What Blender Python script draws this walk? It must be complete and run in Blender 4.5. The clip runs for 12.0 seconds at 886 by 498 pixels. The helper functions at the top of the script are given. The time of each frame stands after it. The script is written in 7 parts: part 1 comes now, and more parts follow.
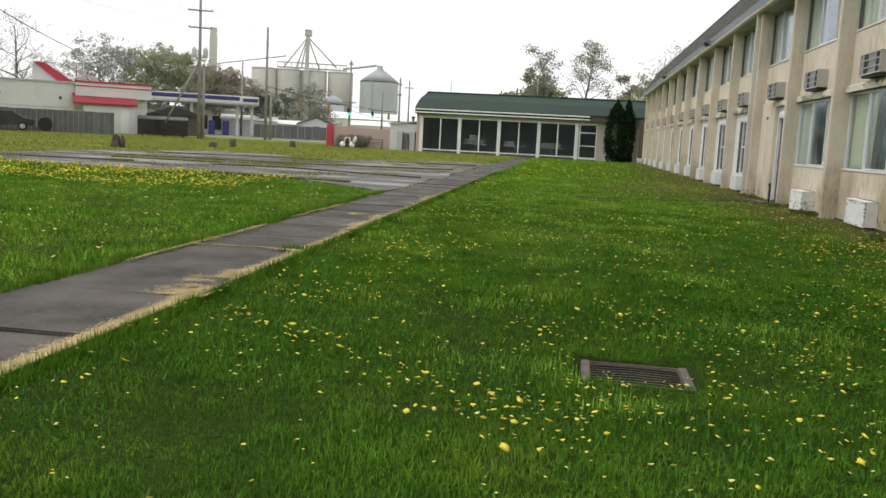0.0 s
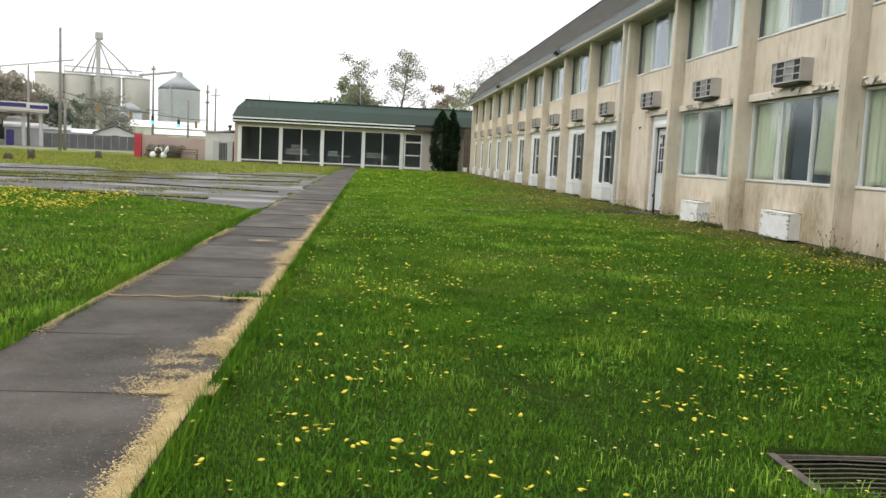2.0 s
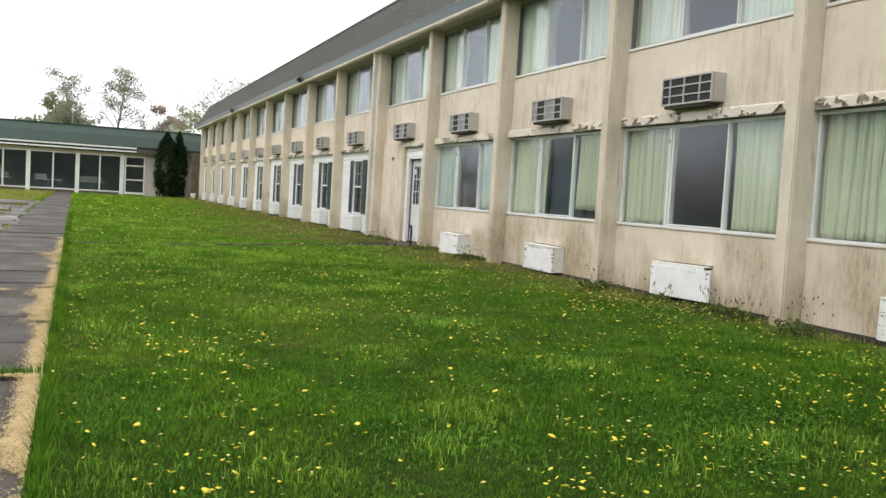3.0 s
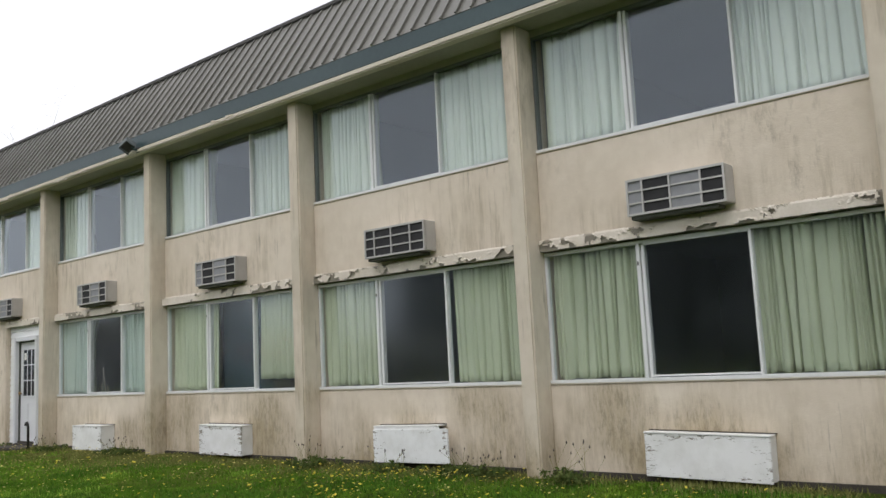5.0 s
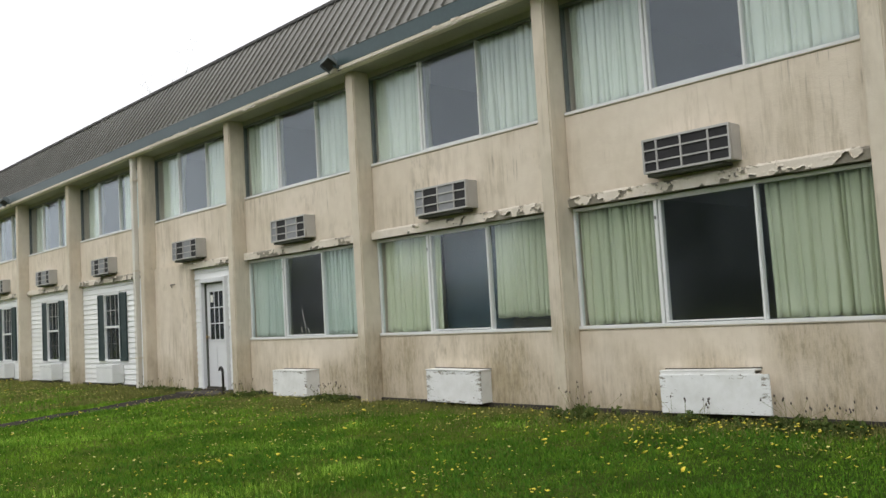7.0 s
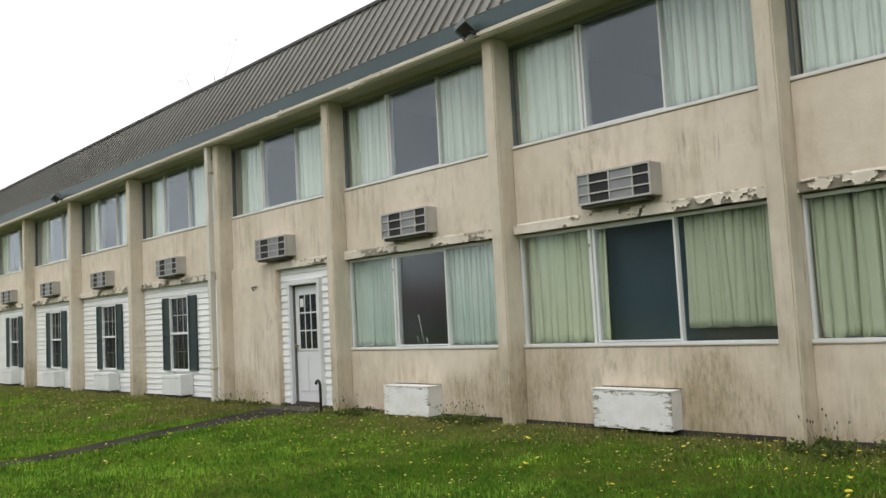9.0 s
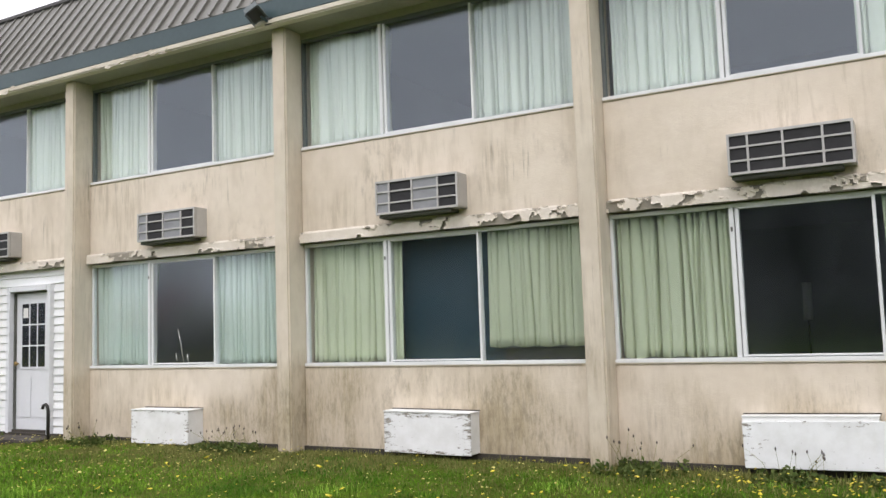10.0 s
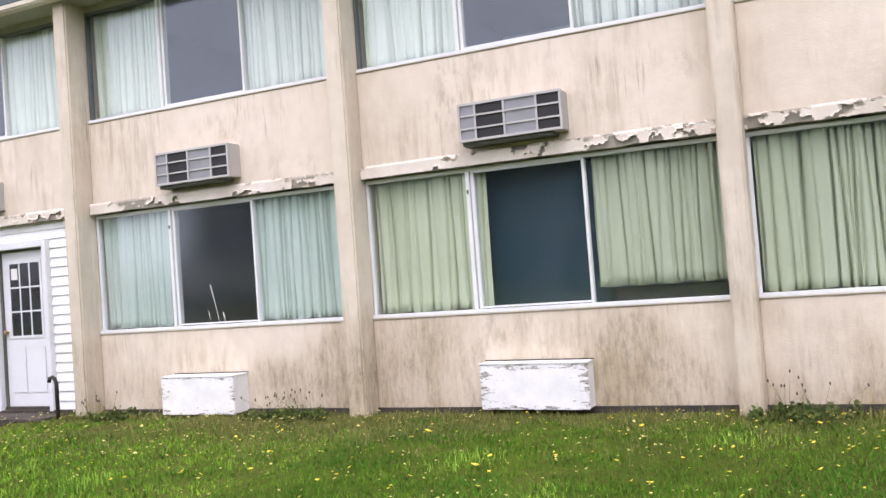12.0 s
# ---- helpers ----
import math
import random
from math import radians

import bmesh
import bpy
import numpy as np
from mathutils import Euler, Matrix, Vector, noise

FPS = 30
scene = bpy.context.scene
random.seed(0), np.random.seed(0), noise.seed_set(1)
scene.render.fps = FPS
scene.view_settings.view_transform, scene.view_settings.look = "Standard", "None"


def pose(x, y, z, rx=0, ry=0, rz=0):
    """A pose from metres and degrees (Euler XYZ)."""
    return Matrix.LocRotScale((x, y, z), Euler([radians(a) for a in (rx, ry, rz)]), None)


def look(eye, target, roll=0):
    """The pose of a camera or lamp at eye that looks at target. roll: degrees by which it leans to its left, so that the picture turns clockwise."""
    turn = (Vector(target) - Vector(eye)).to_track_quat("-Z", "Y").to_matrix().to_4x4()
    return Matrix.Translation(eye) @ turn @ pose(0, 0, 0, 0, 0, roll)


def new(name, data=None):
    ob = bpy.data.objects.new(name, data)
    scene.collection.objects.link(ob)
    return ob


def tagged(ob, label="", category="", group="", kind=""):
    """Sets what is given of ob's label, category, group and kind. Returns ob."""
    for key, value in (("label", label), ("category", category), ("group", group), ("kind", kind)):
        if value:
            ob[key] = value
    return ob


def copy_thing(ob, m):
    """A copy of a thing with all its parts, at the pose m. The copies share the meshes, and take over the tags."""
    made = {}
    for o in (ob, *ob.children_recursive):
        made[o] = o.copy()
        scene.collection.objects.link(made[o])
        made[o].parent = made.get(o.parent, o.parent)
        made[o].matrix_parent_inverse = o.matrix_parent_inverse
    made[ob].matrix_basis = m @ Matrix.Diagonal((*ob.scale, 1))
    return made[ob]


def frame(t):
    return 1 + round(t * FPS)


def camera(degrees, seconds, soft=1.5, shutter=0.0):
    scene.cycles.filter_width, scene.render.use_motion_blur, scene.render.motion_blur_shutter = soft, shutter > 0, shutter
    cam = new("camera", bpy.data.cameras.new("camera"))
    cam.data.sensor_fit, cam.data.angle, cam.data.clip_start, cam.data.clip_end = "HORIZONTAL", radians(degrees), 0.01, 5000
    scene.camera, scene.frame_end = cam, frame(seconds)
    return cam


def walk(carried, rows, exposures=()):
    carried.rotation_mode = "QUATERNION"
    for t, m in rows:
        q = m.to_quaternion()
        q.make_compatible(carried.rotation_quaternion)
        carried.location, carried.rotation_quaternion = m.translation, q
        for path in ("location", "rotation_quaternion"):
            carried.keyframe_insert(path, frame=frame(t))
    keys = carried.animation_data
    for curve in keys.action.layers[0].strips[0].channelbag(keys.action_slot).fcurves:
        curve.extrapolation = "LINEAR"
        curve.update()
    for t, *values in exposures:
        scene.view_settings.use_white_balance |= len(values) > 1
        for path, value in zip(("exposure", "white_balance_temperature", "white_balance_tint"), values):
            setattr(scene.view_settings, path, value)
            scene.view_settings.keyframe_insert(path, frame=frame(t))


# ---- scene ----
cam = camera(53.9, 12.0)

PATH = [
    (0, (-4.9, -20.727, 1.1), (-5.186, -18.764, 0.848), 3.0),
    (0.5, (-5.28, -20.219, 1.084), (-5.124, -18.241, 0.833), 2.4),
    (1, (-5.737, -19.82, 1.065), (-5.453, -17.865, 0.753), 3.0),
    (1.5, (-6.163, -19.428, 1.025), (-5.947, -17.464, 0.716), 2.7),
    (2, (-6.661, -19.035, 1.051), (-6.507, -17.052, 0.842), 2.8),
    (2.5, (-6.951, -18.672, 1.118), (-6.448, -16.745, 0.932), 3.1),
    (3, (-7.239, -18.188, 1.134), (-6.48, -16.342, 1.016), 3.4),
    (3.5, (-7.578, -17.86, 1.179), (-6.473, -16.194, 1.128), 2.7),
    (3.7, (-7.65, -17.713, 1.188), (-6.404, -16.149, 1.144), 1.9),
    (5.3, (-7.887, -15.771, 1.185), (-6.373, -14.501, 1.496), -3.6),
    (5.5, (-7.906, -15.505, 1.156), (-6.402, -14.228, 1.488), -3.6),
    (6, (-7.934, -14.926, 1.141), (-6.434, -13.633, 1.42), -4.6),
    (6.5, (-7.934, -14.26, 1.166), (-6.522, -12.857, 1.354), -3.8),
    (7, (-8.009, -13.651, 1.173), (-6.649, -12.192, 1.32), -3.3),
    (7.5, (-8.0, -12.997, 1.173), (-6.727, -11.461, 1.32), -3.3),
    (7.7, (-8.001, -12.776, 1.193), (-6.759, -11.214, 1.327), -2.8),
    (9.3, (-8.033, -10.814, 1.296), (-6.627, -9.403, 1.482), -3.2),
    (9.5, (-8.039, -10.623, 1.272), (-6.528, -9.329, 1.472), -3.0),
    (10, (-7.943, -9.985, 1.26), (-6.21, -9.004, 1.445), -1.9),
    (10.5, (-7.933, -9.443, 1.267), (-6.085, -8.69, 1.396), -1.7),
    (11, (-7.796, -8.867, 1.246), (-6.024, -7.947, 1.371), -1.9),
    (11.5, (-7.812, -8.331, 1.233), (-6.086, -7.322, 1.301), -1.6),
    (12, (-7.725, -7.94, 1.243), (-5.902, -7.119, 1.313), -4.2),
]
walk(cam, [(t, look(eye, target, roll)) for t, eye, target, roll in PATH],
     exposures=[(0.0, 0.55, 6500, 9), (0.5, 1.13, 6500, 10), (1.0, 0.9, 6500, 10), (1.5, 1.43, 6450, 10), (2.0, 0.8, 6500, 10), (2.5, 0.8, 6500, 10), (3.0, 0.92, 6500, 11), (3.5, 0.8, 6500, 11),
                (5.5, 0.35, 6250, 13), (6.0, 0.29, 6300, 8), (6.5, 0.55, 6450, 10), (7.0, 0.53, 6400, 10), (7.5, 0.55, 6400, 9), (9.5, 0.51, 6500, 10), (10.0, 0.98, 6300, 16), (10.5, 1.27, 6150, 25), (11.5, 1.29, 6100, 25), (12.0, 1.35, 6100, 25)])

# ---- light: an overcast sky, with a weak and very wide sun ----
SUN_UP, SUN_ROUND = radians(58), radians(250)
world = bpy.data.worlds.new("overcast")
scene.world = world
world.use_nodes = True
wt = world.node_tree
wt.nodes.clear()
sky = wt.nodes.new("ShaderNodeTexSky")
sky.sky_type, sky.sun_disc, sky.sun_elevation, sky.sun_rotation = "NISHITA", False, SUN_UP, SUN_ROUND
sky.dust_density, sky.air_density = 4.0, 1.0
pale = wt.nodes.new("ShaderNodeHueSaturation")
pale.inputs["Saturation"].default_value = 0.25
clear = wt.nodes.new("ShaderNodeBackground")
clear.inputs["Strength"].default_value = 0.10
cloud = wt.nodes.new("ShaderNodeBackground")
coords = wt.nodes.new("ShaderNodeTexCoord")
drift = wt.nodes.new("ShaderNodeTexNoise")
drift.inputs["Scale"].default_value, drift.inputs["Detail"].default_value = 2.2, 3.0
tone = wt.nodes.new("ShaderNodeValToRGB")
tone.color_ramp.elements[0].position, tone.color_ramp.elements[1].position = 0.3, 0.7
tone.color_ramp.elements[0].color = (0.88, 0.89, 0.92, 1)
tone.color_ramp.elements[1].color = (1.0, 1.0, 1.0, 1)
cloud.inputs["Strength"].default_value = 0.95
both = wt.nodes.new("ShaderNodeMixShader")
both.inputs[0].default_value = 0.85
wout = wt.nodes.new("ShaderNodeOutputWorld")
wt.links.new(coords.outputs["Generated"], drift.inputs["Vector"])
wt.links.new(drift.outputs["Fac"], tone.inputs["Fac"])
wt.links.new(tone.outputs["Color"], cloud.inputs["Color"])
wt.links.new(sky.outputs["Color"], pale.inputs["Color"])
wt.links.new(pale.outputs["Color"], clear.inputs["Color"])
wt.links.new(clear.outputs[0], both.inputs[1])
wt.links.new(cloud.outputs[0], both.inputs[2])
wt.links.new(both.outputs[0], wout.inputs["Surface"])

sun_data = bpy.data.lights.new("sun", "SUN")
sun_data.energy, sun_data.angle, sun_data.color = 0.6, radians(40), (1.0, 0.97, 0.92)
sun = new("sun", sun_data)
sun.matrix_world = look((-20, -8, 34), (0, 0, 0))


# ---- materials ----
def nodes_of(name):
    m = bpy.data.materials.new(name)
    m.use_nodes = True
    t = m.node_tree
    return m, t, t.nodes["Principled BSDF"]


def noise_tex(t, scale, detail=4.0, rough=0.55, stretch=None, seed=0.0):
    """Noise in world space; stretch squeezes the axes; seed shifts it."""
    n = t.nodes.new("ShaderNodeTexNoise")
    n.inputs["Scale"].default_value, n.inputs["Detail"].default_value, n.inputs["Roughness"].default_value = scale, detail, rough
    geo = t.nodes.new("ShaderNodeNewGeometry")
    mapping = t.nodes.new("ShaderNodeMapping")
    mapping.inputs["Scale"].default_value = stretch or (1, 1, 1)
    mapping.inputs["Location"].default_value = (seed, 2 * seed, 0)
    t.links.new(geo.outputs["Position"], mapping.inputs["Vector"])
    t.links.new(mapping.outputs["Vector"], n.inputs["Vector"])
    return n.outputs["Fac"]


def ramp(t, fac, lo, hi, a=(0, 0, 0, 1), b=(1, 1, 1, 1)):
    r = t.nodes.new("ShaderNodeValToRGB")
    r.color_ramp.elements[0].position, r.color_ramp.elements[1].position = lo, hi
    r.color_ramp.elements[0].color, r.color_ramp.elements[1].color = a, b
    t.links.new(fac, r.inputs["Fac"])
    return r.outputs["Color"]


def blend(t, fac, a, b, kind="MIX"):
    n = t.nodes.new("ShaderNodeMix")
    n.data_type, n.blend_type = "RGBA", kind
    for socket, value in ((n.inputs[0], fac), (n.inputs[6], a), (n.inputs[7], b)):
        if isinstance(value, bpy.types.NodeSocket):
            t.links.new(value, socket)
        else:
            socket.default_value = value if isinstance(value, float) else (*value[:3], 1)
    return n.outputs[2]


def maths(t, kind, a, b=0.0):
    n = t.nodes.new("ShaderNodeMath")
    n.operation = kind
    for socket, value in ((n.inputs[0], a), (n.inputs[1], b)):
        if isinstance(value, bpy.types.NodeSocket):
            t.links.new(value, socket)
        else:
            socket.default_value = value
    return n.outputs[0]


def relief(t, b, fac, strength, distance):
    n = t.nodes.new("ShaderNodeBump")
    n.inputs["Strength"].default_value, n.inputs["Distance"].default_value = strength, distance
    t.links.new(fac, n.inputs["Height"])
    t.links.new(n.outputs[0], b.inputs["Normal"])


def surface(name, dark, light, scale=3.0, fine=40.0, rough=0.8, metal=0.0, bump=0.3, depth=0.004, stretch=None, vary=0.0, island=False):
    """A plain surface: two colours mixed at two scales, with fine relief."""
    m, t, b = nodes_of(name)
    big, small = noise_tex(t, scale, stretch=stretch), noise_tex(t, fine, 3.0, stretch=stretch)
    mixed = blend(t, ramp(t, big, 0.32, 0.68), dark, light)
    col = blend(t, 0.35, mixed, blend(t, ramp(t, small, 0.3, 0.7), dark, light))
    if vary:
        if island:
            rnd = t.nodes.new("ShaderNodeNewGeometry").outputs["Random Per Island"]
        else:
            rnd = t.nodes.new("ShaderNodeObjectInfo").outputs["Random"]
        value = t.nodes.new("ShaderNodeHueSaturation")
        t.links.new(maths(t, "ADD", maths(t, "MULTIPLY", rnd, 2 * vary), 1 - vary), value.inputs["Value"])
        t.links.new(col, value.inputs["Color"])
        col = value.outputs["Color"]
    t.links.new(col, b.inputs["Base Color"])
    b.inputs["Roughness"].default_value, b.inputs["Metallic"].default_value = rough, metal
    if bump:
        relief(t, b, small, bump, depth)
    return m


def stucco_material(name, light, warm, stain, streaks=0.5):
    """Painted stucco, mostly smooth, with a few patches of run-down streaks, mould blotches and splashed dirt."""
    m, t, b = nodes_of(name)
    base = blend(t, ramp(t, noise_tex(t, 0.8, 3), 0.3, 0.7), light, warm)
    base = blend(t, 0.13, base, blend(t, ramp(t, noise_tex(t, 7, 5), 0.35, 0.65), (0.46, 0.4, 0.31), (0.76, 0.7, 0.6)))
    wash = maths(t, "MULTIPLY", ramp(t, noise_tex(t, 2.3, 4, 0.6, stretch=(1, 1, 0.35), seed=2.0), 0.5, 0.72), 0.3)
    base = blend(t, wash, base, stain)
    runs = noise_tex(t, 12.0, 6, 0.7, stretch=(1, 1, 0.1))
    where = noise_tex(t, 0.85, 3, seed=5.0)
    mask = maths(t, "MULTIPLY", ramp(t, runs, 0.48, 0.64), ramp(t, where, 0.47, 0.6))
    col = blend(t, maths(t, "MULTIPLY", mask, streaks), base, stain)
    mould = maths(t, "MULTIPLY", ramp(t, noise_tex(t, 6.0, 7, 0.75, stretch=(1, 1, 0.4)), 0.52, 0.68), ramp(t, noise_tex(t, 0.7, 2), 0.52, 0.64))
    col = blend(t, maths(t, "MULTIPLY", mould, 0.5), col, (0.24, 0.2, 0.13))
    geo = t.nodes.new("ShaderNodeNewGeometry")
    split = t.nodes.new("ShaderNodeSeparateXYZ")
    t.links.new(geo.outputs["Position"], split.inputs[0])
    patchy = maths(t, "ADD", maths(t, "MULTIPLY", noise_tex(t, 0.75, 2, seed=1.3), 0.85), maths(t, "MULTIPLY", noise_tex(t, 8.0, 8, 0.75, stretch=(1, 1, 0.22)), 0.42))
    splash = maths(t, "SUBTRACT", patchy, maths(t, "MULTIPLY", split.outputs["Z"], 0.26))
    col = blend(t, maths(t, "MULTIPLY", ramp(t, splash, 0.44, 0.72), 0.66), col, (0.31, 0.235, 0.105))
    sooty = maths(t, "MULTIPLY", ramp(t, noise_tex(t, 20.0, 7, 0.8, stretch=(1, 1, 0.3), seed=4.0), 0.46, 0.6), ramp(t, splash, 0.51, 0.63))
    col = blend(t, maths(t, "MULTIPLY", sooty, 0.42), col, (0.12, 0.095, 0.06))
    trails = maths(t, "MULTIPLY", ramp(t, noise_tex(t, 19.0, 5, 0.7, stretch=(1, 1, 0.06), seed=4.0), 0.56, 0.66), ramp(t, noise_tex(t, 0.95, 4, 0.6, seed=9.0), 0.53, 0.63))
    col = blend(t, maths(t, "MULTIPLY", trails, 0.5), col, (0.17, 0.14, 0.08))
    specks = maths(t, "MULTIPLY", ramp(t, noise_tex(t, 55, 6, 0.75), 0.62, 0.7), ramp(t, noise_tex(t, 1.1, 3), 0.5, 0.62))
    col = blend(t, maths(t, "MULTIPLY", specks, 0.5), col, (0.18, 0.15, 0.1))
    t.links.new(col, b.inputs["Base Color"])
    b.inputs["Roughness"].default_value = 0.92
    relief(t, b, maths(t, "ADD", noise_tex(t, 90, 4, 0.7), maths(t, "MULTIPLY", noise_tex(t, 14, 3, 0.6), 1.2)), 0.35, 0.007)
    return m


def worn_board_material(name, paint, under, rim=0.2):
    """White paint on plywood that has come off in splinters, mostly along the edges."""
    m, t, b = nodes_of(name)
    tex = t.nodes.new("ShaderNodeTexCoord")
    split = t.nodes.new("ShaderNodeSeparateXYZ")
    t.links.new(tex.outputs["Generated"], split.inputs[0])
    far = [maths(t, "MULTIPLY", maths(t, "ABSOLUTE", maths(t, "SUBTRACT", split.outputs[k], 0.5)), 2.0) for k in ("Y", "Z")]
    edge = ramp(t, maths(t, "MAXIMUM", far[0], far[1]), 0.55, 1.0)
    chips = noise_tex(t, 9.0, 7, 0.7, stretch=(1, 1, 4.5))
    off = ramp(t, maths(t, "ADD", chips, maths(t, "MULTIPLY", edge, rim)), 0.665, 0.69)
    grime = ramp(t, noise_tex(t, 3.5, 5, 0.65), 0.42, 0.75)
    paint_col = blend(t, maths(t, "MULTIPLY", grime, 0.4), paint, (0.5, 0.5, 0.44))
    under_col = blend(t, ramp(t, noise_tex(t, 26, 4, stretch=(1, 1, 5)), 0.3, 0.7), under, [c * 0.35 for c in under])
    t.links.new(blend(t, off, paint_col, under_col), b.inputs["Base Color"])
    b.inputs["Roughness"].default_value = 0.75
    relief(t, b, maths(t, "SUBTRACT", 1.0, off), 0.8, 0.005)
    return m


def paving_material(name, dark, light, dust):
    """Old damp concrete: blotches, fine aggregate, and pale scuffs."""
    m, t, b = nodes_of(name)
    col = blend(t, ramp(t, noise_tex(t, 1.4, 5, 0.6), 0.35, 0.68), dark, light)
    col = blend(t, maths(t, "MULTIPLY", ramp(t, noise_tex(t, 5.0, 6, 0.7, seed=3.0), 0.5, 0.72), 0.45), col, [c * 0.55 for c in dark])
    col = blend(t, maths(t, "MULTIPLY", ramp(t, noise_tex(t, 70, 4, 0.75), 0.58, 0.66), 0.6), col, [c * 2.4 for c in light])
    col = blend(t, maths(t, "MULTIPLY", ramp(t, noise_tex(t, 3.2, 7, 0.75, seed=8.0), 0.6, 0.72), 0.5), col, dust)
    rnd = t.nodes.new("ShaderNodeObjectInfo").outputs["Random"]
    value = t.nodes.new("ShaderNodeHueSaturation")
    t.links.new(maths(t, "ADD", maths(t, "MULTIPLY", rnd, 0.3), 0.85), value.inputs["Value"])
    t.links.new(col, value.inputs["Color"])
    t.links.new(value.outputs["Color"], b.inputs["Base Color"])
    t.links.new(ramp(t, noise_tex(t, 1.1, 4, 0.6, seed=2.0), 0.35, 0.65, (0.62, 0.62, 0.62, 1), (0.9, 0.9, 0.9, 1)), b.inputs["Roughness"])
    b.inputs["Specular IOR Level"].default_value = 0.26
    relief(t, b, noise_tex(t, 60, 5, 0.75), 0.5, 0.006)
    return m


def wet_asphalt_material(name):
    """Old broken asphalt after rain: grey crust, darker patches, and a wet film that mirrors the sky in places."""
    m, t, b = nodes_of(name)
    col = blend(t, ramp(t, noise_tex(t, 0.5, 5, 0.6), 0.35, 0.65), (0.055, 0.051, 0.046), (0.14, 0.133, 0.122))
    col = blend(t, 0.4, col, blend(t, ramp(t, noise_tex(t, 14, 6, 0.75), 0.35, 0.65), (0.04, 0.038, 0.034), (0.24, 0.23, 0.215)))
    col = blend(t, maths(t, "MULTIPLY", ramp(t, noise_tex(t, 1.5, 5, 0.7, stretch=(0.4, 1, 1), seed=4.0), 0.56, 0.66), 0.7), col, (0.045, 0.042, 0.03))
    t.links.new(col, b.inputs["Base Color"])
    wet = ramp(t, noise_tex(t, 0.42, 4, 0.6, stretch=(0.45, 1, 1), seed=11.0), 0.46, 0.6, (0.85, 0.85, 0.85, 1), (0.36, 0.36, 0.36, 1))
    t.links.new(wet, b.inputs["Roughness"])
    b.inputs["Specular IOR Level"].default_value = 0.25
    relief(t, b, noise_tex(t, 30, 5, 0.7), 0.25, 0.004)
    return m


def glass_material(name, tint=(0.95, 0.97, 0.97), blur=0.1, mirror=0.6):
    """Clear pane with a soft mirror image that grows towards grazing views."""
    m, t, b = nodes_of(name)
    t.nodes.remove(b)
    out = t.nodes["Material Output"]
    see = t.nodes.new("ShaderNodeBsdfTransparent")
    see.inputs["Color"].default_value = (*tint, 1)
    gloss = t.nodes.new("ShaderNodeBsdfGlossy")
    gloss.inputs["Roughness"].default_value, gloss.inputs["Color"].default_value = blur, (0.87, 0.94, 1.0, 1)
    edge = t.nodes.new("ShaderNodeLayerWeight")
    edge.inputs["Blend"].default_value = 0.5
    fac = maths(t, "ADD", maths(t, "MULTIPLY", maths(t, "POWER", edge.outputs["Facing"], 4.0), mirror), 0.056)
    mix = t.nodes.new("ShaderNodeMixShader")
    t.links.new(fac, mix.inputs[0])
    t.links.new(see.outputs[0], mix.inputs[1])
    t.links.new(gloss.outputs[0], mix.inputs[2])
    dust = t.nodes.new("ShaderNodeBsdfDiffuse")
    dust.inputs["Color"].default_value = (0.62, 0.66, 0.74, 1)
    film = t.nodes.new("ShaderNodeMixShader")
    smudge = ramp(t, noise_tex(t, 1.7, 5, 0.65, stretch=(1, 1, 0.7)), 0.35, 0.7)
    t.links.new(maths(t, "ADD", maths(t, "MULTIPLY", smudge, 0.015), 0.003), film.inputs[0])
    t.links.new(mix.outputs[0], film.inputs[1])
    t.links.new(dust.outputs[0], film.inputs[2])
    t.links.new(film.outputs[0], out.inputs["Surface"])
    return m


def leaf_material(name, a, b_col, rough=0.85, trans=0.25):
    m, t, b = nodes_of(name)
    rnd = t.nodes.new("ShaderNodeNewGeometry").outputs["Random Per Island"]
    patch = ramp(t, noise_tex(t, 1.1, 5, 0.65), 0.4, 0.62)
    col = blend(t, rnd, a, b_col)
    col = blend(t, maths(t, "MULTIPLY", patch, 0.42), col, [c * 0.62 for c in a])
    t.links.new(col, b.inputs["Base Color"])
    b.inputs["Roughness"].default_value = rough
    b.inputs["Specular IOR Level"].default_value = 0.04
    through_light = t.nodes.new("ShaderNodeBsdfTranslucent")
    t.links.new(col, through_light.inputs["Color"])
    mix = t.nodes.new("ShaderNodeMixShader")
    mix.inputs[0].default_value = trans
    t.links.new(b.outputs[0], mix.inputs[1])
    t.links.new(through_light.outputs[0], mix.inputs[2])
    t.links.new(mix.outputs[0], t.nodes["Material Output"].inputs["Surface"])
    return m


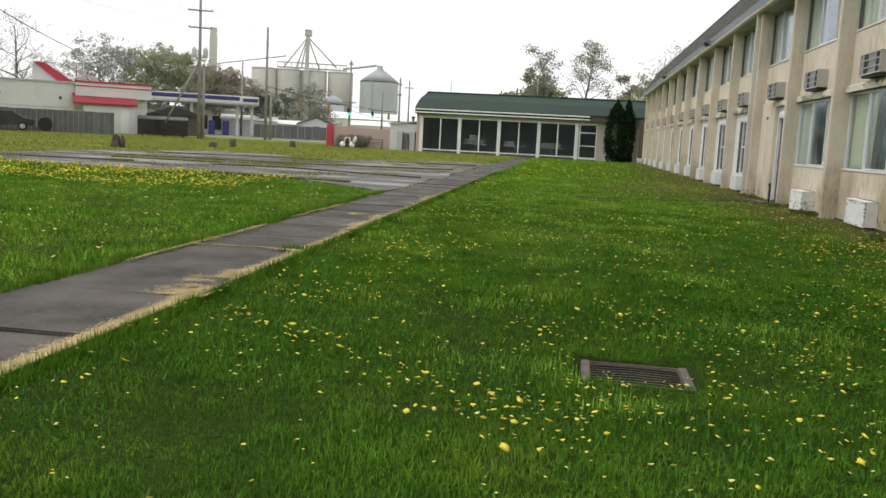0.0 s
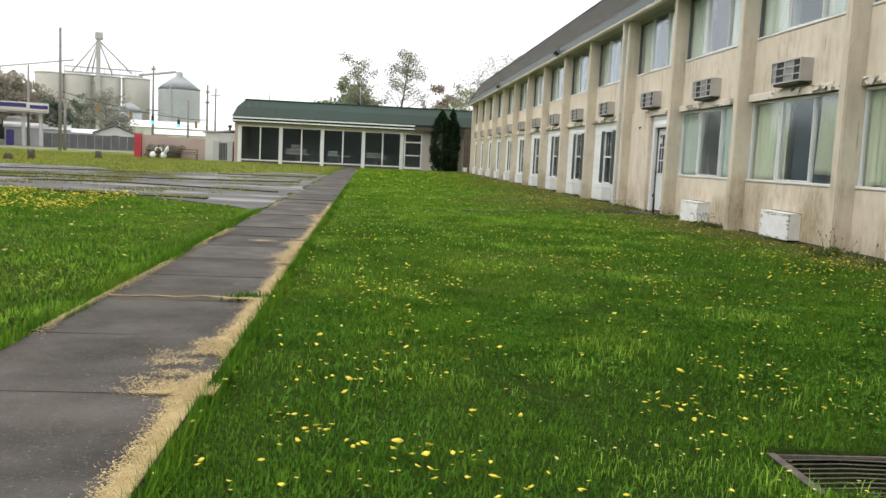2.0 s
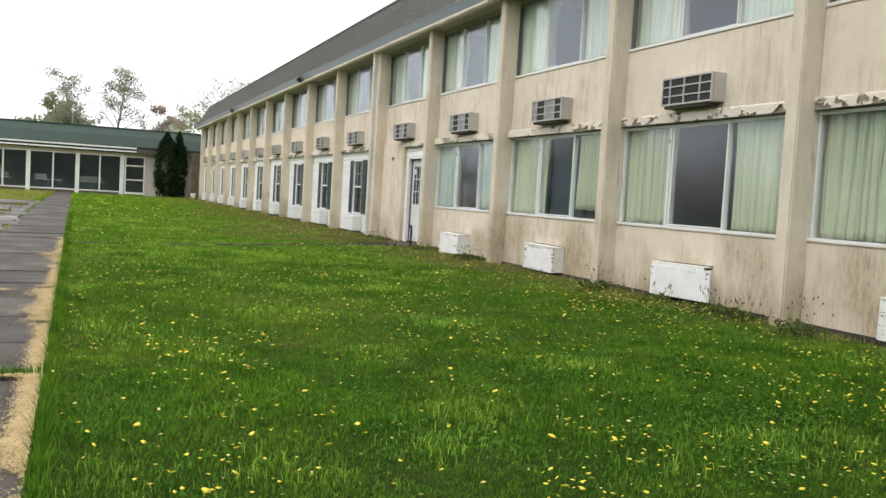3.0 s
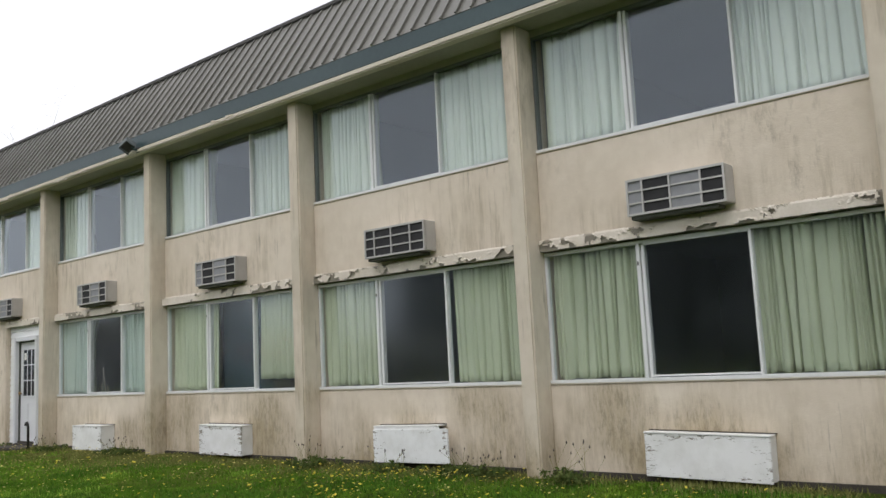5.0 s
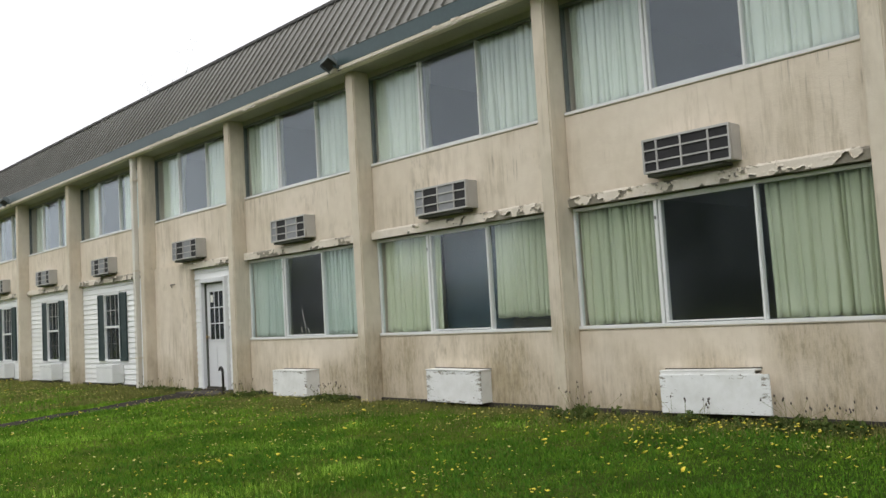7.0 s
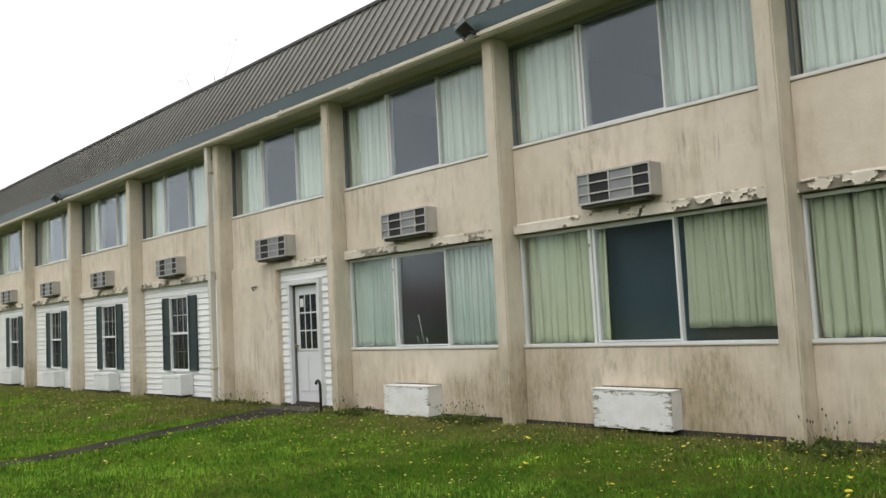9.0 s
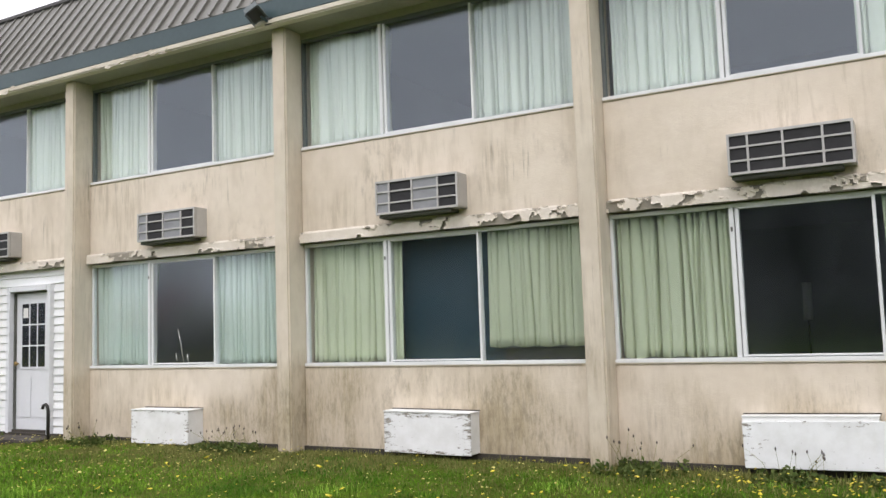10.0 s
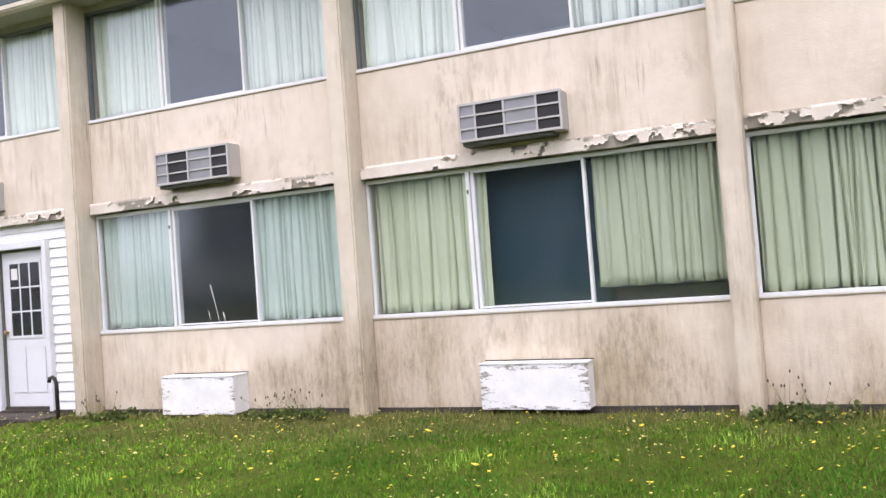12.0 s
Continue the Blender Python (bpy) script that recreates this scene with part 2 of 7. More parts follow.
def grass_material(name, a, b_col):
    """Blades of several kinds growing in patches: dark clover green, plain green and yellowish."""
    m, t, b = nodes_of(name)
    rnd = t.nodes.new("ShaderNodeNewGeometry").outputs["Random Per Island"]
    col = blend(t, rnd, a, b_col)
    dry = maths(t, "MULTIPLY", ramp(t, noise_tex(t, 0.55, 4, 0.6), 0.5, 0.72), 0.5)
    col = blend(t, dry, col, (0.27, 0.37, 0.04))
    lush = maths(t, "MULTIPLY", ramp(t, noise_tex(t, 1.3, 5, 0.6, seed=7.0), 0.45, 0.62), 0.5)
    col = blend(t, lush, col, (0.022, 0.09, 0.01))
    small = maths(t, "MULTIPLY", ramp(t, noise_tex(t, 5.5, 4, 0.65, seed=3.0), 0.5, 0.62), 0.45)
    col = blend(t, small, col, (0.018, 0.062, 0.007))
    t.links.new(col, b.inputs["Base Color"])
    b.inputs["Roughness"].default_value = 0.8
    b.inputs["Specular IOR Level"].default_value = 0.02
    through_light = t.nodes.new("ShaderNodeBsdfTranslucent")
    t.links.new(col, through_light.inputs["Color"])
    mix = t.nodes.new("ShaderNodeMixShader")
    mix.inputs[0].default_value = 0.12
    t.links.new(b.outputs[0], mix.inputs[1])
    t.links.new(through_light.outputs[0], mix.inputs[2])
    t.links.new(mix.outputs[0], t.nodes["Material Output"].inputs["Surface"])
    return m


def lamp_material(name, colour, strength):
    m, t, b = nodes_of(name)
    b.inputs["Emission Color"].default_value, b.inputs["Emission Strength"].default_value = (*colour, 1), strength
    b.inputs["Base Color"].default_value = (*colour, 1)
    return m


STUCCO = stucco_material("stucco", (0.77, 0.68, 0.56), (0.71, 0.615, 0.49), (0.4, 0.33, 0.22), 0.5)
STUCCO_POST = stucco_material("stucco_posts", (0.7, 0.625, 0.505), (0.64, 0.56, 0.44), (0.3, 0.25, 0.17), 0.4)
LEDGE = surface("bare_ledge_cement", (0.2, 0.18, 0.14), (0.36, 0.33, 0.27), 5.0, 45, 0.9, 0.0, 0.6, 0.006)
FLAKE = surface("flaking_cream_paint", (0.63, 0.56, 0.46), (0.78, 0.715, 0.62), 4.0, 50, 0.75, 0.0, 0.3, 0.004)
CREAM = surface("cream_paint", (0.56, 0.51, 0.41), (0.7, 0.65, 0.54), 1.5, 30, 0.7)
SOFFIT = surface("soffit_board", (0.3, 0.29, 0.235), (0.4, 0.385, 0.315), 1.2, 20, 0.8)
DOWN_PIPE = surface("greyed_cream_pipe", (0.58, 0.55, 0.48), (0.72, 0.69, 0.62), 1.2, 30, 0.6)
FLOOD = surface("faded_green_enamel", (0.07, 0.085, 0.085), (0.13, 0.15, 0.145), 3.0, 30, 0.6)
TEAL = surface("teal_metal", (0.03, 0.056, 0.062), (0.05, 0.085, 0.09), 0.8, 18, 0.42, 0.0, 0.15)
ROOF_METAL = surface("brown_roof_metal", (0.122, 0.118, 0.1), (0.168, 0.163, 0.14), 0.7, 24, 0.36, 0.0, 0.12, 0.003)
ROOF_CAP = surface("dark_roof_cap", (0.05, 0.047, 0.045), (0.08, 0.075, 0.07), 1.0, 30, 0.6)
FRAME_DARK = surface("dull_green_aluminium", (0.1, 0.115, 0.11), (0.17, 0.185, 0.175), 2.0, 40, 0.5)
WHITE_METAL = surface("white_aluminium", (0.7, 0.71, 0.7), (0.82, 0.83, 0.82), 2.0, 40, 0.45, 0.0, 0.1, 0.002)
GLASS = glass_material("window_glass")
GLASS_DIM = glass_material("dim_grey_glass", (0.6, 0.64, 0.66), 0.1, 0.22)
GLASS_OLD = glass_material("dusty_glass", (0.85, 0.88, 0.9))
CURTAIN_GREEN = surface("green_curtain", (0.53, 0.57, 0.4), (0.63, 0.665, 0.49), 2.0, 90, 0.95, 0, 0.2, 0.002, vary=0.08)
CURTAIN_MINT = surface("mint_curtain", (0.66, 0.71, 0.6), (0.77, 0.8, 0.69), 2.0, 90, 0.95, 0, 0.2, 0.002, vary=0.06)
CURTAIN_BLUE = surface("pale_blue_curtain", (0.53, 0.62, 0.55), (0.62, 0.69, 0.62), 2.0, 90, 0.95, 0, 0.2, 0.002, vary=0.06)
PANE_NAVY = surface("dark_teal_pane_tint", (0.008, 0.032, 0.048), (0.018, 0.05, 0.07), 2.0, 60, 0.95, 0, 0.1, 0.002)
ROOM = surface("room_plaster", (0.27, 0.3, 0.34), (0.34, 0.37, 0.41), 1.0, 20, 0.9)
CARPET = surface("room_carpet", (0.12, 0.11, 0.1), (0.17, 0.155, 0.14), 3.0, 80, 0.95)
AC_METAL = surface("grey_unit_metal", (0.42, 0.41, 0.39), (0.54, 0.52, 0.49), 2.0, 50, 0.5, 0.2, 0.1, 0.002, vary=0.07)
AC_GREY = surface("grey_grille", (0.23, 0.235, 0.245), (0.3, 0.305, 0.315), 8.0, 300, 0.6, 0.0, 0.6, 0.002)
AC_DARK = surface("dark_grille", (0.012, 0.012, 0.013), (0.025, 0.024, 0.025), 8.0, 300, 0.7, 0.0, 0.5, 0.002)
AC_PAN = surface("stained_pan_and_reveal_shade", (0.07, 0.075, 0.06), (0.13, 0.13, 0.11), 3.0, 30, 0.7)
BOX_WHITE = worn_board_material("worn_white_boards", (0.84, 0.84, 0.82), (0.42, 0.38, 0.31), 0.12)
BOX_FLAKED = worn_board_material("flaked_white_boards", (0.84, 0.84, 0.83), (0.46, 0.42, 0.35), 0.18)
BOX_SIDE = worn_board_material("weathered_box_sides", (0.8, 0.8, 0.78), (0.42, 0.38, 0.31), 0.0)
BOX_SOUND = worn_board_material("whiter_boards", (0.84, 0.85, 0.84), (0.42, 0.38, 0.31), 0.1)
SIDING = surface("white_siding", (0.8, 0.81, 0.8), (0.88, 0.89, 0.88), 1.5, 30, 0.5, 0.0, 0.1, 0.002, vary=0.05)
SHUTTER = surface("dark_green_shutter", (0.02, 0.04, 0.042), (0.034, 0.06, 0.062), 2.0, 40, 0.6)
DOOR_PAINT = surface("white_door_paint", (0.68, 0.69, 0.7), (0.76, 0.77, 0.78), 1.4, 30, 0.45, 0.0, 0.08, 0.002)
BRASS = surface("worn_brass", (0.3, 0.2, 0.08), (0.42, 0.3, 0.13), 6, 60, 0.4, 0.9, 0.1)
BLACK_PIPE = surface("black_pipe", (0.012, 0.011, 0.01), (0.03, 0.026, 0.022), 6, 60, 0.6)
PAPER = surface("paper", (0.7, 0.69, 0.64), (0.8, 0.79, 0.75), 6, 60, 0.8)
DARK_BASE = surface("dark_edging_and_foot_shade", (0.03, 0.026, 0.02), (0.07, 0.06, 0.045), 4, 40, 0.9)
CONCRETE = paving_material("dark_worn_concrete", (0.04, 0.034, 0.028), (0.098, 0.085, 0.07), (0.24, 0.2, 0.14))
ASPHALT = wet_asphalt_material("old_wet_asphalt")
DARK_PATH = surface("dark_path_asphalt", (0.028, 0.025, 0.02), (0.06, 0.053, 0.042), 1.5, 40, 0.95, 0.0, 0.5, 0.006)
PUDDLE = surface("rain_water", (0.02, 0.02, 0.019), (0.035, 0.034, 0.032), 1.0, 8, 0.06, 0.0, 0.0)
DARK_PATH.node_tree.nodes["Principled BSDF"].inputs["Specular IOR Level"].default_value = 0.05
ROAD = surface("far_road_asphalt", (0.16, 0.16, 0.16), (0.22, 0.22, 0.22), 0.3, 20, 0.7)
STRAW = surface("straw", (0.44, 0.32, 0.14), (0.68, 0.53, 0.27), 7.0, 70, 0.9, 0, 0, vary=0.25, island=True)
IRON = surface("rusty_cast_iron", (0.06, 0.05, 0.043), (0.17, 0.14, 0.12), 9, 70, 0.75, 0.3, 0.5, 0.004)
PIT = surface("wet_pit", (0.004, 0.003, 0.003), (0.012, 0.01, 0.008), 5, 40, 0.7)
GRASS = grass_material("grass_blades", (0.054, 0.142, 0.012), (0.148, 0.285, 0.023))
# Brighter copy of the lawn grass; light on the farther lawn put into colour.
GRASS_FAR = grass_material("brightened_grass_blades", (0.075, 0.19, 0.018), (0.25, 0.43, 0.04))
GRASS_TALL = grass_material("tall_grass_blades", (0.19, 0.38, 0.035), (0.38, 0.56, 0.085))
WEED = leaf_material("wall_weeds", (0.14, 0.165, 0.042), (0.33, 0.31, 0.11))
OLIVE = leaf_material("olive_weeds", (0.06, 0.1, 0.025), (0.17, 0.2, 0.065))
VERGE = leaf_material("verge_blades", (0.19, 0.235, 0.05), (0.38, 0.39, 0.105))
PETAL = surface("dandelion_yellow", (0.8, 0.6, 0.02), (0.88, 0.76, 0.1), 20, 200, 0.7, 0, 0, vary=0.15, island=True)
PETAL_PALE = surface("pale_dandelion", (0.62, 0.52, 0.1), (0.76, 0.7, 0.26), 20, 200, 0.8, 0, 0, vary=0.15, island=True)
CLOVER = leaf_material("broad_leaves", (0.05, 0.15, 0.016), (0.13, 0.255, 0.034))
BARK = surface("grey_bark", (0.13, 0.12, 0.105), (0.24, 0.225, 0.2), 3, 20, 0.9, 0, 0.6, 0.03)
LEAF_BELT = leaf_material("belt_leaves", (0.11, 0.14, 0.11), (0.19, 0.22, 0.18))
# Foliage of distant trees is paled: air haze is put into the colour.
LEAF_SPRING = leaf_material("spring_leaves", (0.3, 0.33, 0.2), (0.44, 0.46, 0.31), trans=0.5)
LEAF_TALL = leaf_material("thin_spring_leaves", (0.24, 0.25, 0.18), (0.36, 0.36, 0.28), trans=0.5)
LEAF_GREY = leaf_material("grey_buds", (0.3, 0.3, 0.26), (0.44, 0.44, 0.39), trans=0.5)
LEAF_HAZE_GREEN = leaf_material("green_leaves", (0.25, 0.29, 0.18), (0.4, 0.44, 0.29), trans=0.5)
LEAF_HAZE_RUST = leaf_material("haze_paled_rusty_buds", (0.34, 0.3, 0.24), (0.47, 0.42, 0.34), trans=0.5)
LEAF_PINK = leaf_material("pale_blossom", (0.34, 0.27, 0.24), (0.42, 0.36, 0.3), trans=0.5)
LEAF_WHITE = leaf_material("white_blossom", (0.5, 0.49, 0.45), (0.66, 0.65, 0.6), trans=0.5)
CEDAR = leaf_material("cedar_scales", (0.014, 0.028, 0.014), (0.03, 0.055, 0.025))
GREEN_ROOF = surface("green_shingle_metal", (0.022, 0.034, 0.024), (0.02, 0.058, 0.042), 0.16, 9, 0.6, 0, 0.2, 0.006)
WHITE_WALL = surface("white_painted_block", (0.6, 0.59, 0.57), (0.72, 0.71, 0.68), 0.5, 8, 0.8)
CREAM_WALL = surface("cream_wall", (0.52, 0.47, 0.41), (0.63, 0.58, 0.52), 0.7, 10, 0.85)
PINK_WALL = surface("pinkish_block_wall", (0.42, 0.31, 0.27), (0.52, 0.41, 0.37), 0.6, 9, 0.85)
RED_DULL = surface("dull_red_roof", (0.22, 0.018, 0.03), (0.33, 0.035, 0.05), 1.0, 12, 0.7)
STUMP = surface("rotten_brown_wood", (0.05, 0.04, 0.03), (0.13, 0.105, 0.075), 5, 30, 0.95, 0, 0.6, 0.02)
RED = surface("red_paint", (0.4, 0.03, 0.05), (0.5, 0.055, 0.075), 1.0, 12, 0.6)
BLUE = surface("blue_paint", (0.028, 0.026, 0.13), (0.045, 0.04, 0.19), 1.0, 12, 0.5)
DARK = surface("dark_equipment_and_unlit_rooms", (0.02, 0.02, 0.022), (0.045, 0.043, 0.042), 1.0, 10, 0.6)
FENCE_GREY = surface("grey_fence_boards", (0.085, 0.09, 0.088), (0.145, 0.15, 0.147), 1.0, 14, 0.85, vary=0.15)
FENCE_BROWN = surface("brown_fence_boards", (0.07, 0.055, 0.045), (0.12, 0.1, 0.085), 1.5, 18, 0.85, vary=0.15)
SILO = surface("silo_concrete", (0.47, 0.45, 0.43), (0.57, 0.55, 0.53), 0.12, 1.5, 0.85)
BIN_STEEL = surface("galvanised_bin", (0.36, 0.38, 0.41), (0.48, 0.5, 0.53), 0.15, 2.0, 0.5, 0.2)
BIN_ROOF = surface("grey_bin_roof", (0.28, 0.3, 0.32), (0.37, 0.39, 0.41), 0.2, 2, 0.6)
STEEL = surface("grey_steel", (0.4, 0.4, 0.4), (0.52, 0.52, 0.52), 0.5, 4, 0.6, 0.2)
POLE_WOOD = surface("weathered_pole", (0.19, 0.18, 0.17), (0.3, 0.285, 0.27), 2, 20, 0.9)
WIRE = surface("cable_black", (0.03, 0.03, 0.032), (0.06, 0.06, 0.062), 3, 30, 0.6)
SHINGLE = surface("grey_shingles", (0.15, 0.14, 0.135), (0.22, 0.21, 0.2), 0.8, 8, 0.9)
SIGNAL_YELLOW = surface("signal_yellow", (0.26, 0.17, 0.08), (0.32, 0.22, 0.11), 2, 20, 0.6)
SIGNAL_GREEN = lamp_material("signal_green_lens", (0.05, 0.85, 0.55), 1.2)
RUBBER = surface("tyre_rubber", (0.015, 0.015, 0.015), (0.03, 0.03, 0.03), 6, 60, 0.85)


# ---- building helpers ----
def put_box(bm, x0, x1, y0, y1, z0, z1):
    v = [bm.verts.new((x, y, z)) for z in (z0, z1) for x, y in ((x0, y0), (x1, y0), (x1, y1), (x0, y1))]
    for f in ((3, 2, 1, 0), (4, 5, 6, 7), (0, 1, 5, 4), (1, 2, 6, 5), (2, 3, 7, 6), (3, 0, 4, 7)):
        bm.faces.new([v[i] for i in f])


def boxes(*dims, bevel=0.0):
    bm = bmesh.new()
    for d in dims:
        put_box(bm, *d)
    if bevel:
        bmesh.ops.bevel(bm, geom=list(bm.edges), offset=bevel, segments=2, affect="EDGES", clamp_overlap=True)
    return bm


def prism(points, axis, lo, hi):
    """A solid from an outline: axis 'y' takes points as (x, z), 'x' as (y, z), 'z' as (x, y)."""
    bm = bmesh.new()
    at = {"x": lambda p, d: (d, p[0], p[1]), "y": lambda p, d: (p[0], d, p[1]), "z": lambda p, d: (p[0], p[1], d)}[axis]
    a = [bm.verts.new(at(p, lo)) for p in points]
    b = [bm.verts.new(at(p, hi)) for p in points]
    bm.faces.new(a)
    bm.faces.new(b[::-1])
    for i in range(len(a)):
        j = (i + 1) % len(a)
        bm.faces.new((a[j], a[i], b[i], b[j]))
    bmesh.ops.recalc_face_normals(bm, faces=list(bm.faces))
    return bm


def tube(bm, path, radii, sides=8):
    """A round bar along a path of points; closed at both ends."""
    rings = []
    for i, p in enumerate(path):
        p = Vector(p)
        d = (Vector(path[min(i + 1, len(path) - 1)]) - Vector(path[max(i - 1, 0)])).normalized()
        u = d.cross(Vector((0.31, 0.17, 0.93)) if abs(d.z) < 0.9 else Vector((1, 0.1, 0))).normalized()
        w = d.cross(u)
        r = radii[i] if isinstance(radii, (list, tuple)) else radii
        rings.append([bm.verts.new(p + r * (math.cos(a) * u + math.sin(a) * w)) for a in (2 * math.pi * k / sides for k in range(sides))])
    for a, b in zip(rings, rings[1:]):
        for k in range(sides):
            f = bm.faces.new((a[k], a[(k + 1) % sides], b[(k + 1) % sides], b[k]))
            f.smooth = True
    bm.faces.new(rings[0][::-1])
    bm.faces.new(rings[-1])
    return bm


def tubed(path, radii, sides=8):
    return tube(bmesh.new(), path, radii, sides)


def lathe(profile, x=0.0, y=0.0, sides=24):
    """A turned body: profile of (radius, z) from the bottom up."""
    return tubed([(x, y, z) for _, z in profile], [max(r, 0.001) for r, _ in profile], sides)


def mesh_of(name, bm, material):
    data = bpy.data.meshes.new(name)
    bmesh.ops.recalc_face_normals(bm, faces=list(bm.faces))
    bm.to_mesh(data)
    bm.free()
    data.materials.append(material)
    return data


def part(name, bm, material, parent, label=""):
    ob = new(name, mesh_of(name, bm, material))
    ob.parent = parent
    return tagged(ob, label)


def piece(name, data, parent, m):
    ob = new(name, data)
    ob.parent, ob.matrix_basis = parent, m
    return ob


def thing(name, at, label, category, group="", kind="", turn=0.0):
    ob = new(name)
    ob.matrix_basis = pose(*at, 0, 0, turn)
    return tagged(ob, label, category, group, kind)


def solid(name, bm, material, label, category, group="", kind="", at=None):
    ob = new(name, mesh_of(name, bm, material))
    if at is not None:
        ob.matrix_basis = at
    return tagged(ob, label, category, group, kind)


def sheet_mesh(name, verts, faces, material):
    data = bpy.data.meshes.new(name)
    data.from_pydata(verts, [], faces)
    data.materials.append(material)
    return data


def tri_mesh(name, co, tris, material):
    """A mesh from arrays of corners and triangles."""
    data = bpy.data.meshes.new(name)
    data.vertices.add(len(co))
    data.vertices.foreach_set("co", np.ascontiguousarray(co, dtype=np.float32).ravel())
    data.loops.add(tris.size)
    data.loops.foreach_set("vertex_index", np.ascontiguousarray(tris, dtype=np.int32).ravel())
    data.polygons.add(len(tris))
    data.polygons.foreach_set("loop_start", np.arange(0, tris.size, 3, dtype=np.int32))
    data.update(calc_edges=True)
    data.validate()
    data.materials.append(material)
    return data


def speckle(x, y, cell, seed):
    """Smooth random values over the plane, from 0 to 1."""
    g = np.random.default_rng(seed).uniform(0, 1, (256, 256))
    u, v = x / cell, y / cell
    i, j = np.floor(u).astype(int), np.floor(v).astype(int)
    p, q = u - i, v - j
    p, q = p * p * (3 - 2 * p), q * q * (3 - 2 * q)
    at = lambda a, b: g[a % 256, b % 256]
    return (at(i, j) * (1 - p) + at(i + 1, j) * p) * (1 - q) + (at(i, j + 1) * (1 - p) + at(i + 1, j + 1) * p) * q


# ---- the ground ----
GRATE = (-4.78, -4.11, -15.66, -15.13)  # x from, to; y from, to
LOT = ((-8.79, -3.1), (-9.3, -2.1), (-11.2, -0.3), (-14.0, 1.1), (-17.0, 0.2), (-23.4, 0.6), (-23.7, 12.0), (-22.0, 19.0), (-19.0, 19.5), (-16.0, 15.5), (-13.6, 19.0), (-11.8, 24.0), (-9.12, 25.0))


def ground_z(x, y):
    """Height of the lawn: it rises to the wall and dips round the drain."""
    s = np.clip(-np.asarray(x, float) / 3.0, 0, 1)
    z = -0.045 - 0.055 * s * s * (3 - 2 * s)
    z = z - 0.185 * np.exp(-((x + 4.42) ** 2 + (y + 15.4) ** 2) / (2 * 1.3**2)) * (np.asarray(x) < 0.5)
    calm = np.clip((np.abs(np.asarray(x) + 8.1) - 1.2) / 0.8, 0, 1)
    return z + 0.012 * np.sin(1.7 * x + 0.6 * y) * np.sin(0.9 * y - 0.5 * x) * s * calm


def walk_right(y):
    return -7.44 - 0.012 * (y + 13)


def ground_material():
    m, t, b = nodes_of("lawn_soil")
    col = blend(t, ramp(t, noise_tex(t, 0.35, 4), 0.35, 0.65), (0.018, 0.036, 0.007), (0.04, 0.07, 0.012))
    col = blend(t, 0.5, col, blend(t, ramp(t, noise_tex(t, 18, 5, 0.7), 0.3, 0.7), (0.008, 0.016, 0.004), (0.06, 0.1, 0.016)))
    col = blend(t, maths(t, "MULTIPLY", ramp(t, noise_tex(t, 0.06, 3), 0.5, 0.7), 0.5), col, (0.19, 0.19, 0.04))
    geo = t.nodes.new("ShaderNodeNewGeometry")
    split = t.nodes.new("ShaderNodeSeparateXYZ")
    t.links.new(geo.outputs["Position"], split.inputs[0])
    beyond = ramp(t, maths(t, "MULTIPLY", maths(t, "ADD", split.outputs["Y"], 13.0), 0.03), 0.0, 1.0)
    sward = blend(t, ramp(t, noise_tex(t, 0.3, 5, 0.65, stretch=(1, 0.4, 1), seed=5.0), 0.4, 0.62), (0.12, 0.17, 0.028), (0.3, 0.31, 0.06))
    col = blend(t, beyond, col, sward)
    t.links.new(col, b.inputs["Base Color"])
    b.inputs["Roughness"].default_value, b.inputs["Specular IOR Level"].default_value = 0.95, 0.03
    relief(t, b, noise_tex(t, 25, 5, 0.8), 1.0, 0.03)
    return m


SOIL = ground_material()
gx = sorted(set([round(v, 2) for v in np.arange(-26, 4.1, 0.5)] + [GRATE[0], GRATE[0] + 0.02, GRATE[1] - 0.02, GRATE[1], -9.15, -900, -400, -200, -120, -80, -60, -45, -34, 8, 20, 60, 150, 400, 900]))
gy = sorted(set([round(v, 2) for v in np.arange(-24, 20.1, 0.5)] + [GRATE[2], GRATE[2] + 0.02, GRATE[3] - 0.02, GRATE[3], -500, -200, -90, -50, -34, 25, 30, 35, 40, 45, 50, 60, 75, 95, 130, 180, 260, 400, 700, 1400]))
gv = []
for y in gy:
    for x in gx:
        pit = GRATE[0] + 0.01 < x < GRATE[1] - 0.01 and GRATE[2] + 0.01 < y < GRATE[3] - 0.01
        gv.append((x, y, -0.75 if pit else float(ground_z(x, y)) - (0.0 if x < 0.2 else 0.05)))
gf = [(j * len(gx) + i, j * len(gx) + i + 1, (j + 1) * len(gx) + i + 1, (j + 1) * len(gx) + i) for j in range(len(gy) - 1) for i in range(len(gx) - 1)]
ground = new("ground", sheet_mesh("ground", gv, gf, SOIL))
for f in ground.data.polygons:
    f.use_smooth = True
tagged(ground, "green lawn and grassy verge running to the horizon", "lawn", kind="structure")


def ragged(outline, z, step, wobble, seed):
    """A flat patch with an uneven outline, as a thin solid."""
    r = random.Random(seed)
    pts = []
    for p, q in zip(outline, outline[1:] + outline[:1]):
        n = max(1, int(math.dist(p, q) / step))
        pts += [(p[0] + (q[0] - p[0]) * i / n + r.uniform(-wobble, wobble), p[1] + (q[1] - p[1]) * i / n + r.uniform(-wobble, wobble)) for i in range(n)]
    return prism(pts, "z", z - 0.05, z)


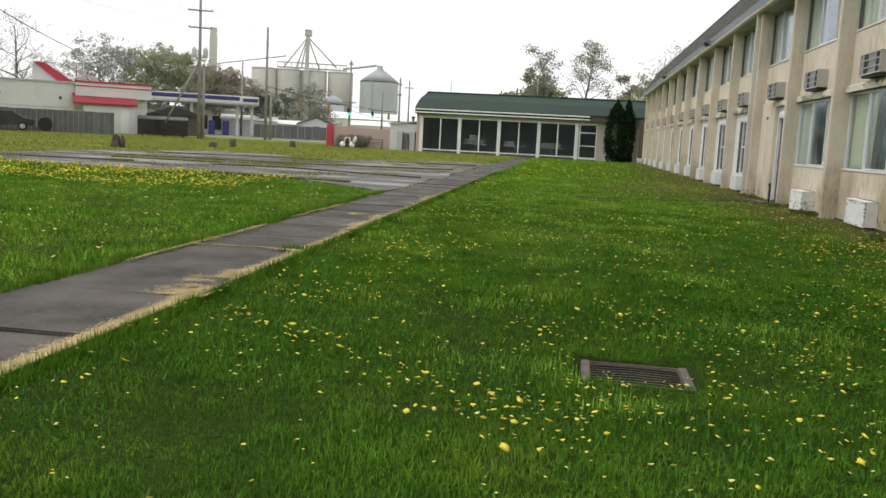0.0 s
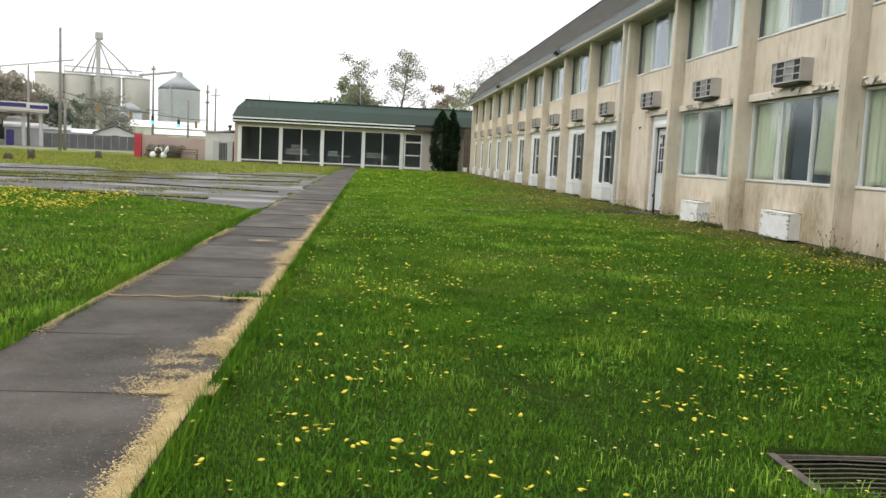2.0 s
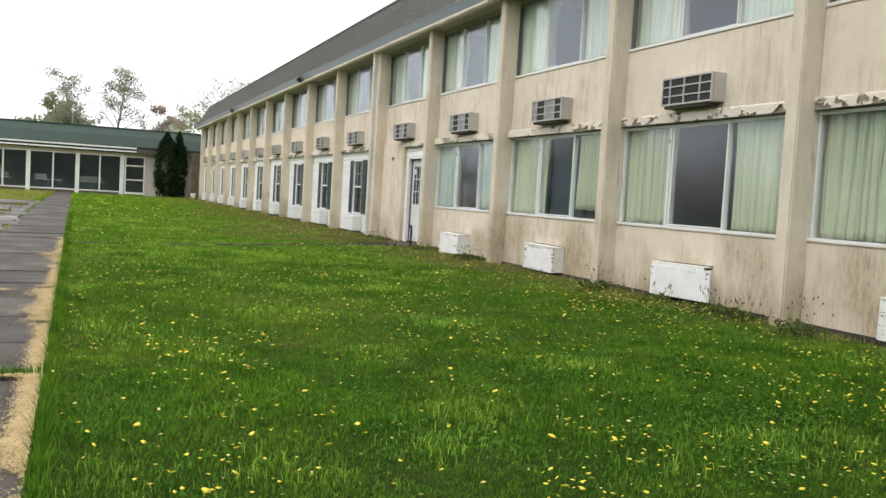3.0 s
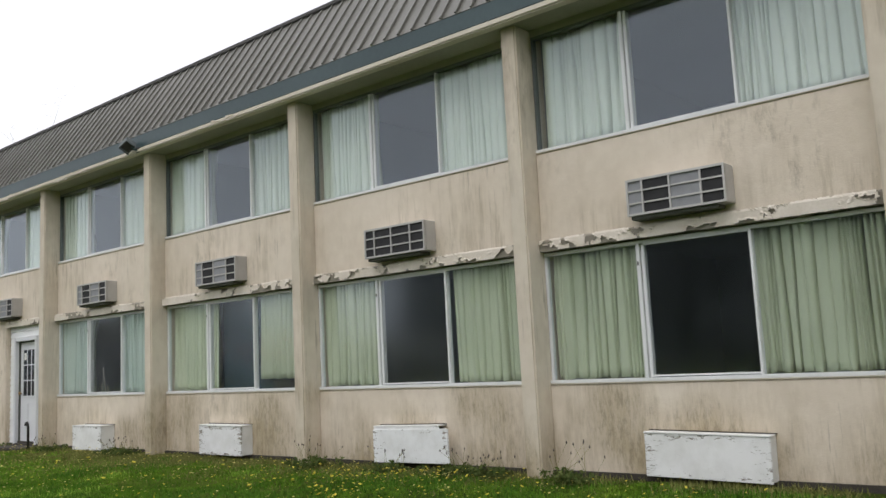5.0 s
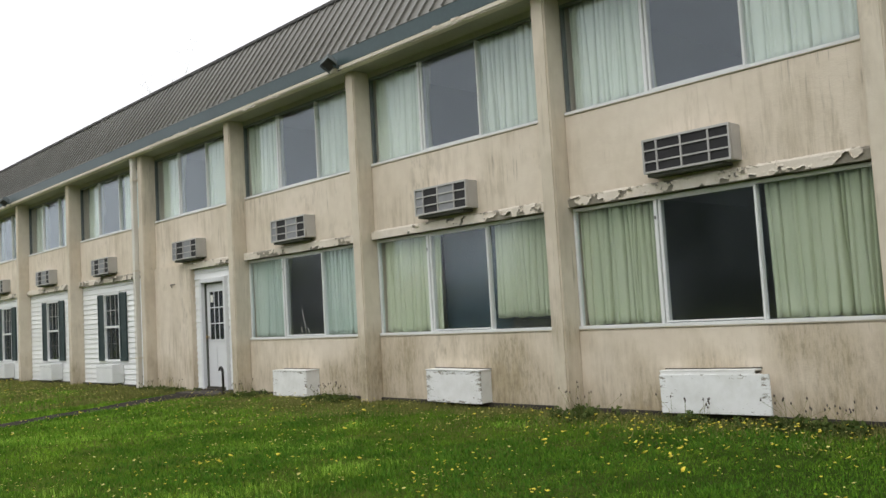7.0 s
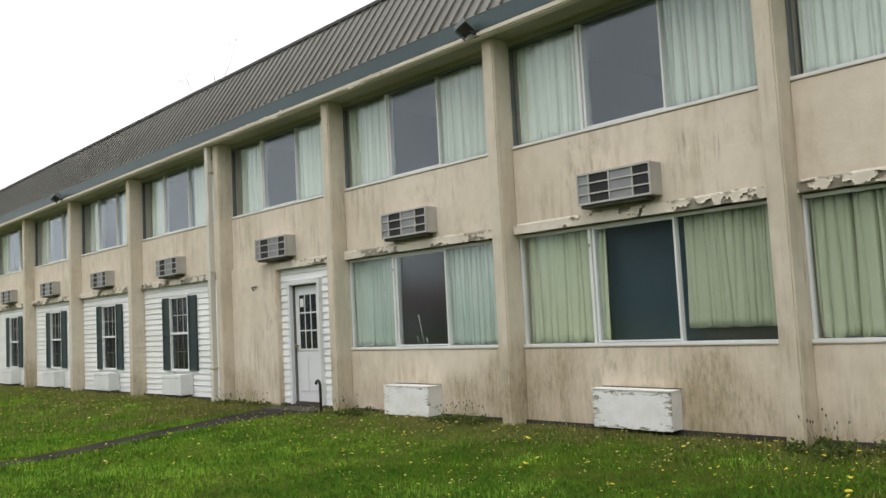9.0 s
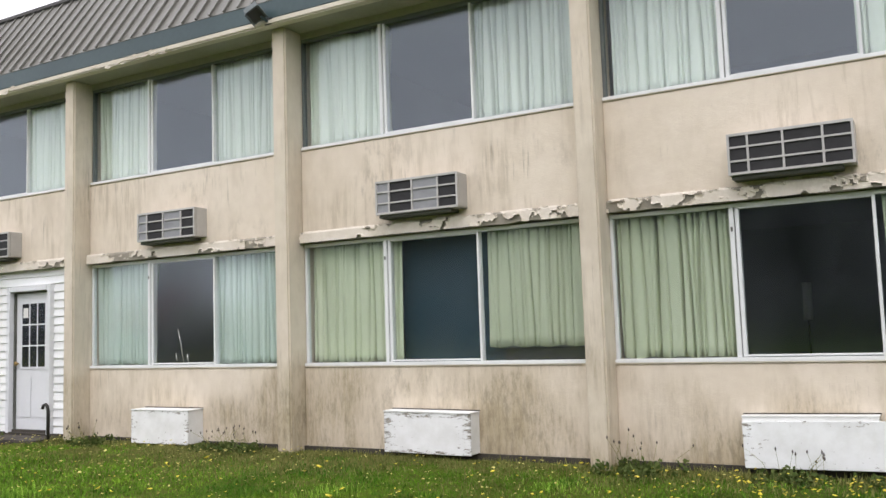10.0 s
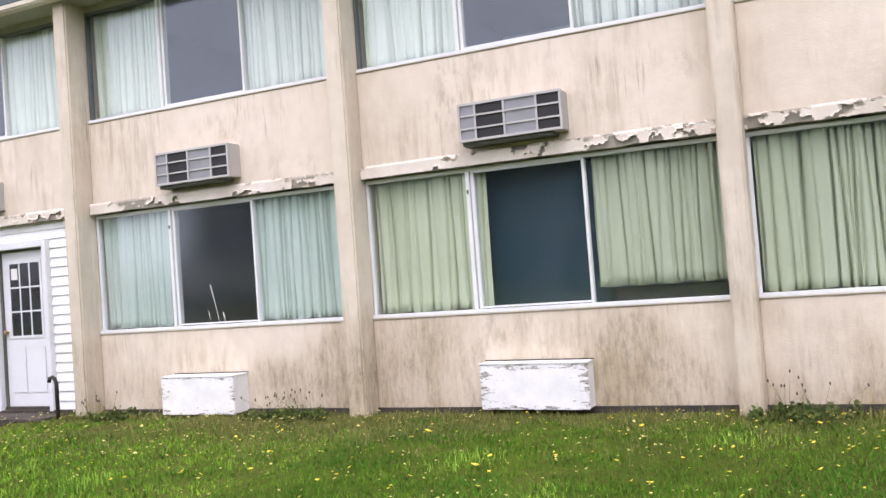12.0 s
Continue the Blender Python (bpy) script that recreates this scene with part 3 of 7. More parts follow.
def inside(outline, x, y):
    """Which of many places lie within an outline."""
    hit = np.zeros(len(x), bool)
    for (ax, ay), (bx, by) in zip(outline, outline[1:] + outline[:1]):
        if ay != by:
            hit ^= ((ay > y) != (by > y)) & (x < (bx - ax) * (y - ay) / (by - ay) + ax)
    return hit


solid("parking_lot", ragged(LOT, -0.075, 0.7, 0.14, 3), ASPHALT, "cracked old asphalt parking lot, damp and weedy", "parking lot", kind="structure")
lot_ob = bpy.data.objects["parking_lot"]


def lot_band(points, half, z0, z1, seed):
    """A ragged strip along a line of points, as a thin solid."""
    r = random.Random(seed)
    line = []
    for (ax, ay), (bx, by) in zip(points, points[1:]):
        n = max(2, int(math.dist((ax, ay), (bx, by)) / 0.22))
        line += [(ax + (bx - ax) * k / n, ay + (by - ay) * k / n) for k in range(n)]
    line.append(points[-1])
    swell = [half * (0.35 + 0.9 * abs(math.sin(0.37 * k + seed)) * r.uniform(0.5, 1.2)) for k in range(len(line))]
    up = [(x + r.uniform(-0.03, 0.03), y + w) for (x, y), w in zip(line, swell)]
    low = [(x + r.uniform(-0.03, 0.03), y - w * r.uniform(0.5, 1)) for (x, y), w in zip(line, swell)]
    return prism(up + low[::-1], "z", z0, z1)


SEAMS = (((-15.9, 4.9), (-14.1, 5.8), (-11.6, 4.9), (-9.3, 4.1)), ((-14.6, 0.75), (-12.4, 0.1), (-10.3, -0.2)), ((-21.5, 12.6), (-18.9, 14.2), (-15.5, 15.2)),
         ((-21.0, 8.4), (-17.0, 8.9), (-14.0, 9.5), (-9.4, 11.8)), ((-13.2, 17.2), (-9.3, 18.6)), ((-22.8, 3.2), (-18.2, 4.1)), ((-20.0, 6.3), (-16.4, 6.6)))
for k, line in enumerate(SEAMS):
    part("broken_edge", lot_band(line, 0.14, -0.08, -0.045, 40 + k), DARK_BASE, lot_ob, "dark broken edge of the asphalt")
PUDDLES = (((-13.4, 0.62), (-11.9, 0.42), (-10.6, 0.25)), ((-13.0, 5.7), (-10.4, 4.9)), ((-17.5, 7.4), (-13.6, 7.7)), ((-12.8, 10.9), (-10.2, 12.8)), ((-20.5, 10.6), (-17.6, 11.3)), ((-12.2, 14.5), (-10.6, 15.0)))
for k, line in enumerate(PUDDLES):
    part("puddle", lot_band(line, 0.2 + 0.1 * (k % 3), -0.08, -0.0735, 60 + k), PUDDLE, lot_ob, "shallow rain puddle")
road = bmesh.new()
put_box(road, -260, 260, 72, 82, -0.12, -0.06)
solid("road", road, ROAD, "grey asphalt street beyond the grass verge", "road", kind="structure", at=pose(-30, 0, 0, 0, 0, 14))
fore = bmesh.new()
put_box(fore, -30, 14, -9, 9, -0.13, -0.07)
solid("forecourt", fore, ROAD, "grey paved forecourt round the filling station", "forecourt", kind="structure", at=pose(-52, 100, 0, 0, 0, 24))

# path from the door across the lawn
px_ = [-0.05 - 0.25 * k for k in range(31)]
mid_, half_ = np.interp([-x for x in px_], [0, 1.6, 3.6, 5.6, 7.5], [1.45, 1.3, 0.42, -0.33, -0.75]), np.interp([-x for x in px_], [0, 2, 7.5], [0.7, 0.36, 0.13])
pv = [(x, m + side * h, float(ground_z(x, m)) + 0.012 - drop) for x, m, h in zip(px_, mid_, half_) for side, drop in ((-1, 0.06), (-0.9, 0.0), (0.9, 0.0), (1, 0.06))]
pf = [(4 * i + k, 4 * i + k + 1, 4 * i + k + 5, 4 * i + k + 4) for i in range(30) for k in range(3)]
tagged(new("door_path", sheet_mesh("door_path", pv, pf, DARK_PATH)), "dark overgrown paved path leading to the door", "path", kind="structure")
solid("door_step", boxes((-0.55, -0.085, 0.5, 1.95, -0.1, -0.015), bevel=0.012), CONCRETE, "low dark concrete step before the white door", "step")

# ---- the motel ----
BAY, FAR_BAY = 3.66, 3.81
P = 0.2  # breadth of a post
SILL, HEAD, SILL_UP, HEAD_UP = 0.91, 2.29, 3.40, 4.72
near_left = [-BAY * i for i in range(0, 5)]           # far end of each near room window
far_left = [7.83 + FAR_BAY * k for k in range(10)]    # far end of each far bay
Y_END, Y_START = 44.2, -18.5

motel = thing("motel_building", (0, 0, 0), "two-storey cream stucco motel wing with brown metal mansard roof", "building")


def wall_strip(y0, y1, z0, z1, x0=-0.05, x1=0.18, material=None, name="wall"):
    return part(name, boxes((x0, x1, y0, y1, z0, z1), bevel=0.01), material or STUCCO, motel)


post_data = mesh_of("post", boxes((-0.31, 0.0, 0.0, P, -0.3, 4.80), bevel=0.018), STUCCO_POST)
core_data = mesh_of("wall", boxes((0.003, 0.18, -0.01, P + 0.01, -0.3, 4.90)), STUCCO)
posts = [-BAY * i for i in range(0, 6)] + [BAY] + far_left[:]
for y in posts:
    piece("post", post_data, motel, Matrix.Translation((0, y, 0)))
    piece("wall", core_data, motel, Matrix.Translation((0, y, 0)))

# solid wall bands of each bay
for y in near_left:
    wall_strip(y - BAY + P, y, -0.3, SILL - 0.02)
    wall_strip(y - BAY + P, y, HEAD + 0.12, SILL_UP - 0.02)
wall_strip(P, BAY, HEAD + 0.12, SILL_UP - 0.02)
wall_strip(2.06, BAY - 0.003, -0.3, 2.43, x0=-0.1, x1=0.18)
for y in far_left:
    wall_strip(y - FAR_BAY + P, y, HEAD + 0.12, SILL_UP - 0.02)
wall_strip(far_left[-1] + P, Y_END, -0.3, 4.9)
wall_strip(BAY + P, far_left[0] - FAR_BAY + P, -0.3, 4.8)
for y in (Y_END, Y_START - 0.25):
    part("end_wall", boxes((-0.05, 9.0, y, y + 0.25, -0.3, 4.9)), STUCCO, motel)
part("rear_wall", boxes((9.0, 9.25, Y_START - 0.25, Y_END + 0.25, -0.3, 6.2)), STUCCO, motel)
# Proud dark strip stands in for the shadow gap at the wall's foot.
part("foot_shade_strip", boxes((-0.08, -0.002, Y_START, Y_END, -0.4, 0.016)), DARK_BASE, motel)

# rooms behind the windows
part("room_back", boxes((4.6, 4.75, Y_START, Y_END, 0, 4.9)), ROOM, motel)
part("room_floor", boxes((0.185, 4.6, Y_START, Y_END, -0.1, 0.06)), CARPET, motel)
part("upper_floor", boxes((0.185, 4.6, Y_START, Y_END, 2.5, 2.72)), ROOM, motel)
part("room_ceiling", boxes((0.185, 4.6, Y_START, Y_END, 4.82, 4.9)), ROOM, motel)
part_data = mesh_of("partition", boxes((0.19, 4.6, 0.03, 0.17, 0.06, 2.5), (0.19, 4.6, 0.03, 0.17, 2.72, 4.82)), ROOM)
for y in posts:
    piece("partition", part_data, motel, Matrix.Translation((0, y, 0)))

# ledges over the lower openings, with paint coming off
flake_rng = random.Random(5)


def flakes(y0, y1, count, z0, z1, x):
    """Curled shreds of paint hanging off a board."""
    bm = bmesh.new()
    for _ in range(count):
        y, z = flake_rng.uniform(y0, y1), flake_rng.uniform(z0, z1)
        n, r = flake_rng.randint(5, 8), flake_rng.uniform(0.01, 0.035)
        ring = []
        for k in range(n):
            a = 2 * math.pi * k / n
            q = r * flake_rng.uniform(0.4, 1.3)
            ring.append(bm.verts.new((x - 0.003 - flake_rng.uniform(0, 0.012), y + 2.2 * q * math.cos(a), z + 0.6 * q * math.sin(a))))
        bm.faces.new(ring)
    r = bmesh.ops.extrude_face_region(bm, geom=list(bm.faces))
    bmesh.ops.translate(bm, vec=(0.003, 0, 0), verts=[v for v in r["geom"] if isinstance(v, bmesh.types.BMVert)])
    return bm


def paint_skin(y0, y1, seed, fine):
    """What is left of the paint on a ledge: a thin skin with ragged holes and lifted, torn edges."""
    z0, z1, x = 2.302, 2.428, -0.109
    ny, nz = int((y1 - y0) / (0.014 if fine else 0.04)), 11 if fine else 5
    r = np.random.default_rng(seed)
    yy, zz = np.meshgrid(np.linspace(y0, y1, ny + 1), np.linspace(z0, z1, nz + 1), indexing="ij")
    v = (zz - z0) / (z1 - z0)
    rough = 0.5 * speckle(yy + 40, zz, 0.32, seed) + 0.3 * speckle(yy + 40, zz * 1.6, 0.1, seed + 1) + 0.2 * speckle(yy + 40, zz, 0.03, seed + 2)
    bare = rough + 0.1 * np.abs(v - 0.55) + 0.1 * (speckle(yy + 40, zz * 0, 0.9, seed + 3) - 0.5)
    cut = 0.6
    lift = np.clip((bare - cut + 0.07) / 0.07, 0, 1)
    yj, zj = yy + r.normal(0, 0.0035, yy.shape), zz + r.normal(0, 0.0025, yy.shape)
    xj = x - 0.002 - 0.013 * lift**2 * r.uniform(0.3, 1.3, yy.shape) + 0.012 * np.clip((v - 0.85) / 0.15, 0, 1)
    mean = (bare[:-1, :-1] + bare[1:, :-1] + bare[:-1, 1:] + bare[1:, 1:]) / 4
    bm = bmesh.new()
    seen = {}

    def corner(a, b):
        if (a, b) not in seen:
            seen[a, b] = bm.verts.new((xj[a, b], yj[a, b], zj[a, b]))
        return seen[a, b]

    for a, b in np.argwhere(mean < cut):
        bm.faces.new((corner(a, b), corner(a + 1, b), corner(a + 1, b + 1), corner(a, b + 1)))
    rim = bmesh.ops.extrude_face_region(bm, geom=list(bm.faces))
    bmesh.ops.translate(bm, vec=(0.004, 0, 0), verts=[q for q in rim["geom"] if isinstance(q, bmesh.types.BMVert)])
    return bm


def ledge(y0, y1):
    """A cement ledge with an uneven lower lip."""
    bm = bmesh.new()
    n = 24
    rows = []
    for i in range(n + 1):
        y = y0 + (y1 - y0) * i / n
        lip, out = 2.30 + flake_rng.uniform(-0.006, 0.012), -0.10 + flake_rng.uniform(-0.008, 0.01)
        rows.append([bm.verts.new(p) for p in ((0.1, y, lip), (out, y, lip), (out + 0.004, y, 2.40), (out + 0.035, y, 2.425), (0.1, y, 2.43))])
    for a, b in zip(rows, rows[1:]):
        for k in range(5):
            bm.faces.new((a[k], a[(k + 1) % 5], b[(k + 1) % 5], b[k]))
    bm.faces.new(rows[0])
    bm.faces.new(rows[-1][::-1])
    return bm


for y, width in [(y, BAY) for y in near_left] + [(BAY - 1.6, 2.06)] + [(y, FAR_BAY) for y in far_left]:
    lg = part("ledge", ledge(y - width + P + 0.004, y - 0.004), LEDGE, motel, "cement ledge with flaking cream paint")
    part("flaking_paint", paint_skin(y - width + P + 0.006, y - 0.006, int(200 + 3 * y), y < 4), FLAKE, lg, "cream paint flaking off in ragged sheets")["kind"] = "stuff"


# windows
def room_window(name, width, z0, z1, parent, split=(1.10, 2.24), dull=False):
    """A three-light aluminium window; its far end is at y = 0, it runs towards -y."""
    win = part(name, boxes((-0.05, 0.05, -width, 0, z0 - 0.008, z0 + 0.026), bevel=0.005), WHITE_METAL, parent, "three-light aluminium window")
    surround = FRAME_DARK if dull else WHITE_METAL
    part("head", boxes((-0.02, 0.05, -width, 0, z1 - 0.035, z1), bevel=0.005), surround, win)
    part("jamb", boxes((-0.015, 0.05, -0.03, 0, z0 + 0.028, z1 - 0.036), bevel=0.005), surround, win)
    part("jamb", boxes((-0.015, 0.05, -width, -width + 0.03, z0 + 0.028, z1 - 0.036), bevel=0.005), surround, win)
    part("mullion", boxes((-0.035, 0.05, -split[0] - 0.04, -split[0], z0 + 0.027, z1 - 0.037), (-0.018, 0.05, -split[0] - 0.082, -split[0] - 0.048, z0 + 0.03, z1 - 0.038), bevel=0.004), WHITE_METAL, win)
    part("mullion", boxes((-0.03, 0.05, -split[1] - 0.026, -split[1], z0 + 0.027, z1 - 0.037), bevel=0.005), WHITE_METAL, win)
    if not dull:
        part("latch", boxes((-0.048, -0.034, -split[0] - 0.029, -split[0] - 0.012, z1 - 0.25, z1 - 0.21), bevel=0.003), AC_PAN, win, "small dark sash latch")
    for a, b in ((z0 + 0.033, z0 + 0.05), (z1 - 0.052, z1 - 0.037)):
        part("sash_rail", boxes((-0.02, 0.045, -split[1], -split[0] - 0.082, a, b), bevel=0.004), WHITE_METAL if a < z0 + 0.1 else surround, win)
    for a, b, x in ((0.03, split[0], 0.012), (split[0] + 0.082, split[1], -0.004), (split[1] + 0.026, width - 0.03, 0.012)):
        pane = part("pane", boxes((x, x + 0.005, -b, -a, z0 + 0.032, z1 - 0.035)), GLASS, win)
        pane.visible_shadow = False
    part("sill", boxes((-0.062, -0.001, -width + 0.002, -0.002, z0 - 0.019, z0 - 0.009), bevel=0.004), CREAM, win)
    return win


lower = room_window("window", BAY - P, SILL, HEAD, motel)
upper = room_window("window", BAY - P, SILL_UP, HEAD_UP, motel, dull=True)
for y in near_left[1:]:
    copy_thing(lower, Matrix.Translation((0, y, 0)))
    copy_thing(upper, Matrix.Translation((0, y, 0)))
copy_thing(upper, Matrix.Translation((0, BAY, 0)))
upper_far = room_window("window", FAR_BAY - P, SILL_UP, HEAD_UP, motel, (1.15, 2.32), dull=True)
upper_far.matrix_basis = Matrix.Translation((0, far_left[0], 0))
for y in far_left[1:]:
    copy_thing(upper_far, Matrix.Translation((0, y, 0)))

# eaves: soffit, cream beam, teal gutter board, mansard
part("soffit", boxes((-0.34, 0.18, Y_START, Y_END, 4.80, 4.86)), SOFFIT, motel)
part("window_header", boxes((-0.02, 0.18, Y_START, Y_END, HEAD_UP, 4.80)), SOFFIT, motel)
part("eave_beam", boxes((-0.475, -0.34, Y_START, Y_END, 4.79, 4.866), bevel=0.018), CREAM, motel, "weathered cream eave board")
for y in (-0.9, -1.7, 1.4, 2.2, 2.9, -6.0, 5.4):
    part("hanging_paint", flakes(y - 0.35, y + 0.35, 14, 4.775, 4.86, -0.478), FLAKE, motel)["kind"] = "stuff"
part("fascia", boxes((-0.455, -0.392, Y_START - 0.3, Y_END + 0.3, 4.868, 5.09), bevel=0.01), TEAL, motel, "teal metal fascia")
roof = part("roof", prism([(-0.46, 5.085), (0.40, 6.36), (0.55, 6.36), (0.55, 5.0), (-0.3, 5.0)], "y", Y_START - 0.3, Y_END + 0.3), ROOF_METAL, motel, "brown standing-seam mansard roof")
part("roof_top", boxes((0.5, 9.3, Y_START - 0.3, Y_END + 0.3, 6.2, 6.3)), ROOF_CAP, motel)
part("roof_cap", boxes((0.36, 0.6, Y_START - 0.32, Y_END + 0.32, 6.345, 6.42), bevel=0.015), ROOF_CAP, motel)
seam_bm = prism([(-0.462, 5.092), (-0.488, 5.102), (0.38, 6.368), (0.40, 6.355)], "y", -0.012, 0.012)
seam_data = mesh_of("seam", seam_bm, ROOF_METAL)
n_seams = int((Y_END - Y_START) / 0.225)
for i in range(n_seams):
    piece("seam", seam_data, roof, Matrix.Translation((0, Y_START + 0.1 + 0.225 * i, 0)))


def flood_light(y):
    """A square hooded head on a short swivel arm, turned down along the wall."""
    ob = thing("flood_light", (-0.46, y, 4.9), "dark green weathered flood light fixed to the eave", "flood light", "flood lights on the eave")
    part("bracket", tubed([(0.03, 0, -0.06), (-0.05, 0, -0.06), (-0.1, 0.02, -0.02)], 0.016), TEAL, ob)
    part("base", boxes((-0.01, 0.06, -0.05, 0.05, -0.1, -0.02), bevel=0.006), DARK, ob)
    head = prism([(-0.09, 0.0), (0.09, 0.0), (0.09, 0.1), (0.055, 0.135), (-0.055, 0.135), (-0.09, 0.1)], "y", -0.085, 0.085)
    hd = part("housing", head, FLOOD, ob)
    part("lens", boxes((-0.075, 0.075, -0.07, 0.07, -0.006, -0.001), bevel=0.002), DARK, hd)
    for a in (-0.096, 0.086):
        part("hood", boxes((-0.095, 0.095, a, a + 0.01, -0.04, 0.0)), FLOOD, hd)
    hd.matrix_basis = pose(-0.15, 0.05, -0.02, -38, 28, 0)
    return ob


for y in (-3.55, 11.7, 27.0):
    flood_light(y)

# rainwater pipe beside the door bay
spout = thing("downspout", (0, BAY + 0.3, 0), "white metal downspout running down beside a post", "downspout")
part("pipe", boxes((-0.40, -0.30, -0.06, 0.06, 0.0, 4.86), bevel=0.01), DOWN_PIPE, spout)
for z in (0.6, 2.4, 4.3):
    part("strap", boxes((-0.405, -0.06, -0.085, 0.065, z, z + 0.03)), CREAM, spout)

# siding of the far bays
BOARD = 0.116


def siding_board(length):
    bm = prism([(0.0, 0.0), (-0.022, 0.004), (-0.022, 0.012), (-0.004, BOARD), (0.0, BOARD)], "y", -length, 0)
    return mesh_of("board", bm, SIDING)


def far_bay(y, first):
    """White clapboard infill with a shuttered sash window; y is its far end."""
    width = FAR_BAY - P
    back = part("siding", boxes((0.0, 0.18, y - width, y, -0.3, 2.31)), SIDING, motel, "white clapboard siding")
    w1, z0, z1 = 2.12, 0.55, 2.02
    for i in range(20):
        z = 0.0 + BOARD * i
        if z + BOARD > z0 and z < z1 + 0.05:
            piece("board", first[1], back, Matrix.Translation((-0.001, y, z)))
            piece("board", first[2], back, Matrix.Translation((-0.001, y - w1 - 0.06, z)))
        else:
            piece("board", first[0], back, Matrix.Translation((-0.001, y, z)))


widths = (siding_board(FAR_BAY - P), siding_board(1.36), siding_board(FAR_BAY - P - 2.18))
for y in far_left:
    far_bay(y, widths)


def sash_window():
    """A white double-hung window of six over six lights with a pair of shutters; centre at y = 0."""
    z0, z1, h = 0.56, 2.02, 0.43
    win = part("sash_window", boxes((-0.06, 0.0, -h, h, z0 - 0.05, z0), (-0.06, 0.0, -h, h, z1, z1 + 0.06), (-0.06, 0.0, -h, -h + 0.035, z0, z1), (-0.06, 0.0, h - 0.035, h, z0, z1), (-0.045, 0.0, -h + 0.035, h - 0.035, 1.27, 1.32), bevel=0.004), WHITE_METAL, motel, "white six-over-six sash window")
    for a, b, bar in ((z0, 1.27, AC_PAN), (1.32, z1, AC_METAL)):
        bars = []
        bars.append((-0.022, -0.012, -h + 0.035, h - 0.035, (a + b) / 2 - 0.008, (a + b) / 2 + 0.008))
        for k in (-1, 1):
            bars.append((-0.024, -0.014, k * 0.132 - 0.008, k * 0.132 + 0.008, a, b))
        part("muntins", boxes(*bars), bar, win)
        pane = part("pane", boxes((-0.01, -0.006, -h + 0.035, h - 0.035, a, b)), GLASS_DIM, win)
        pane.visible_shadow = False
    # Near-black sheet close behind the panes paints the unlit room.
    part("unlit_room_sheet", boxes((-0.0045, -0.0015, -h + 0.035, h - 0.035, z0, z1)), DARK, win)
    for s in (-1, 1):
        a, b = sorted((s * (h + 0.01), s * (h + 0.36)))
        sh = part("shutter", boxes((-0.065, -0.025, a, a + 0.05, z0 - 0.03, z1 + 0.03), (-0.065, -0.025, b - 0.05, b, z0 - 0.03, z1 + 0.03), *[(-0.065, -0.025, a + 0.05, b - 0.05, z, z + 0.06) for z in (z0 - 0.03, 1.24, z1 - 0.03)], bevel=0.004), SHUTTER, win, "dark green louvred shutter")
        part("shutter_back", boxes((-0.045, -0.026, a + 0.04, b - 0.04, z0 - 0.02, z1 + 0.02)), SHUTTER, win)
        part("louvres", boxes(*[(-0.055, -0.03, a + 0.05, b - 0.05, z0 + 0.035 + 0.05 * k, z0 + 0.07 + 0.05 * k) for k in range(28) if not 1.2 < z0 + 0.05 * k + 0.05 < 1.3]), SHUTTER, win)
    return win


sash = sash_window()
sash.matrix_basis = Matrix.Translation((0, far_left[0] - 1.79, 0))
for y in far_left[1:]:
    copy_thing(sash, Matrix.Translation((0, y - 1.79, 0)))

# the door bay
door_side = part("siding", boxes((0.05, 0.18, P, 2.055, -0.3, 2.31)), SIDING, motel, "white clapboard siding round the door")
D0, D1, DTOP = 0.86, 1.68, 2.0
full, far_bit, near_bit = siding_board(2.055 - P), siding_board(2.055 - D1 - 0.076), siding_board(D0 - 0.076 - P)
for i in range(20):
    z = 0.0 + BOARD * i
    if z < DTOP + 0.05:
        piece("board", far_bit, door_side, Matrix.Translation((0.0, 2.055, z)))
        piece("board", near_bit, door_side, Matrix.Translation((0.0, D0 - 0.076, z)))
    else:
        piece("board", full, door_side, Matrix.Translation((0.0, 2.055, z)))
part("siding_core", boxes((0.0, 0.05, P, D0 - 0.076, -0.3, 2.31), (0.0, 0.05, D1 + 0.076, 2.055, -0.3, 2.31), (0.0, 0.05, D0 - 0.076, D1 + 0.076, DTOP + 0.081, 2.31)), SIDING, motel)
door = part("door", boxes((0.02, 0.05, D0, D1, 0.05, DTOP), bevel=0.004), DOOR_PAINT, motel, "white panelled door with nine small panes")
part("door_frame", boxes((-0.085, 0.05, D0 - 0.075, D0 - 0.005, 0.0, DTOP + 0.08), (-0.085, 0.05, D1 + 0.005, D1 + 0.075, 0.0, DTOP + 0.08), (-0.085, 0.05, D0 - 0.005, D1 + 0.005, DTOP + 0.005, DTOP + 0.08), bevel=0.006), DOOR_PAINT, door)
# Dark strips stand in for the shadow inside the door's reveal.
part("reveal_shade", boxes((-0.012, 0.0195, D0 - 0.004, D0 + 0.012, 0.05, DTOP), (-0.012, 0.0195, D1 - 0.022, D1 + 0.004, 0.05, DTOP), (-0.012, 0.0195, D0 + 0.013, D1 - 0.023, DTOP - 0.022, DTOP + 0.004)), AC_PAN, door)
g0, g1, gz0, gz1 = D0 + 0.15, D1 - 0.15, 0.93, 1.83
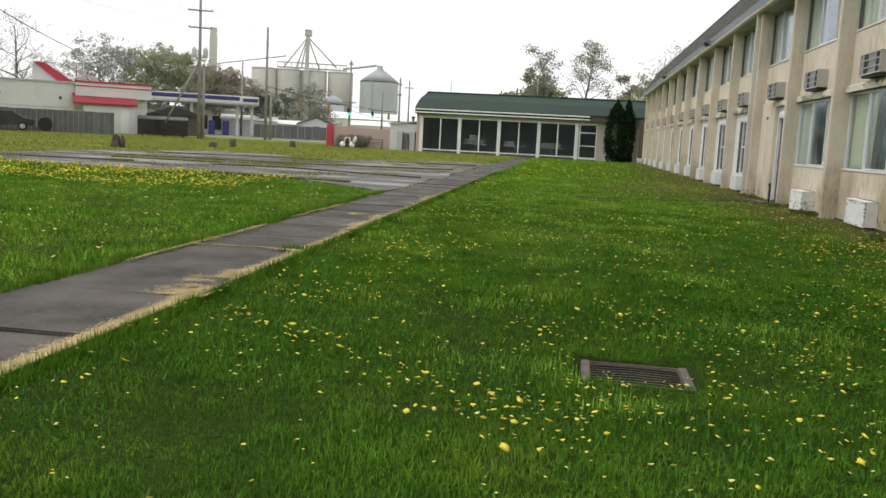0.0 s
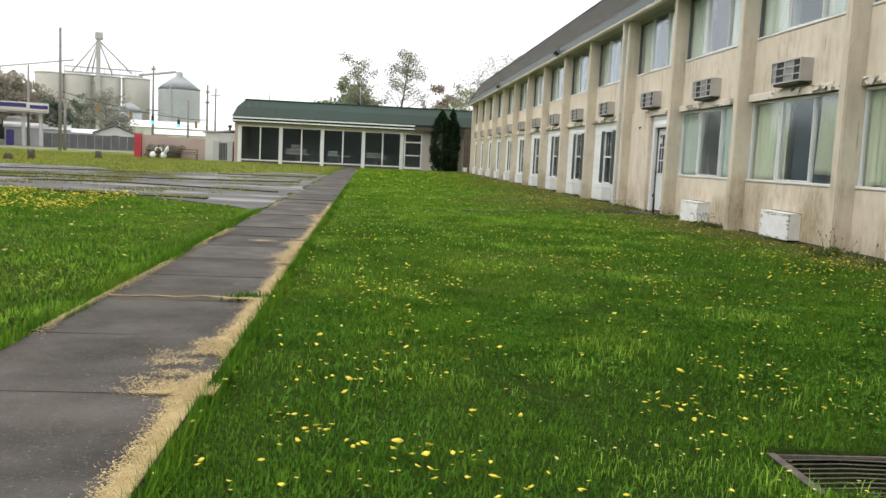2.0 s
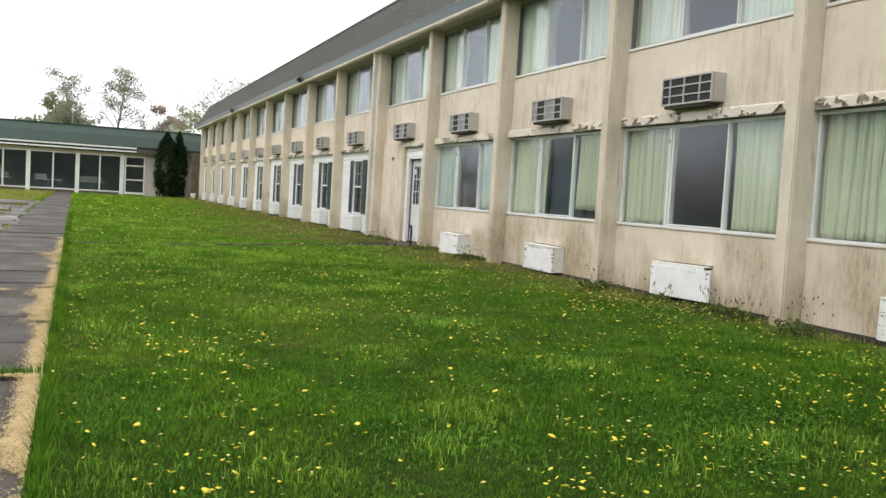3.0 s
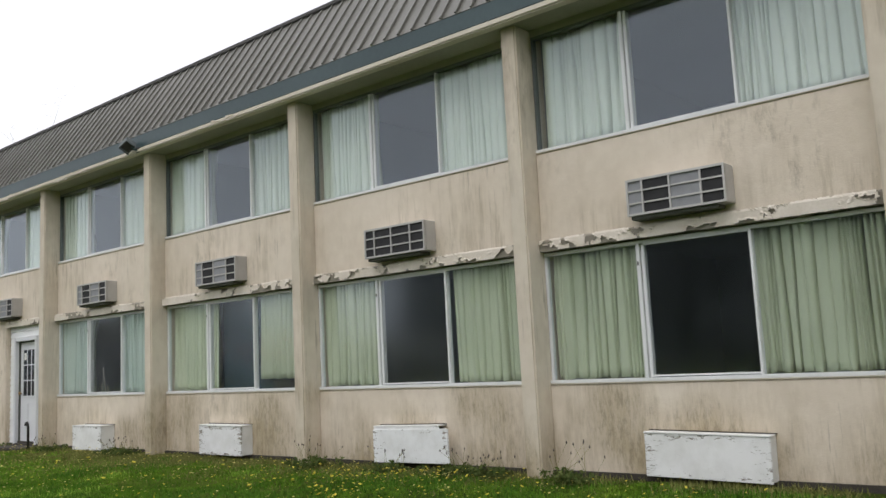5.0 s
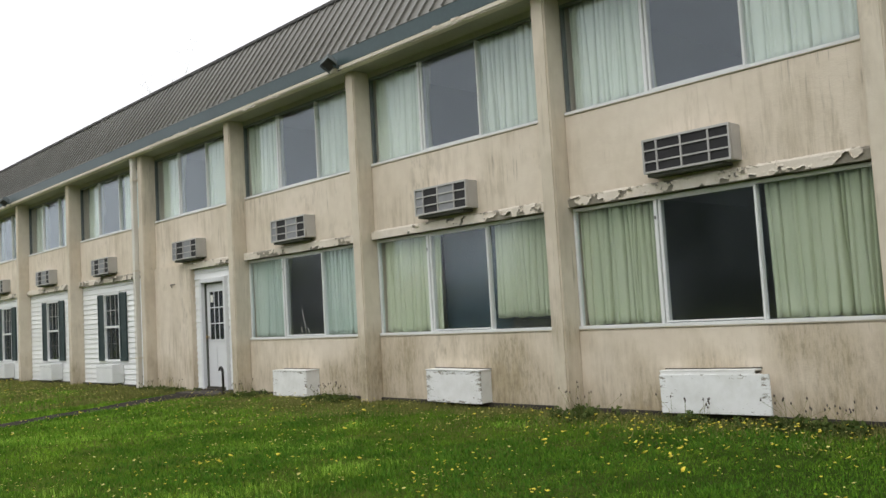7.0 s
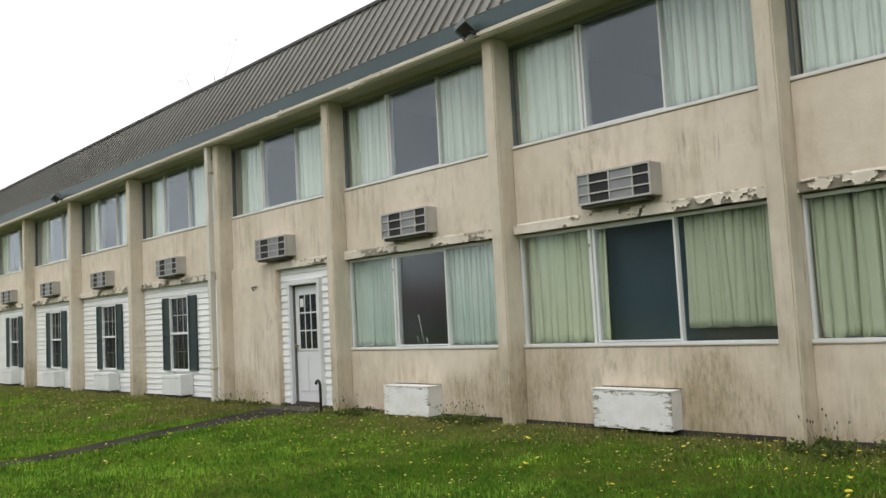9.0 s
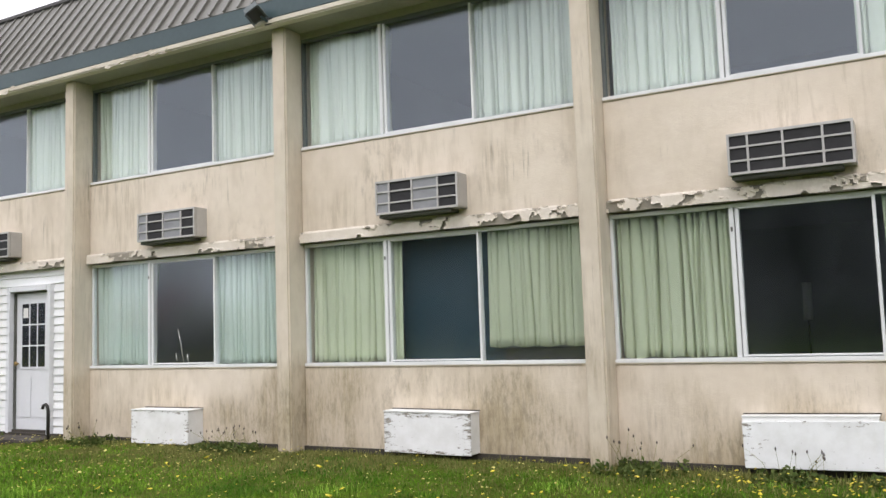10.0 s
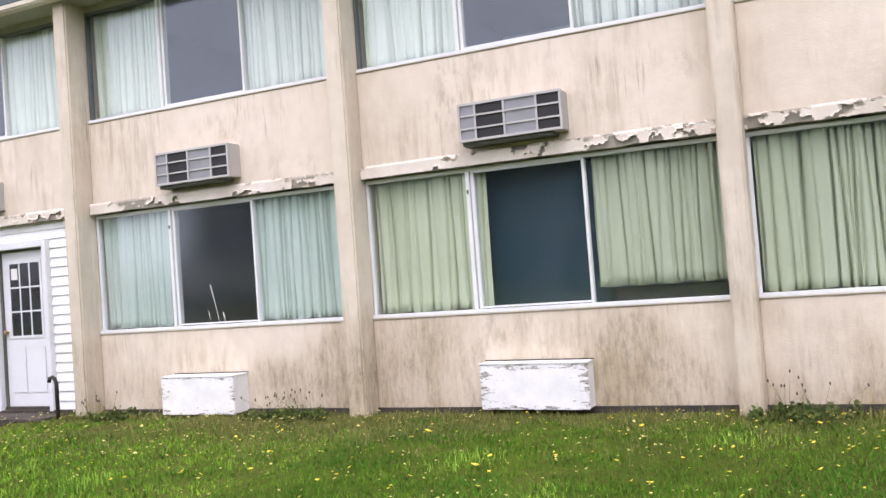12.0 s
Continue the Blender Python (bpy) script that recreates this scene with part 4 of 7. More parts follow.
part("glazing_frame", boxes((0.008, 0.02, g0 - 0.03, g0, gz0 - 0.03, gz1 + 0.03), (0.008, 0.02, g1, g1 + 0.03, gz0 - 0.03, gz1 + 0.03), (0.008, 0.02, g0, g1, gz0 - 0.03, gz0), (0.008, 0.02, g0, g1, gz1, gz1 + 0.03),
                            *[(0.008, 0.0185, g0 + (g1 - g0) * k / 3 - 0.01, g0 + (g1 - g0) * k / 3 + 0.01, gz0, gz1) for k in (1, 2)], *[(0.0085, 0.019, g0, g1, gz0 + (gz1 - gz0) * k / 3 - 0.01, gz0 + (gz1 - gz0) * k / 3 + 0.01) for k in (1, 2)]), DOOR_PAINT, door)
# Near-black sheet on the solid door paints darkness behind its panes.
part("unlit_backing", boxes((0.0165, 0.0195, g0, g1, gz0, gz1)), DARK, door)
gw, gh = (g1 - g0) / 3, (gz1 - gz0) / 3
for i in range(3):
    for k in range(3):
        pane = part("pane", boxes((0.012, 0.0155, g0 + gw * i + 0.01, g0 + gw * (i + 1) - 0.01, gz0 + gh * k + 0.01, gz0 + gh * (k + 1) - 0.01)), GLASS_DIM, door)
        pane.visible_shadow = False
part("paper_note", boxes((0.009, 0.0105, g1 - 0.14, g1 - 0.03, gz1 - 0.2, gz1 - 0.06)), PAPER, door)
for a, b in ((D0 + 0.12, (D0 + D1) / 2 - 0.05), ((D0 + D1) / 2 + 0.05, D1 - 0.12)):
    part("panel", boxes((0.012, 0.021, a, b, 0.22, 0.78), bevel=0.008), DOOR_PAINT, door)
part("knob", lathe([(0.012, 0), (0.012, 0.025), (0.03, 0.035), (0.032, 0.055), (0.018, 0.068)], sides=14), BRASS, door).matrix_basis = pose(0.02, D1 - 0.07, 0.98, 0, -90, 0)
part("threshold", boxes((-0.03, 0.05, D0, D1, 0.0, 0.05)), DARK_BASE, door)

vent = thing("vent_pipe", (-0.42, 0.34, -0.03), "black bent standpipe in the grass beside the door", "pipe")
part("pipe", tubed([(0, 0, -0.1), (0, 0, 0.4), (0, 0.02, 0.46), (0, 0.055, 0.48), (0, 0.1, 0.465), (0, 0.115, 0.425)], 0.023, 10), BLACK_PIPE, vent)
hook = thing("wall_bracket", (-0.1, 2.86, 2.05), "small rusty bracket on the stucco wall", "bracket")
part("arm", tubed([(0.01, 0, -0.07), (-0.03, 0, 0.0), (-0.03, -0.18, 0.0)], 0.011, 6), IRON, hook)


# ---- air conditioners and box covers ----
def air_conditioner(dark_columns):
    ob = thing("air_conditioner", (0, 0, 0), "grey metal through-wall air conditioner with slatted grille", "air conditioner", "air conditioners over the windows")
    w, h, d = 1.0, 0.36, 0.262
    part("body", boxes((-d + 0.03, 0.02, -w, 0, 0.0, h), bevel=0.008), AC_METAL, ob)
    xs = [0.0, 0.17, 0.455, 0.765, 1.0]
    bars = [(-d, -d + 0.03, -w, 0, 0, 0.022), (-d, -d + 0.03, -w, 0, h - 0.022, h)]
    bars += [(-d, -d + 0.03, -x - 0.009 if 0 < x < 1 else (-x if x else -0.02), -x + 0.009 if 0 < x < 1 else (0 if not x else -x + 0.02), 0.022, h - 0.022) for x in xs]
    bars += [(-d + 0.002, -d + 0.03, -w + 0.02, -0.02, z - 0.008, z + 0.008) for z in (h / 3, 2 * h / 3)]
    part("grille_frame", boxes(*bars), AC_METAL, ob)
    for i in range(4):
        for k in range(3):
            bm = boxes((-d + 0.014, -d + 0.029, -xs[i + 1] + 0.009, -xs[i] - 0.009, h * k / 3 + 0.008, h * (k + 1) / 3 - 0.008))
            part("louvre_panel", bm, AC_DARK if i in dark_columns else AC_GREY, ob)
    part("drip_pan", boxes((-d + 0.035, 0.0, -w + 0.1, -0.02, -0.035, -0.002), bevel=0.006), AC_PAN, ob)
    return ob


unit_a, unit_b = air_conditioner((1, 3)), air_conditioner((0, 1, 2, 3))
tagged(unit_b, "grey metal through-wall air conditioner with black grille")
unit_a.matrix_basis = Matrix.Translation((-0.0, -1.165, 2.5))
unit_b.matrix_basis = Matrix.Translation((-0.0, -1.165 - 2 * BAY, 2.5))
for y in (-1.165 - BAY, -1.165 - 3 * BAY, 2.47, *[y - 1.19 for y in far_left]):
    copy_thing(unit_a, Matrix.Translation((0, y, 2.5)))
copy_thing(unit_b, Matrix.Translation((0, -1.165 - 4 * BAY, 2.5)))


def box_cover(y, width, height, depth, lean, label, lift=0.02, board=None, overhang=0.0):
    """A wooden cover over a lower wall opening: board front, sides, a lid and a dark joint against the wall."""
    board = board or BOX_WHITE
    ob = thing("wall_box", (-0.05, y, lift), label, "wooden box", "box covers along the wall")
    ob.matrix_basis = pose(-0.05, y, lift, lean, 0, 0)
    part("front", boxes((-depth, -depth + 0.018, -width, 0, 0, height), bevel=0.004), board, ob)
    inner = width - overhang
    part("side", boxes((-depth + 0.019, 0, -inner, -inner + 0.018, 0.01, height - 0.002), bevel=0.003), BOX_SIDE, ob)
    part("side", boxes((-depth + 0.019, 0, -0.018, 0, 0.01, height - 0.002), bevel=0.003), BOX_SIDE, ob)
    top = height + (0.028 if overhang else 0.0)
    part("lid", boxes((-depth + (0.02 if overhang else -0.006), 0, -inner - 0.006, 0.006, top, top + 0.014), bevel=0.003), BOX_SIDE, ob)
    if overhang:
        part("batten", boxes((-depth + 0.02, -depth + 0.04, -inner, -0.002, height - 0.05, top - 0.001), bevel=0.003), BOX_SIDE, ob)
    part("joint", boxes((-0.016, 0.006, -inner - 0.012, 0.012, top + 0.0145, top + 0.024)), DARK_BASE, ob, "dark gap along the wall")
    return ob


box_cover(-1.1, 0.98, 0.40, 0.25, 0.0, "white-painted plywood box against the wall, mildewed and worn", -0.01)
box_cover(-4.85, 1.02, 0.41, 0.2, 0.5, "white-painted plywood box with flaking paint against the wall", board=BOX_FLAKED)
box_cover(-8.46, 1.2, 0.39, 0.16, -1.0, "white-painted board cover leaning against the wall", board=BOX_SOUND, overhang=0.15)
box_cover(-12.1, 1.2, 0.40, 0.15, 1.0, "white-painted board cover leaning against the wall")
box_cover(-15.8, 1.0, 0.40, 0.18, 0.0, "white-painted plywood box against the wall")
first_low = thing("wall_unit", (0, 0, 0), "white metal wall unit under the shuttered window", "wall unit", "wall units under the shuttered windows")
part("casing", boxes((-0.27, 0.0, -0.9, 0, 0.05, 0.46), bevel=0.012), WHITE_METAL, first_low)
part("cover_seam", boxes((-0.272, -0.269, -0.89, -0.01, 0.39, 0.396)), AC_GREY, first_low)
part("foot", boxes((-0.22, -0.02, -0.85, -0.05, -0.05, 0.05)), DARK_BASE, first_low)
first_low.matrix_basis = Matrix.Translation((-0.023, far_left[0] - 1.42, 0))
for y in far_left[1:]:
    copy_thing(first_low, Matrix.Translation((-0.023, y - 1.42, 0)))


# ---- curtains ----
def curtain(y0, y1, z0, z1, material, label, seed, drift_in=0.0, rise=0.0):
    """A loosely pleated hanging from y0 (far side) to y1; drift_in pulls its foot aside, rise lifts its hem."""
    r = random.Random(seed)
    w = abs(y1 - y0)
    n, m = int(w / 0.007), 12
    folds, at = [], r.uniform(0.0, 0.05)
    while at < w:
        folds.append((at, r.uniform(0.005, 0.013), r.choice((0.04, 0.07, 0.11, 0.16)) * r.uniform(0.7, 1.3), r.uniform(-0.02, 0.02), r.uniform(0.0, 0.6)))
        at += r.choice((0.035, 0.055, 0.08, 0.12)) * r.uniform(0.75, 1.25)
    ph = [r.uniform(0, 6.3) for _ in range(6)]
    verts, faces = [], []
    for k in range(m + 1):
        v = k / m
        for i in range(n + 1):
            u = i / n
            s = u * w
            fold = 0.014 * math.sin(s * 9 + ph[3] + 1.5 * v) + 0.007 * math.sin(s * 47 + ph[2] + 1.1 * v) + 0.012 * math.sin(s * 21 + ph[0] - 0.9 * v)
            for c, wide, deep, slant, fade in folds:
                d = (s - c - slant * (1 - v) - 0.006 * math.sin(4 * v + 30 * c)) / wide
                if abs(d) < 3:
                    fold += deep * math.exp(-d * d) * (1 - fade * (v if c * 91 % 2 < 1 else 1 - v)) * (0.6 + 0.4 * math.sin(2.2 * v + 17 * c) ** 2)
            y = y0 + (y1 - y0) * u + drift_in * (1 - v) * (1 - u if drift_in < 0 else u)
            z = z0 + (z1 - z0) * v + (rise + 0.008 * math.sin(s * 23 + ph[4])) * (1 - v)
            verts.append((0.06 + fold, y, z))
    for k in range(m):
        for i in range(n):
            a = k * (n + 1) + i
            faces.append((a, a + 1, a + n + 2, a + n + 1))
    data = sheet_mesh("curtain", verts, faces, material)
    for f in data.polygons:
        f.use_smooth = True
    ob = new("curtain", data)
    thick = ob.modifiers.new("cloth", "SOLIDIFY")
    thick.thickness = 0.003
    return tagged(ob, label, "curtain", "curtains in the windows")


low = (SILL + 0.03, HEAD - 0.03)
high = (SILL_UP + 0.03, HEAD_UP - 0.03)
green, mint, blue = "pale green pleated curtain hanging behind the window", "pale mint pleated curtain hanging behind the upper window", "pale blue-green pleated curtain hanging behind the window"
for i, y in enumerate(near_left):
    cloth, text = (CURTAIN_BLUE, blue) if i == 0 else (CURTAIN_GREEN, green)
    curtain(y - 0.05, y - (1.16 if i != 1 else 1.27), *low, cloth, text, 10 + i)
    if i == 0:
        curtain(y - 2.2, y - 3.44, *low, cloth, text, 20)
    elif i == 1:
        # Dark sheet added behind this pane only to give it a navy tone.
        solid("pane_tint_sheet", boxes((0.2, 0.204, y - 2.42, y - 1.2, low[0] - 0.02, low[1]), bevel=0.001), PANE_NAVY, "dark teal sheet added behind the middle pane to tint it", "blind")
        curtain(y - 2.3, y - 3.44, *low, cloth, text, 21, rise=0.13)
    elif i == 2:
        curtain(y - 2.31, y - 3.44, *low, cloth, text, 22, drift_in=-0.025)
    else:
        curtain(y - 2.24, y - 3.44, *low, cloth, text, 20 + i)
    curtain(y - 0.08, y - 1.17, *high, CURTAIN_MINT, mint, 40 + i)
    curtain(y - 2.22, y - 3.44, *high, CURTAIN_MINT, mint, 60 + i)
curtain(BAY - 0.2, BAY - 1.16, *high, CURTAIN_MINT, mint, 45)
curtain(BAY - 2.22, BAY - 3.44, *high, CURTAIN_MINT, mint, 65)
for i, y in enumerate(far_left):
    curtain(y - 0.35, y - 1.16 - 0.03 * (i % 3), *high, CURTAIN_MINT, mint, 80 + i)
    curtain(y - 2.4, y - 3.55, *high, CURTAIN_MINT, mint, 100 + i)

solid("window_heater", boxes((0.2, 0.42, -BAY - 3.4, -BAY - 2.35, 0.92, 1.05), bevel=0.01), DARK, "dark metal heater box standing inside the window", "heater")
# White tubes on stands, added in place of unidentified bright slivers indoors.
for y in (-4.84, -8.66):
    lamp = thing("floor_lamp", (2.9, y, 0.06), "white tube on a slim dark stand, added for a pale sliver in the dim room", "floor lamp", "lamps in the rooms")
    part("foot", lathe([(0.14, 0), (0.14, 0.015), (0.02, 0.03)], sides=16), DARK, lamp)
    part("stem", tubed([(0, 0, 0.02), (0, 0, 1.2)], 0.011, 8), DARK, lamp)
    part("shade", lathe([(0.05, 1.18), (0.052, 1.2), (0.052, 1.6), (0.045, 1.61)], sides=16), WHITE_METAL, lamp)
slivers = thing("dried_stalks", (0.0, -1.72, 0.96), "dried white grass stalks stuck on the glass", "stalks")
part("stalk", tubed([(-0.012, 0.0, 0.0), (-0.014, 0.05, 0.22), (-0.012, 0.1, 0.42)], 0.003, 5), PAPER, slivers)
part("stalk", tubed([(-0.012, 0.12, 0.03), (-0.014, 0.14, 0.12)], 0.004, 5), PAPER, slivers)
part("stalk", tubed([(-0.012, -0.08, 0.0), (-0.014, -0.06, 0.1)], 0.004, 5), PAPER, slivers)

# ---- the drain ----
grate = thing("drain_grate", ((GRATE[0] + GRATE[1]) / 2, (GRATE[2] + GRATE[3]) / 2, -0.285), "rusty cast-iron storm drain grate sunk in the lawn", "drain grate")
hx, hy = (GRATE[1] - GRATE[0]) / 2, (GRATE[3] - GRATE[2]) / 2
part("rim", boxes((-hx, -hx + 0.06, -hy, hy, -0.025, 0.014), (hx - 0.06, hx, -hy, hy, -0.025, 0.014), (-hx + 0.05, hx - 0.05, hy - 0.03, hy, -0.012, 0.008), (-hx + 0.05, hx - 0.05, -hy, -hy + 0.03, -0.025, 0.008), bevel=0.006), IRON, grate)
for i in range(8):
    y = -hy + 0.058 + (2 * hy - 0.116) * i / 7
    bm = prism([(-hx + 0.05, y - 0.01), (0, y + 0.012), (hx - 0.05, y - 0.01), (hx - 0.05, y + 0.001), (0, y + 0.023), (-hx + 0.05, y + 0.001)], "z", -0.003, 0.0)
    part("bar", bm, IRON, grate)
part("collar", boxes((-hx - 0.05, -hx - 0.004, -hy - 0.05, hy + 0.05, -0.4, -0.012), (hx + 0.004, hx + 0.06, -hy - 0.05, hy + 0.05, -0.4, -0.012), (-hx, hx, hy + 0.004, hy + 0.03, -0.4, -0.014), (-hx, hx, -hy - 0.03, -hy - 0.004, -0.4, -0.014)), DARK_BASE, grate)
part("shaft", boxes((-hx - 0.01, hx + 0.01, -hy - 0.01, hy + 0.01, -0.46, -0.4), (-hx - 0.003, -hx, -hy, hy, -0.4, -0.026), (hx, hx + 0.003, -hy, hy, -0.4, -0.026), (-hx, hx, hy, hy + 0.003, -0.4, -0.013), (-hx, hx, -hy - 0.003, -hy, -0.4, -0.026)), PIT, grate)


# ---- the diner at the end of the lawn ----
RY = 50.0
diner = thing("diner_building", (0, 0, 0), "low diner with green mansard roof and wide dark windows", "building")
RX0, RX1 = -17.9, 1.6
part("wall", boxes((RX0, RX0 + 0.35, RY - 0.1, RY + 12, -0.2, 3.2)), PINK_WALL, diner)
part("wall", boxes((-3.35, RX1, RY, RY + 0.3, -0.2, 3.2)), CREAM_WALL, diner)
part("wall", boxes((RX0, RX1, RY + 11.7, RY + 12, -0.2, 3.2), (RX1 - 0.3, RX1, RY, RY + 11.7, -0.2, 3.2)), CREAM_WALL, diner)
part("inner_wall", boxes((RX0 + 0.35, RX1 - 0.3, RY + 6, RY + 6.2, 0, 3.0)), ROOM, diner)
part("inner_floor", boxes((RX0 + 0.35, RX1 - 0.3, RY + 0.1, RY + 11.7, -0.15, 0.02)), CARPET, diner)
part("inner_ceiling", boxes((RX0 + 0.35, RX1 - 0.3, RY + 0.1, RY + 11.7, 2.95, 3.05)), ROOM, diner)
part("plinth", boxes((RX0 + 0.35, -4.6, RY - 0.02, RY + 0.2, -0.2, 0.1)), FENCE_BROWN, diner)
part("header", boxes((RX0 + 0.35, -3.35, RY - 0.02, RY + 0.2, 2.78, 3.2)), CREAM_WALL, diner)
edges = [-17.5, -14.35, -11.15, -7.95, -4.95]
for a, b in zip(edges, edges[1:]):
    mid = (a + b) / 2
    win = part("window", boxes((a, b, RY - 0.05, RY + 0.05, 0.1, 0.19), (a, b, RY - 0.05, RY + 0.05, 2.7, 2.78), (mid - 0.05, mid + 0.05, RY - 0.05, RY + 0.05, 0.19, 2.7)), WHITE_METAL, diner)
    part("pane", boxes((a, mid - 0.05, RY, RY + 0.01, 0.19, 2.7)), GLASS_OLD, win)
    part("pane", boxes((mid + 0.05, b, RY, RY + 0.01, 0.19, 2.7)), GLASS_OLD, win)
for x in edges:
    part("window_post", boxes((x - 0.14, x + 0.14, RY - 0.12, RY + 0.12, -0.1, 2.8), bevel=0.01), WHITE_METAL, diner)
ddoor = part("door", boxes((-4.75, -4.66, RY - 0.06, RY + 0.06, 0.0, 2.78), (-3.45, -3.35, RY - 0.06, RY + 0.06, 0, 2.78), (-4.66, -3.45, RY - 0.06, RY + 0.06, 2.05, 2.14), (-4.66, -3.45, RY - 0.05, RY + 0.05, 0, 0.16), (-4.66, -3.45, RY - 0.05, RY + 0.05, 1.02, 1.1), (-4.66, -3.45, RY - 0.06, RY + 0.06, 2.7, 2.78)), WHITE_METAL, diner, "white-framed glass door")
for z0, z1 in ((0.16, 1.02), (1.1, 2.05), (2.14, 2.7)):
    part("pane", boxes((-4.66, -3.45, RY, RY + 0.01, z0, z1)), GLASS_OLD, ddoor)
part("eave_stripe", boxes((RX0 - 0.1, -4.0, RY - 0.62, RY - 0.5, 3.06, 3.16)), WHITE_METAL, diner)
part("eave_stripe", boxes((RX0 - 0.1, -4.0, RY - 0.66, RY - 0.54, 3.3, 3.41)), WHITE_METAL, diner)
part("eave_board", boxes((RX0 - 0.1, RX1 + 0.1, RY - 0.52, RY + 0.3, 3.0, 3.46)), GREEN_ROOF, diner)
part("eave_end", boxes((-3.95, RX1 + 0.1, RY - 0.6, RY - 0.525, 2.98, 3.3)), FENCE_BROWN, diner, "bare weathered eave board")
roof_d = bmesh.new()
lo_z, hi_z = 3.46, 4.78
ring0 = [roof_d.verts.new(p) for p in ((RX0 - 0.12, RY - 0.6, lo_z), (RX1 + 0.12, RY - 0.6, lo_z), (RX1 + 0.12, RY + 12.2, lo_z), (RX0 - 0.12, RY + 12.2, lo_z))]
ring1 = [roof_d.verts.new(p) for p in ((RX0 + 0.2, RY - 0.1, lo_z + 0.75), (RX1, RY - 0.1, lo_z + 0.75), (RX1, RY + 11.7, lo_z + 0.75), (RX0 + 0.2, RY + 11.7, lo_z + 0.75))]
ring2 = [roof_d.verts.new(p) for p in ((RX0 + 0.7, RY + 0.6, hi_z), (RX1 - 0.4, RY + 0.6, hi_z), (RX1 - 0.4, RY + 11.2, hi_z), (RX0 + 0.7, RY + 11.2, hi_z))]
for a, b in ((ring0, ring1), (ring1, ring2)):
    for k in range(4):
        roof_d.faces.new((a[k], a[(k + 1) % 4], b[(k + 1) % 4], b[k]))
roof_d.faces.new(ring2)
roof_d.faces.new(ring0[::-1])
droof = part("roof", roof_d, GREEN_ROOF, diner, "dark green mansard roof")
part("ridge_cap", boxes((RX0 + 0.65, RX1 - 0.35, RY + 0.52, RY + 0.68, hi_z - 0.02, hi_z + 0.06)), GREEN_ROOF, droof)
for i in range(31):
    x = RX0 + 0.7 + i * 0.6
    part("roof_joint", prism([(RY - 0.62, lo_z), (RY - 0.12, lo_z + 0.77), (RY + 0.58, hi_z + 0.01), (RY + 0.6, hi_z - 0.03), (RY - 0.1, lo_z + 0.72), (RY - 0.58, lo_z - 0.03)], "x", x, x + 0.025), GREEN_ROOF, droof)
for x, h in ((-15.6, 1.1), (-8.4, 1.6)):
    mast = thing("aerial", (x, RY + 2.5, hi_z), "thin grey aerial on the diner roof", "aerial")
    part("rod", tubed([(0, 0, 0), (0, 0, h)], 0.035, 6), STEEL, mast)
for k, (x, stack) in enumerate(((-13.2, 3), (-9.9, 1), (-6.9, 2))):
    tab = thing("dining_table", (x, RY + 1.6, 0.02), "pale dining table behind the diner window", "table", "tables in the diner")
    part("tabletop", boxes((-0.9, 0.9, -0.4, 0.4, 0.7, 0.76), bevel=0.01), WHITE_METAL, tab)
    part("leg", boxes((-0.06, 0.06, -0.06, 0.06, 0.03, 0.7)), STEEL, tab)
    part("foot", boxes((-0.3, 0.3, -0.25, 0.25, 0, 0.03)), STEEL, tab)
    for j in range(stack):
        crate = thing("crate", (x + (-0.5, 0.3, -0.1)[j], RY + 1.6, 0.78 + (0.36 if j == 2 else 0)), "pale storage crate on the table", "crate", "crates in the diner")
        part("body", boxes((-0.38, 0.38, -0.25, 0.25, 0, 0.3), bevel=0.02), CREAM_WALL, crate)
        part("lid", boxes((-0.4, 0.4, -0.27, 0.27, 0.3, 0.34), bevel=0.01), WHITE_METAL, crate)

annex = thing("annex", (-19.3, RY + 1.4, 0), "small white lean-to beside the diner", "shed")
part("wall", boxes((-1.1, 1.35, 0, 5, -0.2, 2.15)), WHITE_WALL, annex)
part("roof", prism([(-1.25, 2.15), (1.4, 2.42), (1.4, 2.32), (-1.25, 2.05)], "y", -0.15, 5.1), STEEL, annex)
part("vent", lathe([(0.09, 2.3), (0.09, 2.6), (0.17, 2.62), (0.17, 2.75), (0.02, 2.8)], 0.6, 1.2, 12), DARK, annex)
cond = thing("condenser", (-18.8, RY + 0.55, -0.08), "grey louvred condenser cabinet standing by the diner", "condenser")
part("cabinet", boxes((-0.75, -0.3, -0.4, 0.4, 0, 1.55), (0.35, 0.75, -0.4, 0.4, 0, 1.55), (-0.3, 0.35, -0.3, 0.4, 0, 1.5), bevel=0.015), STEEL, cond)
for k in range(5):
    part("louvre", boxes((-0.26 + 0.12 * k, -0.2 + 0.12 * k, -0.36, -0.31, 0.1, 1.4)), DARK, cond)

fence_b = thing("board_fence", (1.75, RY - 1.2, 0), "tall brown board fence closing the gap between buildings", "fence")
plank = mesh_of("board", boxes((0, 0.17, 0, 0.03, -0.1, 3.3)), FENCE_BROWN)
for k in range(12):
    piece("board", plank, fence_b, Matrix.Translation((-1.9 + 0.18 * k, 0, 0.02 * (k % 3))))
pot = thing("bucket", (-0.1, 47.6, -0.02), "white plastic bucket standing at the wall", "bucket")
part("pail", lathe([(0.15, 0), (0.17, 0.2), (0.19, 0.36), (0.2, 0.38), (0.17, 0.38), (0.16, 0.33)], sides=18), WHITE_METAL, pot)


